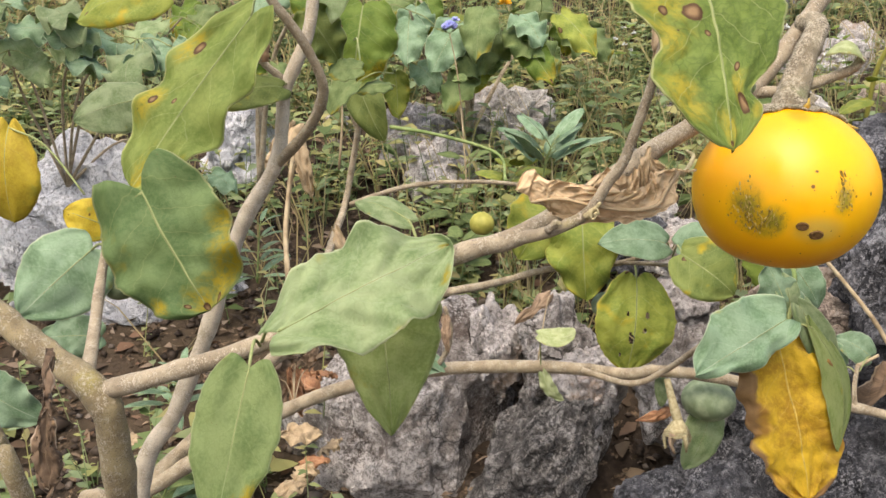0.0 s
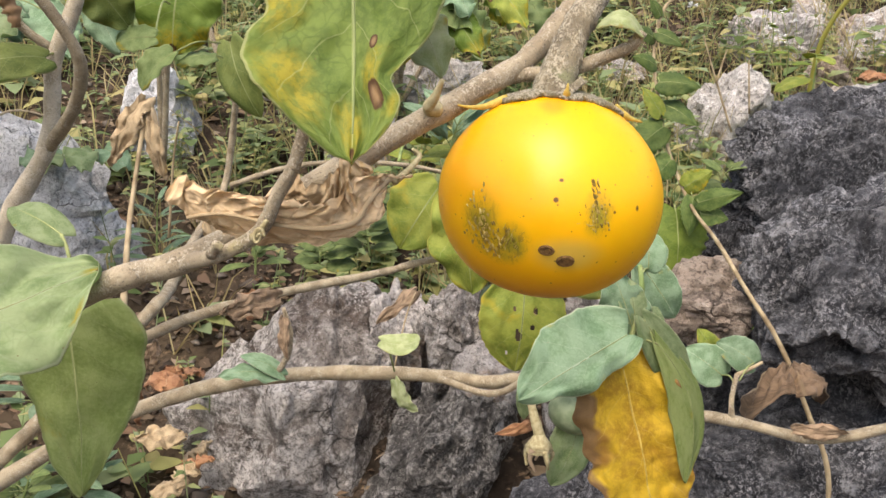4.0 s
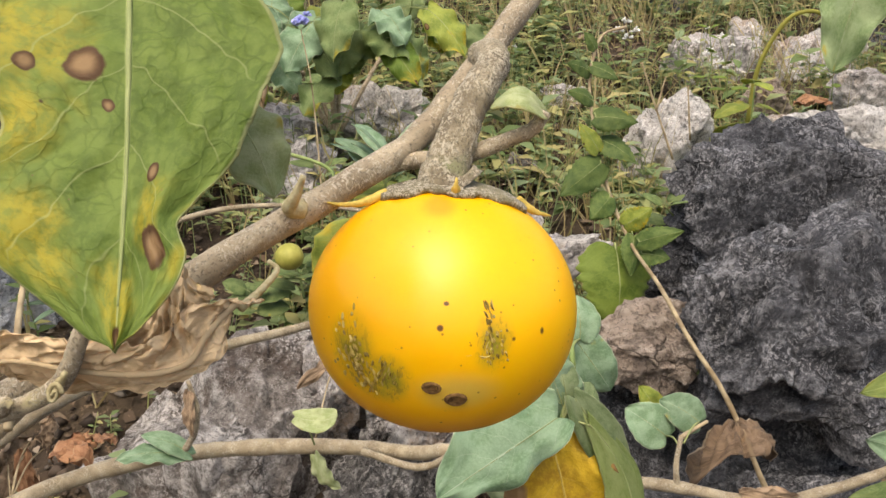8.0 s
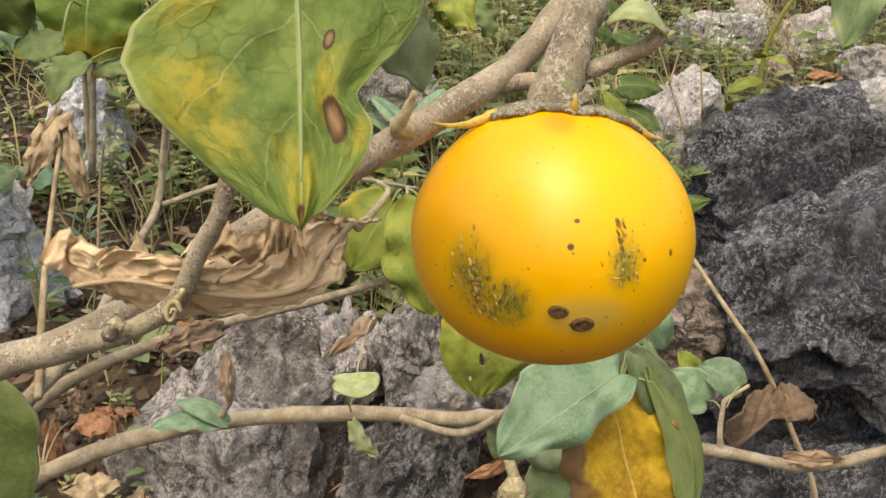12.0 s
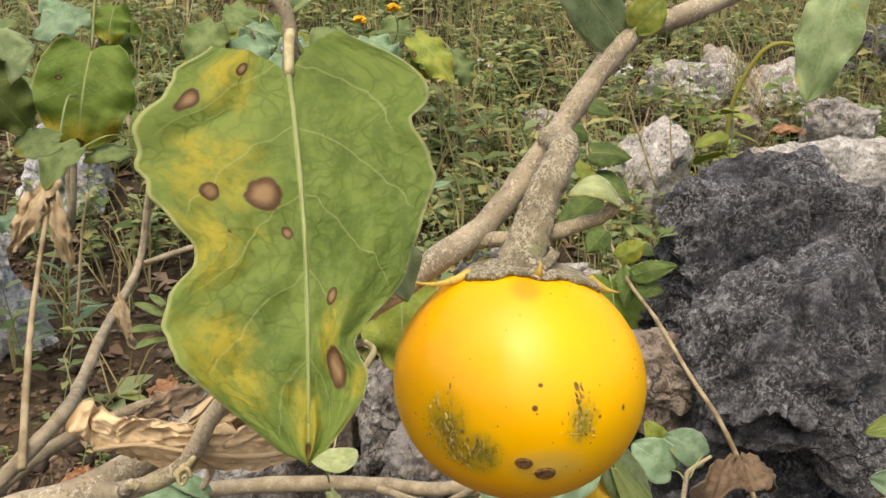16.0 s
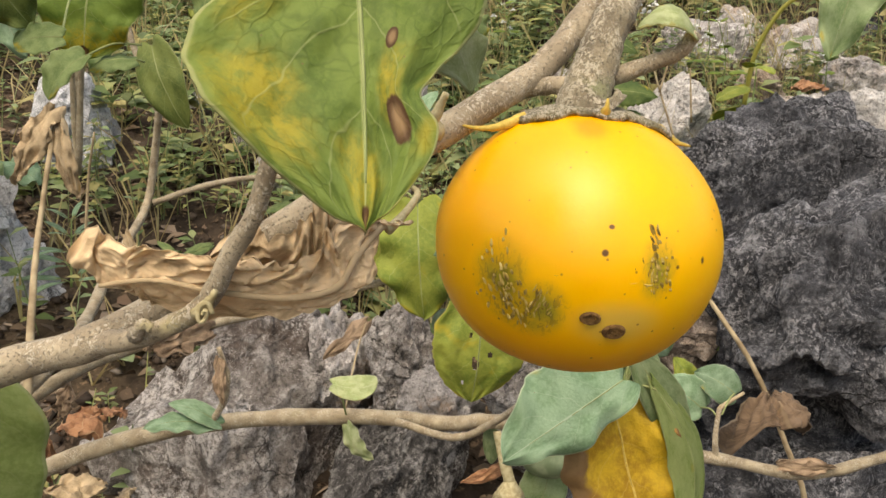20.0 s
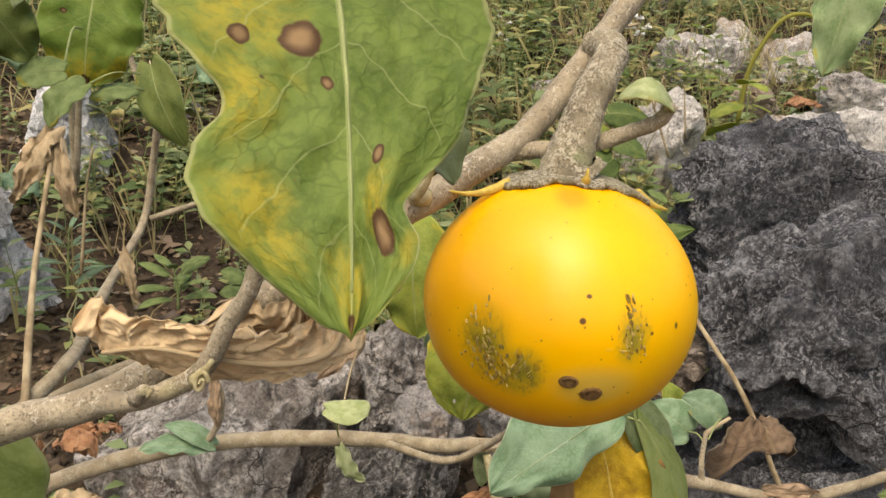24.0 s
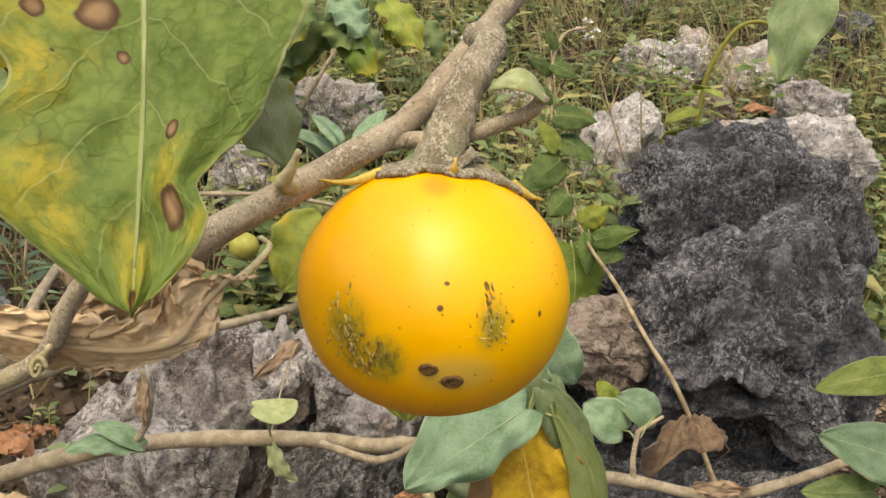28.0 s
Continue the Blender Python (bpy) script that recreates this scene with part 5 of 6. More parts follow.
part("dead_flower", tube([(-0.0982, 0.4300, 0.6731), (-0.0941, 0.4300, 0.6660), (-0.0930, 0.4300, 0.6588)], 0.0045, 0.002, 10, 5, 0.8), LEAF_RUST, bush, "withered brown flower head")

# leaves of the lower branches
TEALB = (0.1818, 0.4050, 0.5215)
leaf(bush, (0.1784, 0.3990, 0.5277), (0.1277, 0.3820, 0.5032), 0.0335, LEAF_TEAL, TEALB, "grey-teal leaf with pale veins over the branch", face=(-0.2, -1, 0.5), bend=0.1, heart=0.08, wave=0.1, lobes=0.09, turns=2.2, seed=41, nu=34, nv=18, shift=0.28)
leaf(bush, (0.1845, 0.4100, 0.5242), (0.1742, 0.4200, 0.5523), 0.0225, LEAF_TEAL, TEALB, face=(0, -1, 0.2), wave=0.12, fold=0.3, seed=42)
leaf(bush, (0.1876, 0.4100, 0.5199), (0.1979, 0.4200, 0.5341), 0.0159, LEAF_PALE, TEALB, seed=43)
leaf(bush, (0.1790, 0.4080, 0.5119), (0.1985, 0.3980, 0.4276), 0.0513, LEAF_YELLOW, TEALB, "large golden dying leaf with torn brown edges", ribmat=SEPAL, stem=BUD, face=(0.05, -1, 0.1), lobes=0.055, turns=6.3, phase=3.0, wave=0.012, bend=0.05, crumple=0.07, seed=44, nu=56, nv=34, blunt=0.26, taper=0.42)
leaf(bush, (0.1925, 0.4020, 0.5233), (0.2089, 0.3920, 0.4570), 0.0210, LEAF_HANG, TEALB, "long green leaf curved beside the golden leaf", face=(0.6, -1, 0.3), bend=0.1, fold=0.25, seed=45, nu=34, peak=0.55, bow=-0.3)
leaf(bush, (0.1871, 0.4050, 0.5333), (0.2134, 0.4100, 0.4919), 0.0185, LEAF_PALE, TEALB, "pale green leaf above the golden leaf", face=(0.2, -1, 0.3), bend=0.1, seed=145, nu=26, peak=0.45)
part("green_fruit", fruit_body((0, 0, 0), 0.0185, 0.0150, Matrix.Identity(4), nu=20, nv=28)[0], GREEN_FRUIT, bush, "unripe dull green fruit behind the leaves").matrix_basis = Matrix.Translation((0.1856, 0.5250, 0.4311))
part("green_fruit", fruit_body((0, 0, 0), 0.0120, 0.0120, Matrix.Identity(4), nu=20, nv=28)[0], GREEN_FRUIT, bush, "unripe green fruit behind a leaf").matrix_basis = Matrix.Translation((0.1488, 0.7100, 0.4467))
part("green_fruit", fruit_body((0, 0, 0), 0.0120, 0.0115, Matrix.Identity(4), nu=20, nv=28)[0], LEMON, bush, "small yellow-green fruit behind the branch").matrix_basis = Matrix.Translation((0.0372, 0.7500, 0.5154))
part("flower_stalk", tube([(0.1515, 0.5100, 0.4518), (0.1550, 0.5050, 0.4358), (0.1588, 0.5030, 0.4235)], 0.0022, 0.0036, 10, 5, 0.2), BUD, bush)
part("dead_flower", tube([(0.1587, 0.5030, 0.4254), (0.1584, 0.5020, 0.4213), (0.1584, 0.5020, 0.4159)], 0.0034, 0.0085, 14, 4, 0.25), BUD, bush, "withered yellow-brown flower")
for k in range(5):
    a = 1.3 * k
    p = Vector((0.1583, 0.5020, 0.4175))
    part("dry_petal", tube([p + Vector((0.006 * math.cos(a), 0.006 * math.sin(a), 0)), p + Vector((0.0085 * math.cos(a), 0.0085 * math.sin(a), -0.006)), p + Vector((0.007 * math.cos(a + 0.4), 0.007 * math.sin(a + 0.4), -0.013))], 0.0022, 0.0007, 6, 4, 0.4), LEAF_BROWN if k % 2 else BUD, bush)
leaf(bush, (0.1583, 0.5200, 0.4244), (0.1316, 0.5100, 0.4218), 0.0118, LEAF_RUST, None, name="dry_leaf", rib=False, curl=1.4, crumple=0.15, seed=46)
leaf(bush, (0.1880, 0.5300, 0.4249), (0.1701, 0.5200, 0.3804), 0.0310, LEAF_PALE, (0.1856, 0.5250, 0.4428), face=(0.2, -1, 0.1), seed=47)
leaf(bush, (0.1498, 0.5200, 0.4484), (0.1500, 0.5150, 0.4294), 0.0097, LEAF_PALE, None, rib=False, seed=48)
leaf(bush, (0.1721, 0.6900, 0.4760), (0.1651, 0.6800, 0.3924), 0.0697, LEAF_LIME, (0.1749, 0.7100, 0.4838), "yellow-green leaf riddled with small holes", face=(0, -1, 0), heart=0.08, seed=49, nu=90, nv=60, peak=0.45, holes=((0.36, -0.28, 0.035), (0.36, 0.2, 0.025), (0.52, -0.25, 0.03), (0.62, 0.05, 0.05), (0.57, 0.1, 0.03), (0.8, 0.4, 0.025)))
leaf(bush, (0.1244, 0.7100, 0.5417), (0.1299, 0.7000, 0.4535), 0.0618, LEAF_LIME, (0.1131, 0.7200, 0.5507), "yellow-green leaf hanging behind the branch", face=(-0.2, -1, 0.1), wave=0.08, lobes=0.1, seed=50)
leaf(bush, (0.1013, 0.7200, 0.5409), (0.0683, 0.7100, 0.4896), 0.0594, LEAF_LIME, (0.1083, 0.7200, 0.5506), face=(-0.1, -1, 0.2), seed=51)
part("twig", tube([(0.1103, 0.7200, 0.4767), (0.1142, 0.7200, 0.5117), (0.1130, 0.7200, 0.5531)], 0.002, 0.0014, 8), BARK_PALE, bush)
leaf(bush, (0.1934, 0.6800, 0.5100), (0.1325, 0.6700, 0.5120), 0.0370, LEAF_TEAL, (0.2029, 0.7000, 0.5017), face=(0, -0.8, 0.6), seed=52)
leaf(bush, (0.1889, 0.6200, 0.5141), (0.2303, 0.6100, 0.4834), 0.0495, LEAF_GREEN, (0.2029, 0.6900, 0.4962), face=(0, -1, 0.3), seed=53)
leaf(bush, (0.1983, 0.6600, 0.5126), (0.2406, 0.6600, 0.5199), 0.0335, LEAF_TEAL, (0.2025, 0.6900, 0.5039), face=(0, -0.7, 0.8), seed=54)
leaf(bush, (0.0627, 0.5000, 0.4865), (0.0853, 0.4900, 0.4909), 0.0130, LEAF_YOUNG, (0.0698, 0.5400, 0.4478), "small pale leaf standing on the branch", face=(0, -0.9, 0.7), bend=-0.25, bow=0.12, seed=55, rib=False, blunt=0.4, taper=0.4)
leaf(bush, (0.0700, 0.5300, 0.4489), (0.0845, 0.5250, 0.4298), 0.0096, LEAF_YOUNG, None, face=(-0.3, -1, 0.2), fold=0.3, bow=0.2, wave=0.15, seed=57, rib=False)
leaf(bush, (0.0825, 0.6000, 0.4860), (0.0553, 0.5900, 0.4650), 0.0150, LEAF_BROWN, (0.0687, 0.5500, 0.4486), "withered grey-brown curled leaf", name="dry_leaf", stem=STEM_THIN, seed=58, rib=False, curl=1.1, crumple=0.15)
leaf(bush, (-0.0047, 0.5300, 0.4513), (-0.0383, 0.5200, 0.4553), 0.0134, LEAF_TEAL, None, face=(0, -0.6, 1), bend=0.3, wave=0.1, seed=59)
leaf(bush, (-0.0000, 0.5300, 0.4521), (-0.0265, 0.5300, 0.4651), 0.0119, LEAF_TEAL, None, face=(0, -0.6, 1), bend=0.3, seed=60)
leaf(bush, (0.0018, 0.5300, 0.4904), (0.0032, 0.5250, 0.4660), 0.0104, LEAF_BROWN, None, name="dry_leaf", rib=False, curl=1.5, crumple=0.2, seed=61)
leaf(bush, (-0.0268, 0.6600, 0.4614), (-0.0668, 0.6400, 0.4554), 0.0300, LEAF_BROWN, None, "shrivelled brown leaf clinging to the branch", name="dry_leaf", rib=False, curl=1.3, crumple=0.25, seed=62)


def hood(c, a, h, deep, seed=3, nu=44, nv=22):
    """A dead leaf dried into a hollow hood, open below."""
    bm = bmesh.new()
    uvl = bm.loops.layers.uv.new("blade")
    sheets = []
    for thick in (0.0, 0.0007):
        g = []
        for i in range(nu + 1):
            f = i / nu
            lon = radians(-105 + 205 * f)
            low = 0.74 - 1.25 * math.exp(-((f - 0.06) / 0.15) ** 2) - 0.75 * math.exp(-((f - 0.95) / 0.1) ** 2) + 0.16 * noise.noise(Vector((f * 7, 2, seed)))
            row = []
            for j in range(nv + 1):
                lat = low + (1.5 - low) * j / nv
                q = Vector((math.sin(lon) * math.cos(lat), -math.cos(lon) * math.cos(lat), math.sin(lat)))
                n = noise.noise(Vector((lon * 2.6, lat * 1.3, seed)))
                k = 1 + 0.24 * (0.5 - 2 * abs(n)) + 0.12 * noise.noise(Vector((lon * 6, lat * 5.5, seed + 4))) + 0.12 * q.x * q.z - thick / a
                row.append(bm.verts.new(Vector(c) + Vector((q.x * a * k, q.y * deep * k, q.z * h * k))))
            g.append(row)
        sheets.append(g)
    for g, flip in ((sheets[0], False), (sheets[1], True)):
        for i in range(nu):
            for j in range(nv):
                at = [(i, j), (i + 1, j), (i + 1, j + 1), (i, j + 1)]
                face = bm.faces.new([g[p][q] for p, q in (at[::-1] if flip else at)])
                for l, (p, q) in zip(face.loops, at[::-1] if flip else at):
                    l[uvl].uv = (q / nv * 0.9, p / nu)
    rim = [(i, 0) for i in range(nu + 1)]
    for p, q in zip(rim, rim[1:]):
        bm.faces.new((sheets[0][p[0]][0], sheets[1][p[0]][0], sheets[1][q[0]][0], sheets[0][q[0]][0]))
    return bm


part("dry_leaf", hood((0.3235, 0.5350, 0.4288), 0.0232, 0.0277, 0.035), LEAF_UMBER, bush, "crumpled brown dead leaf curled like a hood")
part("petiole", tube([(0.2790, 0.5100, 0.4610), (0.2887, 0.5200, 0.4596), (0.3009, 0.5250, 0.4633)], 0.0016, 0.001, 8), STEM_THIN, bush)

leaf(bush, (0.3137, 0.5000, 0.4296), (0.3459, 0.5000, 0.4279), 0.0150, LEAF_BROWN, None, name="dry_leaf", rib=False, curl=1.4, crumple=0.2, seed=64)
leaf(bush, (0.2985, 0.5300, 0.4603), (0.2766, 0.5400, 0.4714), 0.0228, LEAF_TEAL, (0.2809, 0.5100, 0.4574), face=(0, -0.8, 0.6), seed=65)
leaf(bush, (0.2784, 0.5300, 0.4521), (0.2554, 0.5400, 0.4668), 0.0259, LEAF_TEAL, (0.2771, 0.5050, 0.4565), face=(0, -0.9, 0.4), seed=66)
leaf(bush, (0.2796, 0.5500, 0.4544), (0.2672, 0.5500, 0.4769), 0.0175, LEAF_LIME, (0.2767, 0.5300, 0.4522), face=(0.4, -1, 0), seed=67)
leaf(bush, (0.2050, 0.5000, 0.5519), (0.1765, 0.5000, 0.5657), 0.0220, LEAF_TEAL, (0.2021, 0.4800, 0.5525), face=(0, -0.9, 0.5), seed=68)
leaf(bush, (0.1950, 0.4300, 0.5498), (0.1954, 0.4400, 0.5678), 0.0182, LEAF_TEAL, (0.1889, 0.4200, 0.5500), face=(0, -1, 0.1), seed=69)
leaf(bush, (0.1929, 0.4320, 0.5504), (0.2116, 0.4340, 0.5239), 0.0206, LEAF_TEAL, (0.1889, 0.4200, 0.5500), face=(0, -1, 0.1), seed=70)
leaf(bush, (0.1849, 0.4100, 0.5309), (0.1814, 0.4200, 0.5489), 0.0129, LEAF_PALE, TEALB, seed=71)
part("twig", tube([TEALB, (0.1883, 0.4150, 0.5364), (0.1889, 0.4200, 0.5500), (0.2021, 0.4800, 0.5525)], 0.0016, 0.001, 8), STEM_GREEN, bush)
leaf(bush, (0.3843, 0.4400, 0.5236), (0.3361, 0.4400, 0.5156), 0.0182, LEAF_GREEN, (0.4190, 0.4600, 0.4956), face=(0, -0.8, 0.6), seed=72)
leaf(bush, (0.3937, 0.4400, 0.4739), (0.3425, 0.4400, 0.4913), 0.0292, LEAF_TEAL, (0.4230, 0.4600, 0.4757), face=(0, -0.9, 0.4), seed=73)
leaf(bush, (0.3787, 0.4400, 0.4585), (0.3370, 0.4400, 0.4604), 0.0182, LEAF_DEEP, (0.4136, 0.4600, 0.4524), face=(0, -0.9, 0.4), seed=74)
part("twig", tube([(0.4251, 0.5000, 0.4487), (0.4230, 0.4600, 0.4757), (0.4013, 0.4500, 0.5100)], 0.002, 0.0012, 8), BARK_PALE, bush)

# dry leaves caught under the lower branch
for k, (b, tp, w) in enumerate((((-0.1158, 0.6000, 0.4315), (-0.1347, 0.5900, 0.4118), 60), ((-0.1163, 0.5900, 0.4282), (-0.1092, 0.5800, 0.3949), 45), ((-0.1254, 0.5900, 0.4212), (-0.1281, 0.5850, 0.3880), 50), ((-0.1070, 0.6000, 0.4268), (-0.0995, 0.6000, 0.4503), 40))):
    leaf(bush, b, tp, 0.0004 * w, LEAF_RUST if k == 1 else LEAF_BROWN, (-0.1091, 0.5480, 0.4178), name="dry_leaf", stem=STEM_THIN, rib=False, curl=1.2, crumple=0.25, seed=180 + k, nu=24, nv=14)

# withered shoot on the left
part("twig", tube([(-0.1066, 0.5500, 0.4624), (-0.1242, 0.6200, 0.5067), (-0.1308, 0.6600, 0.5416), (-0.1260, 0.6950, 0.6113)], 0.0026, 0.0015, 8, 6, 0.2), STEM_THIN, bush)
leaf(bush, (-0.1260, 0.6950, 0.6105), (-0.1528, 0.6900, 0.5613), 0.0277, LEAF_DRY, None, "withered leaf hanging in shreds", name="dry_leaf", rib=False, curl=1.3, crumple=0.25, seed=75)
leaf(bush, (-0.1252, 0.6950, 0.6066), (-0.1151, 0.6900, 0.5507), 0.0192, LEAF_DRY, None, name="dry_leaf", rib=False, curl=1.3, crumple=0.25, seed=76)
part("branch", tube([(-0.1723, 0.5400, 0.4027), (-0.0991, 0.5800, 0.4749), (-0.1061, 0.6600, 0.4728), (-0.1072, 0.7200, 0.4890), (-0.1065, 0.7700, 0.5000), (-0.1023, 0.8340, 0.5253), (-0.0861, 0.8200, 0.6016), (-0.0881, 0.8200, 0.6047), (-0.1037, 0.8200, 0.6564), (-0.1132, 0.8200, 0.7015)], 0.0048, 0.0022, 10, 6, 0.2), BARK_PALE, bush)
leaf(bush, (-0.0840, 0.8000, 0.6552), (-0.0570, 0.7900, 0.5902), 0.0384, LEAF_GREEN, (-0.0998, 0.8200, 0.6462), "green leaf with a yellow edge behind the stems", face=(-0.3, -1, 0.1), seed=77)
leaf(bush, (-0.1038, 0.7600, 0.5077), (-0.0907, 0.7500, 0.4676), 0.0141, LEAF_DRY, None, name="dry_leaf", rib=False, curl=1.4, crumple=0.3, seed=78)
leaf(bush, (-0.0532, 0.5560, 0.6988), (-0.0600, 0.5450, 0.6460), 0.0500, LEAF_VIVID, (-0.0481, 0.5600, 0.7382), "vivid green leaf with a yellow tip burnt brown", face=(0.1, -0.9, 0.55), wave=0.05, lobes=0.04, seed=79, peak=0.4, taper=0.5, nu=40, nv=20, pucker=0.03)
leaf(bush, (-0.0471, 0.4745, 0.6558), (-0.0666, 0.4745, 0.6531), 0.0160, LEAF_SIDE, (-0.0583, 0.5400, 0.6750), "rounded green leaf with a pale rim", face=(0, -0.8, 0.6), bend=0.15, wave=0.03, blunt=0.35, taper=0.4, nu=34, seed=80)
leaf(bush, (-0.0567, 0.5360, 0.6478), (-0.0740, 0.5300, 0.6265), 0.0200, LEAF_SIDE, (-0.0332, 0.5500, 0.6538), face=(-0.3, -0.8, 0.6), fold=-0.3, wave=0.04, nu=34, seed=81)
leaf(bush, (-0.0359, 0.5450, 0.6460), (-0.0573, 0.5400, 0.6406), 0.0130, LEAF_SIDE, (-0.0325, 0.5500, 0.6454), face=(0, -0.6, 0.8), fold=0.3, wave=0.06, nu=34, seed=82)

# ---- weeds of the hillside ----
def sprig(name, stem, pairs, size, material, label, stemmat=STEM_GREEN, width=0.55, droop=0.35, seed=1, r=0.0016, whorl=2, first=0.25, rise=0.3, **kw):
    """An upright weed: one stem with pairs of leaves up its length."""
    rng = random.Random(seed)
    ob = thing(name, stem[0], label, "weed", "weeds on the hillside")
    part("stem", tube(stem, r, r * 0.5, 7, 5, 0.1), stemmat, ob)
    path = smooth_path(stem, 8)
    turn = rng.uniform(0, 6.28)
    for i in range(pairs):
        f = first + (1 - first) * i / max(1, pairs - 1)
        p = path[min(int(f * (len(path) - 1)), len(path) - 1)]
        for k in range(whorl):
            a = turn + math.pi * 2 / whorl * k + rng.uniform(-0.3, 0.3)
            d = Vector((math.cos(a), math.sin(a), rise + rng.uniform(-0.2, 0.2) + 0.5 * f)).normalized()
            l = size * (1.1 - 0.45 * f) * rng.uniform(0.75, 1.2)
            b = p + d * l * 0.25
            leaf(ob, b, b + d * l - Vector((0, 0, droop * l)), l * width, material, p, face=(d.x * 0.3, d.y * 0.3 - 0.35, 1), bend=0.18, fold=0.15, seed=rng.randint(1, 999), nu=10, nv=6, rib=False, heart=0.03, **kw)
        turn += 1.57
    return ob


def head(ob, p, r, n, material, name="flower", seed=1):
    """A tuft of small petals."""
    rng = random.Random(seed)
    bm = bmesh.new()
    for _ in range(n):
        d = Vector((rng.gauss(0, 1), rng.gauss(0, 1), abs(rng.gauss(0, 0.8)) + 0.2)).normalized()
        s = d.orthogonal().normalized() * r * 0.22
        c = Vector(p) + d * r * rng.uniform(0.25, 0.5)
        e = Vector(p) + d * r
        v = [bm.verts.new(q) for q in (c - s * 0.4, e - s, e + d * r * 0.12, e + s, c + s * 0.4)]
        w = [bm.verts.new(q.co - d.cross(s).normalized() * r * 0.06) for q in v]
        bm.faces.new(v), bm.faces.new(w[::-1])
        for i in range(5):
            bm.faces.new((v[i], w[i], w[(i + 1) % 5], v[(i + 1) % 5]))
    return part(name, bm, material, ob)


# mint-like weed leaning over the stones
mint = thing("leaning_weed", (0.3620, 0.5300, 0.0662), "tall leaning weed with toothed green leaves on a thin straw-brown stem", "weed")
part("stem", tube([(0.3620, 0.5300, slope(0.362, 0.53) - 0.01), (0.3720, 0.5550, 0.2700), (0.3753, 0.5600, 0.3578), (0.3558, 0.5680, 0.4121), (0.3359, 0.5800, 0.4575), (0.3193, 0.6000, 0.4866), (0.3252, 0.6800, 0.5043), (0.3277, 0.7600, 0.5206), (0.3138, 0.7900, 0.5656), (0.3042, 0.8000, 0.6103), (0.3023, 0.8200, 0.6544), (0.3164, 0.8400, 0.6948), (0.3429, 0.8500, 0.7053)], 0.002, 0.0013, 8, 6, 0.2), STEM_THIN, mint)
for i, (b, tp, w, m_) in enumerate((
        ((0.3184, 0.7700, 0.5131), (0.3162, 0.7500, 0.4410), 0.0699, LEAF_FRESH),
        ((0.3077, 0.7900, 0.5861), (0.2659, 0.7700, 0.5596), 0.0372, LEAF_MINT),
        ((0.3047, 0.7900, 0.5963), (0.2883, 0.8000, 0.6205), 0.0227, LEAF_LIME),
        ((0.3096, 0.8000, 0.6052), (0.3354, 0.7800, 0.5874), 0.0302, LEAF_MINT),
        ((0.3035, 0.8000, 0.6254), (0.3392, 0.7900, 0.6212), 0.0302, LEAF_MINT),
        ((0.3029, 0.8100, 0.6398), (0.2770, 0.8000, 0.6479), 0.0204, LEAF_MINT),
        ((0.3018, 0.8200, 0.6645), (0.2784, 0.8100, 0.6722), 0.0204, LEAF_MINT),
        ((0.3042, 0.8200, 0.6696), (0.3254, 0.8100, 0.6574), 0.0204, LEAF_MINT),
        ((0.3088, 0.8300, 0.6846), (0.2977, 0.8300, 0.6996), 0.0153, LEAF_MINT),
        ((0.3140, 0.7800, 0.5572), (0.2943, 0.7700, 0.5391), 0.0298, LEAF_MINT),
        ((0.3250, 0.7700, 0.5336), (0.3461, 0.7600, 0.5506), 0.0265, LEAF_LIME),
        ((0.3319, 0.7500, 0.5229), (0.3635, 0.7300, 0.5362), 0.0237, LEAF_MINT),
        ((0.3350, 0.7500, 0.5128), (0.3567, 0.7400, 0.5101), 0.0237, LEAF_MINT),
        ((0.3299, 0.7600, 0.5256), (0.3261, 0.7500, 0.4927), 0.0261, LEAF_MINT))):
    leaf(mint, b, tp, w * (0.8 if i else 0.95), m_, Vector(b) + Vector((0, 0.004, 0.004)), face=(0.2, -1, 0.5), lobes=0.07, turns=9, bend=0.2, fold=0.25, seed=100 + i, nu=36, nv=10, peak=0.32, taper=0.95)
for k, (x, y) in enumerate(((1105, 95), (1120, 108), (1095, 108), (1112, 118))):
    p = hub = Vector((0.3430, 0.8500, 0.7038)) + Vector(((x - 1105) * 0.0006, 0.002 * k, (103 - y) * 0.0006))
    head(mint, p, 0.005, 16, PETAL_WHITE, seed=k)

# rosette-like weed behind the branch
sprig("rosette_weed", [(0.1201, 0.9600, 0.5234), (0.1215, 0.9500, 0.5517), (0.1264, 0.9400, 0.5713)], 3, 0.085, LEAF_TEAL, "leafy weed with long pointed blue-green leaves", width=0.34, droop=0.25, seed=5, whorl=4, first=0.4, rise=0.5)
sprig("rosette_weed", [(0.0825, 1.0000, 0.5181), (0.0918, 0.9900, 0.5406)], 2, 0.05, LEAF_LIME, "low weed with yellowing oval leaves", seed=6, whorl=3)
# blue-flowered weed
blue = sprig("blue_flower_weed", [(0.0381, 1.2000, 0.4047), (0.0351, 1.2400, 0.5130), (0.0246, 1.2700, 0.6417), (0.0106, 1.2900, 0.7193)], 4, 0.045, LEAF_DEEP, "tall thin weed with a pale violet-blue flower head", r=0.0016, seed=8, stemmat=STEM_THIN, first=0.1)
head(blue, (0.0106, 1.2900, 0.7262), 0.013, 60, PETAL_BLUE, seed=3)
head(blue, (0.0193, 1.2900, 0.7380), 0.007, 30, PETAL_BLUE, seed=4)
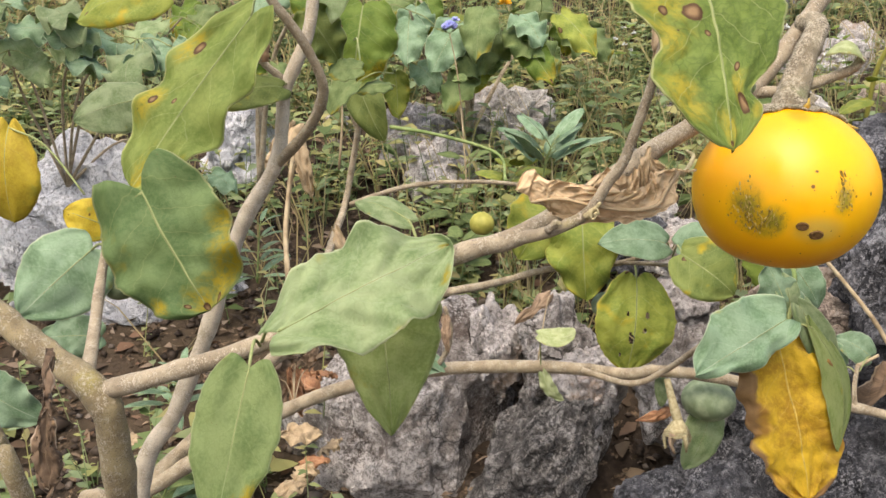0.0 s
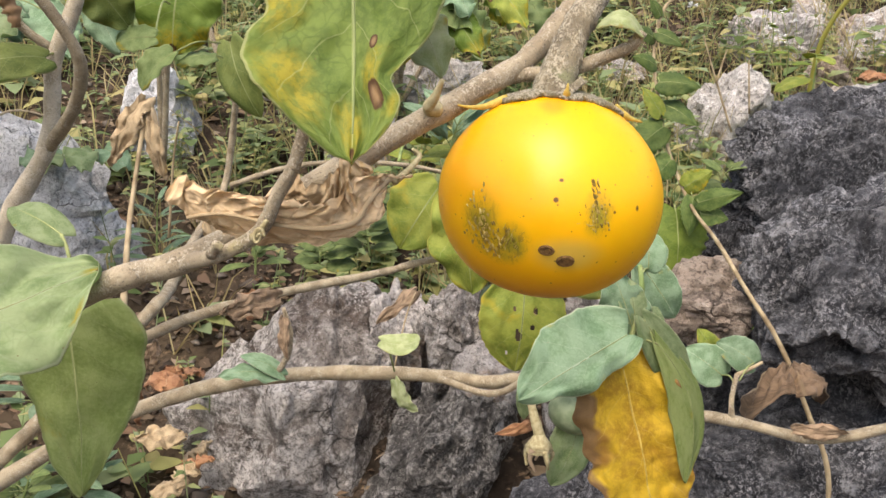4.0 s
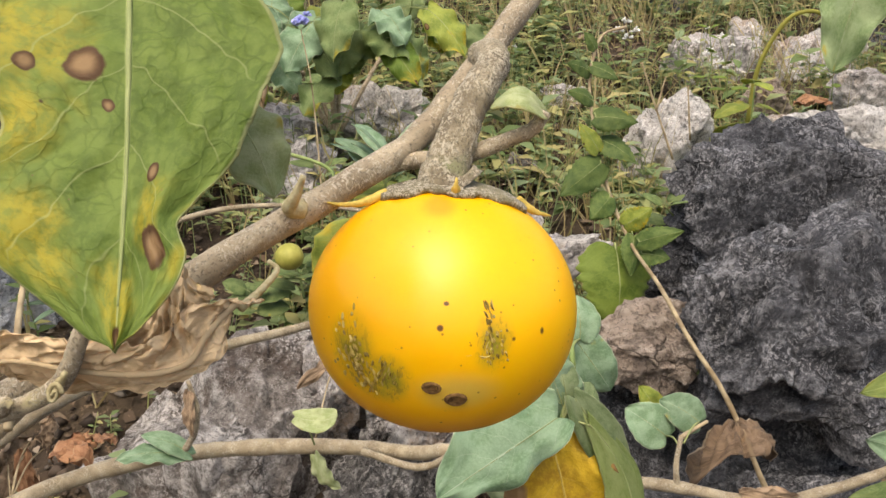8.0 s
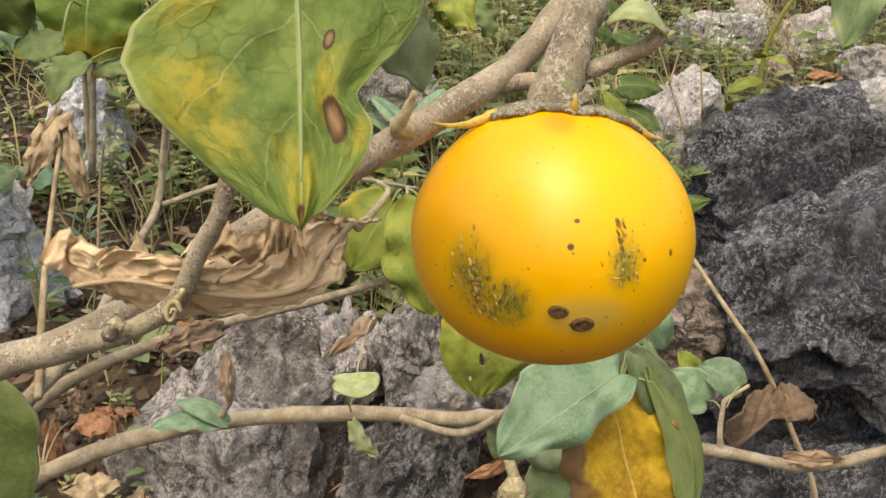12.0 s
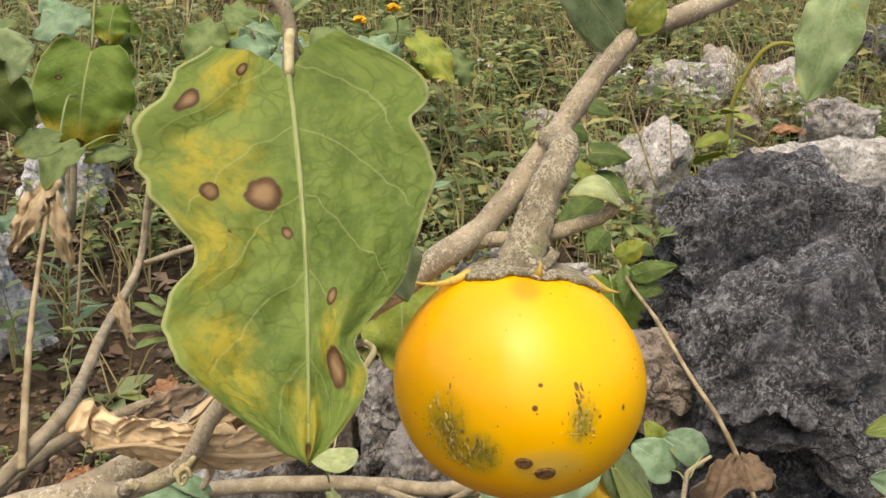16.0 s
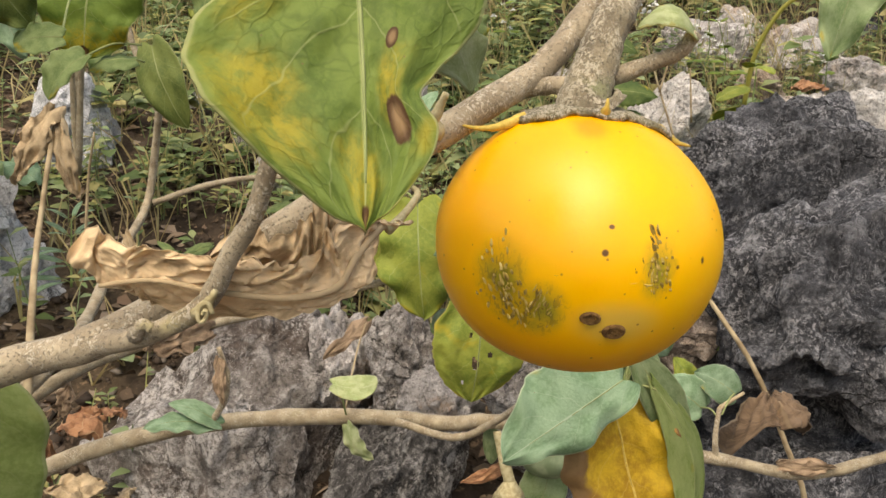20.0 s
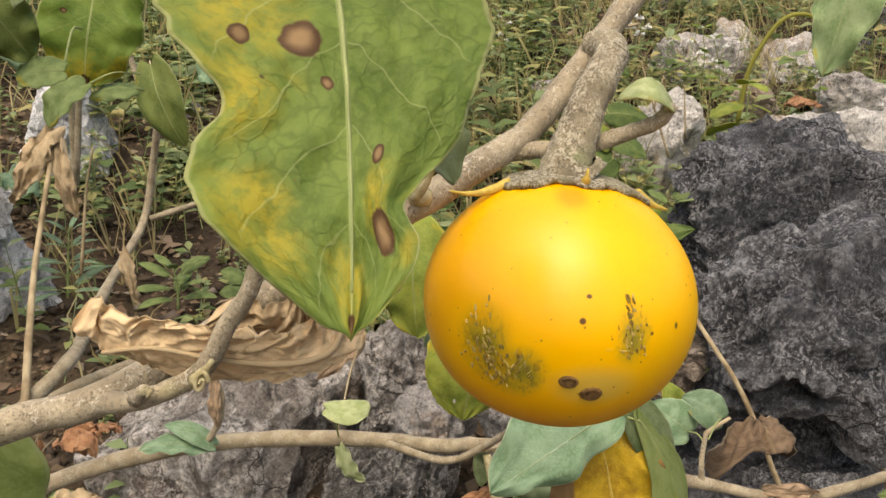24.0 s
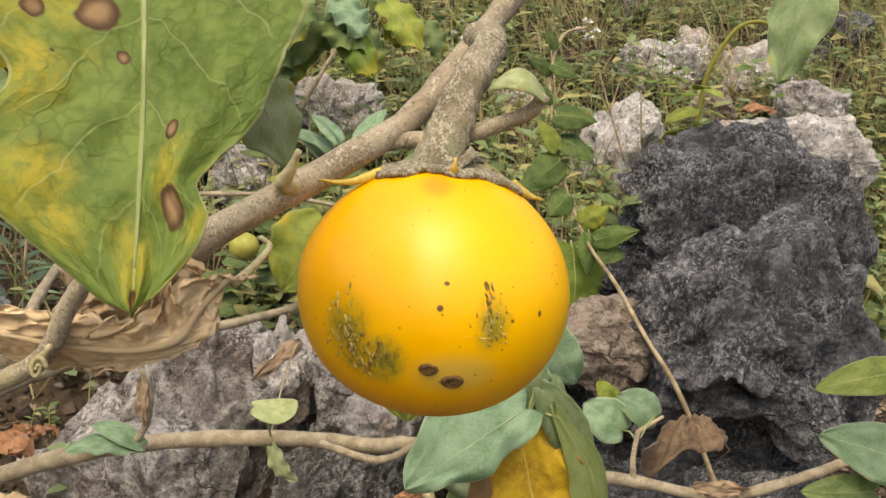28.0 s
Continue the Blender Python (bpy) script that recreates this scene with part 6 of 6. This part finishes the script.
# thistle-like weeds by the soil
sprig("spiky_weed", [(-0.2639, 1.1000, 0.3678), (-0.2604, 1.1000, 0.4089), (-0.2537, 1.0900, 0.4511)], 5, 0.06, LEAF_TEAL, "spiky grey-green weed with narrow leaves", width=0.16, seed=9, whorl=4, first=0.1)
sprig("spiky_weed", [(-0.2831, 0.7800, 0.3081), (-0.2735, 0.7700, 0.3362), (-0.2617, 0.7600, 0.3606)], 4, 0.05, LEAF_TEAL, "spiky grey-green weed with narrow leaves", width=0.2, seed=10, whorl=4, first=0.2)
sprig("spiky_weed", [(-0.2906, 0.7400, 0.2201), (-0.2785, 0.7300, 0.2441), (-0.2712, 0.7300, 0.2648)], 4, 0.055, LEAF_DEEP, "jagged green weed beside the stems", width=0.3, seed=20, whorl=4, first=0.1)
sprig("spiky_weed", [(-0.2546, 0.7800, 0.2155), (-0.2457, 0.7700, 0.2431), (-0.2417, 0.7700, 0.2586)], 4, 0.055, LEAF_TEAL, "jagged grey-green weed beside the boulder", width=0.28, seed=21, whorl=4, first=0.1)
sprig("small_weed", [(0.0132, 1.1500, 0.4402), (0.0171, 1.1400, 0.4669), (0.0209, 1.1300, 0.4888)], 3, 0.05, LEAF_DEEP, "small weed with drooping dark green leaves", seed=11, droop=0.7)
sprig("small_weed", [(0.3454, 0.7200, 0.4208), (0.3459, 0.7100, 0.4350)], 2, 0.04, LEAF_DEEP, "small weed growing between the stones", seed=12, whorl=3)
sprig("small_weed", [(0.6674, 1.2500, 0.5602), (0.6632, 1.2400, 0.6028), (0.6638, 1.2400, 0.6438)], 3, 0.07, LEAF_LIME, "light green weed on top of the boulder", seed=13, droop=0.8)
sprig("small_weed", [(0.7683, 1.1500, 0.5391), (0.7665, 1.1400, 0.5716), (0.7659, 1.1300, 0.5918)], 3, 0.06, LEAF_DEEP, "dark green weed behind the boulder", seed=14)
sprig("small_weed", [(-0.1126, 1.0000, 0.3839), (-0.1119, 1.0000, 0.4055), (-0.1147, 1.0000, 0.4268)], 4, 0.06, LEAF_DEEP, "fern-like dark green weed", width=0.3, seed=15, whorl=3)
sprig("small_weed", [(-0.0359, 1.0000, 0.3848), (-0.0343, 1.0000, 0.4028), (-0.0321, 1.0000, 0.4135)], 3, 0.045, LEAF_DEEP, "small weed with heart-shaped leaves", width=0.8, seed=16, whorl=3)
sprig("small_weed", [(0.0268, 1.0000, 0.4071), (0.0233, 1.0000, 0.4284), (0.0198, 1.0000, 0.4460)], 4, 0.05, LEAF_DEEP, "small weed with dark green leaves", seed=17, whorl=3)
sprig("small_weed", [(0.4284, 0.9000, 0.5055), (0.4124, 0.8800, 0.5207), (0.3972, 0.8600, 0.5323)], 2, 0.05, LEAF_DEEP, "small weed against the boulder", seed=18, whorl=3)


for k, (p, q) in enumerate((((0.1788, 1.5500, 0.7587), (0.1719, 1.5000, 0.8041)), ((1.3010, 1.9000, 0.7181), (1.2426, 1.8500, 0.8141)), ((0.1324, 1.6000, 0.7360), (0.1169, 1.5800, 0.7889)))):
    fl = sprig("orange_flower_weed", [p, Vector(p).lerp(Vector(q), 0.5) + Vector((0.006, 0, 0)), q], 3, 0.04, LEAF_DEEP, "weed with a small orange flower", seed=30 + k, r=0.0014)
    head(fl, q, 0.013, 40, PETAL_GOLD, seed=k)
for k, (p, q) in enumerate((((0.7169, 1.4500, 0.6069), (0.6850, 1.4200, 0.7156)), ((0.7011, 1.5000, 0.6239), (0.6912, 1.4800, 0.7358)), ((0.9981, 1.6000, 0.6087), (0.9644, 1.5800, 0.7046)), ((0.4041, 1.8000, 0.6868), (0.3945, 1.8000, 0.7586)))):
    fl = sprig("white_flower_weed", [p, Vector(p).lerp(Vector(q), 0.5) + Vector((0.008, 0, 0)), q], 3, 0.03, LEAF_FRESH, "thin weed with tiny whitish flower buds", seed=40 + k, r=0.001)
    for j in range(5):
        head(fl, Vector(q) + Vector((0.02 * math.sin(j * 2.1), 0.01 * math.cos(j * 3.0), -0.012 * j)), 0.006, 14, PETAL_WHITE, seed=j)
for k, pts in enumerate((((0.5330, 1.2000, 0.5420), (0.5037, 1.2000, 0.6139), (0.4797, 1.2000, 0.6759)), ((0.5039, 1.2000, 0.6099), (0.5147, 1.2000, 0.6568)), ((0.5767, 1.2500, 0.5648), (0.5676, 1.2500, 0.6433)), ((-0.1302, 1.0000, 0.5395), (-0.1242, 1.0000, 0.6093), (-0.1298, 1.0000, 0.6570)), ((-0.1817, 0.9000, 0.4527), (-0.1721, 0.9000, 0.5313), (-0.1573, 0.8800, 0.5775)))):
    st = thing("dry_stalk", pts[0], "bare brown dead weed stalk standing upright", "twig", "dead stalks")
    part("stalk", tube(list(pts), 0.0017, 0.0009, 7, 5, 0.15), STEM_THIN, st)

# other nightshade bushes up the slope
def far_bush(base, tips, sizes, mats, label, seed=1, r=0.0045, hang=0.5):
    rng = random.Random(seed)
    ob = thing("nightshade_bush", base, label, "bush", "nightshade bushes up the slope")
    for i, (t_, s_) in enumerate(zip(tips, sizes)):
        b, t_ = Vector(base), Vector(t_)
        mid = (b + t_) / 2 + Vector((rng.uniform(-0.04, 0.04), 0.02, 0.05))
        part("branch", tube([b, mid, t_ + Vector((0, 0.01, 0.02))], r, r * 0.45, 8, 6, 0.2), BARK_PALE, ob)
        for k in range(rng.randint(3, 6)):
            a = rng.uniform(0, 6.28)
            p = t_ + Vector((math.cos(a) * 0.7 * s_, 0.3 * s_ * math.sin(a), rng.uniform(-0.3, 0.5) * s_))
            d = Vector((math.cos(a) * 0.7, -0.55, -hang + rng.uniform(-0.3, 0.6))).normalized()
            leaf(ob, p, p + d * s_ * rng.uniform(0.8, 1.25), s_ * rng.uniform(0.6, 0.8), rng.choice(mats), t_ + Vector((0, 0.01, 0.02)), face=(rng.uniform(-0.5, 0.5), -0.85, 0.8), lobes=0.035, turns=2.2, phase=rng.uniform(0, 6), bend=0.25, wave=0.16, fold=0.15, seed=rng.randint(1, 999), nu=22, nv=8, heart=0.1)
    return ob


far_bush((0.0484, 1.5000, 0.5475), [(-0.0563, 1.4000, 0.7437), (0.0823, 1.4000, 0.7253), (0.1416, 1.4200, 0.7310), (0.1022, 1.4000, 0.6786), (-0.0941, 1.4500, 0.6602), (-0.0457, 1.5000, 0.7727), (0.2379, 1.6000, 0.7616)], [0.085, 0.085, 0.085, 0.08, 0.07, 0.085, 0.08], [LEAF_TEAL, LEAF_DEEP, LEAF_SIDE, LEAF_DEEP, LEAF_LIME, LEAF_VIVID], "nightshade bush with drooping dark green and yellowing leaves", 1, hang=1.1)
far_bush((-0.5193, 1.1000, 0.5049), [(-0.4767, 0.9500, 0.7011), (-0.3996, 0.9500, 0.6916), (-0.3553, 0.9500, 0.6758), (-0.5070, 0.9500, 0.6631), (-0.3172, 1.0000, 0.7038), (-0.5754, 1.0000, 0.7169), (-0.3535, 1.1000, 0.5284)], [0.065, 0.055, 0.07, 0.055, 0.06, 0.07, 0.05], [LEAF_TEAL, LEAF_TEAL, LEAF_PALE, LEAF_PALE], "nightshade bush with grey-teal curled leaves", 2, 0.0022)
far_bush((-0.2764, 1.2000, 0.4918), [(-0.1668, 1.1000, 0.7595), (-0.2490, 1.1500, 0.6658), (-0.3128, 1.2000, 0.7539)], [0.06, 0.045, 0.06], [LEAF_TEAL, LEAF_VIVID, LEAF_SIDE], "nightshade bush with dull green leaves behind the stems", 4, hang=0.9)
twigs = thing("leaning_twig", (-0.0972, 0.8300, 0.5215), "bare pale twig lying across the weeds", "twig")
part("stem", tube([(-0.0972, 0.8300, 0.5215), (-0.0490, 0.8200, 0.5389), (-0.0023, 0.8200, 0.5460), (0.0676, 0.8200, 0.5448), (0.1293, 0.8400, 0.5302)], 0.0026, 0.0018, 8, 6, 0.2), BARK_PALE, twigs)
part("shoot", tube([(-0.0625, 0.9500, 0.5950), (-0.0026, 0.9400, 0.5857), (0.0629, 0.9300, 0.5656), (0.0654, 0.8300, 0.5465)], 0.0022, 0.0016, 8, 6, 0.2), STEM_GREEN, twigs)

# large folded leaf at the edge, with its arched stalk
big = thing("broad_leaf_plant", (0.7839, 1.5000, 0.5735), "plant with a folded pale green leaf and arched yellow stalk", "plant")
part("stalk", tube([(0.7839, 1.5000, 0.5735), (0.7861, 1.4800, 0.6738), (0.8195, 1.4600, 0.7501), (0.8629, 1.4500, 0.7640), (0.8957, 1.4500, 0.7409)], 0.0045, 0.003, 8, 6, 0.1), LEAF_LIME, big)
leaf(big, (0.9555, 1.4500, 0.8705), (0.8873, 1.4200, 0.6607), 0.1024, LEAF_SOFT, (0.8957, 1.4500, 0.7409), face=(-0.4, -0.8, 0.8), fold=0.5, lobes=0.05, wave=0.1, seed=301)


# ---- joined small growth ----
def free(x, y, grow=0.0):
    return not any(((x - a) / (c + grow)) ** 2 + ((y - b) / (d + grow)) ** 2 < 1 for a, b, c, d, _ in STONES)


def scatter(name, count, ybounds, make, material, label, seed, dens=None):
    rng = random.Random(seed)
    verts, faces = [], []
    done = 0
    while done < count * 1.4:
        y = ybounds[0] + (ybounds[1] - ybounds[0]) * rng.random() ** 1.5
        x = rng.uniform(-0.7 * y - 0.4, 0.9 * y + 0.4) if done < count else rng.uniform(-4.0, 5.0)
        done += 1
        if not free(x, y) or (dens and rng.random() > dens(x, y)):
            continue
        make(rng, Vector((x, y, slope(x, y))), verts, faces)
    return tagged(part(name, (verts, [], faces), material), label, "plants", kind="stuff")


def leaflet(verts, faces, b, d, l, w, n):
    """A small folded leaf of six corners."""
    s = d.cross(n).normalized() * w
    n = s.cross(d).normalized()
    i = len(verts)
    verts += [b, b + d * l * 0.4 + s + n * w * 0.3, b + d * l * 0.45, b + d * l * 0.4 - s + n * w * 0.3, b + d * l * 0.8 + s * 0.5 - n * l * 0.06, b + d * l - n * l * 0.15, b + d * l * 0.8 - s * 0.5 - n * l * 0.06]
    faces += [(i, i + 1, i + 2), (i, i + 2, i + 3), (i + 1, i + 4, i + 5, i + 2), (i + 2, i + 5, i + 6, i + 3)]


def herb(rng, p, verts, faces):
    h = rng.uniform(0.01, 0.11) * (1 + 0.25 * p.y)
    top = p + Vector((rng.uniform(-0.3, 0.3) * h, rng.uniform(-0.3, 0.3) * h, h))
    s = Vector((0.0008, 0, 0))
    i = len(verts)
    verts += [p - s, p + s, top + s * 0.6, top - s * 0.6]
    faces.append((i, i + 1, i + 2, i + 3))
    size = rng.choice((rng.uniform(0.007, 0.018), rng.uniform(0.012, 0.04))) * (1 + 0.15 * p.y)
    for k in range(rng.randint(5, 14)):
        a = rng.uniform(0, 6.283)
        q = p.lerp(top, rng.uniform(0.15, 1.0))
        d = Vector((math.cos(a), math.sin(a), rng.uniform(-0.2, 0.7))).normalized()
        l = size * rng.uniform(0.6, 1.3)
        leaflet(verts, faces, q, d, l, l * rng.uniform(0.18, 0.34), Vector((0, -0.3, 1)))


def straw(rng, p, verts, faces):
    for _ in range(rng.randint(2, 5)):
        h = rng.uniform(0.05, 0.22) * (0.7 + 0.25 * p.y)
        lean = Vector((rng.gauss(0, 0.45), rng.gauss(0, 0.35), 1)).normalized()
        sag = Vector((rng.gauss(0, 0.3), rng.gauss(0, 0.3), -0.3)) * h
        w = Vector((rng.uniform(0.0005, 0.0012), 0.0004, 0)) * (1 + 0.3 * p.y)
        i = len(verts)
        a, b, c = p, p + lean * h * 0.55, p + lean * h + sag * 0.4
        verts += [a - w, a + w, b - w * 0.8, b + w * 0.8, c]
        faces += [(i, i + 1, i + 3, i + 2), (i + 2, i + 3, i + 4)]


def litter(rng, p, verts, faces):
    a = rng.uniform(0, 6.283)
    d = Vector((math.cos(a), math.sin(a), rng.uniform(-0.2, 0.5))).normalized()
    l = rng.uniform(0.006, 0.024) if rng.random() < 0.85 else rng.uniform(0.02, 0.034)
    n = Vector((rng.gauss(0, 0.6), rng.gauss(0, 0.6) - 0.2, 1))
    leaflet(verts, faces, p + Vector((0, 0, 0.004)), d, l, l * rng.uniform(0.1, 0.35), n)


def thick(x, y):
    if y < 1.0 and x > -0.12:
        return 0.0
    k = 0.72 + 1.1 * noise.noise(Vector((x * 1.7, y * 1.7, 4)))
    if y < 1.3 and x < 0.0 and not (x > -0.12 and y > 1.0):
        k -= 0.45
    if y < 1.0:
        k *= 0.35
    if -0.75 < x < -0.02 and 1.0 < y < 1.75:
        k -= 0.35
    return max(0.08, k)


WEED = clump_material("weed_leaf", ((0.12, 0.175, 0.06), (0.23, 0.31, 0.125), (0.33, 0.41, 0.23), (0.44, 0.45, 0.17), (0.56, 0.47, 0.22)), 0.4)
STRAW = clump_material("dry_grass", ((0.36, 0.28, 0.13), (0.52, 0.42, 0.22), (0.36, 0.34, 0.13), (0.62, 0.52, 0.33)), 0.3)
LITTER = clump_material("leaf_litter", ((0.07, 0.047, 0.031), (0.145, 0.1, 0.064), (0.28, 0.21, 0.14), (0.18, 0.1, 0.058), (0.4, 0.32, 0.24)), 0.1)
scatter("low_weeds", 15000, (0.75, 4.6), herb, WEED, "dense low green weeds covering the slope", 1, thick)
scatter("dry_grass", 7500, (0.8, 4.6), straw, STRAW, "thin straw-coloured grass stems among weeds", 2, lambda x, y: 0.0 if y < 1.0 else (0.1 if x < 0 and y < 1.8 else min(1, 0.3 + 0.25 * max(0, x))))
scatter("leaf_litter", 24000, (0.45, 3.4), litter, LITTER, "scattered brown dead leaf fragments on the soil", 3)



def clod(rng, p, verts, faces):
    r = rng.uniform(0.0015, 0.008) * (1 if rng.random() < 0.92 else 2.2)
    i = len(verts)
    ax = [Vector((1, 0, 0)), Vector((0, 1, 0)), Vector((-1, 0.1, 0)), Vector((0, -1, 0.1)), Vector((0.1, 0, 0.8)), Vector((0, 0.1, -0.6))]
    m = Euler((rng.uniform(-0.5, 0.5), rng.uniform(-0.5, 0.5), rng.uniform(0, 6.28))).to_matrix()
    verts += [p + Vector((0, 0, r * 0.3)) + m @ a * r * rng.uniform(0.6, 1.3) for a in ax]
    for a in range(4):
        b = (a + 1) % 4
        faces += [(i + a, i + b, i + 4), (i + b, i + a, i + 5)]


CLOD = clump_material("soil_clod", ((0.03, 0.02, 0.014), (0.06, 0.043, 0.03), (0.1, 0.072, 0.052), (0.22, 0.19, 0.16)), 0.0)
tagged(scatter("soil_clods", 14000, (0.45, 2.4), clod, CLOD, "loose dark crumbs of soil and gravel", 5), category="gravel")

# ---- fallen leaves ----
for i, (c, l, m_) in enumerate((((-0.1470, 0.8000, 0.2290), 0.05, LEAF_DRY), ((-0.1590, 0.7800, 0.2232), 0.045, LEAF_DRY), ((-0.1408, 0.8200, 0.2322), 0.035, LEAF_RUST), ((-0.1269, 0.7000, 0.3708), 0.075, LEAF_RUST), ((-0.1104, 0.7100, 0.3748), 0.05, LEAF_RUST), ((-0.1331, 0.6800, 0.3296), 0.05, LEAF_DRY), ((-0.1031, 0.7000, 0.3065), 0.05, LEAF_DRY), ((-0.3209, 0.7500, 0.2862), 0.06, LEAF_DRY), ((-0.0737, 0.7800, 0.4152), 0.06, LEAF_RUST), ((0.3801, 0.8200, 0.4376), 0.035, LEAF_DRY), ((0.8417, 1.4000, 0.6097), 0.07, LEAF_RUST), ((0.1615, 0.9500, 0.4628), 0.05, LEAF_DRY))):
    rng = random.Random(i)
    a = rng.uniform(0, 6.28)
    d = Vector((math.cos(a), 0.4 * math.sin(a), 0.2 * rng.uniform(-1, 1))) * l
    bm = blade(Vector(c) - d / 2, Vector(c) + d / 2, l * 0.65, face=(0, -0.5, 1), curl=1.1, crumple=0.2, bend=0.2, seed=400 + i, nu=20, nv=12)[0]
    tagged(part("dead_leaf", bm, m_), "curled brown dead leaf lying on the ground", "leaf", "dead leaves on the ground")
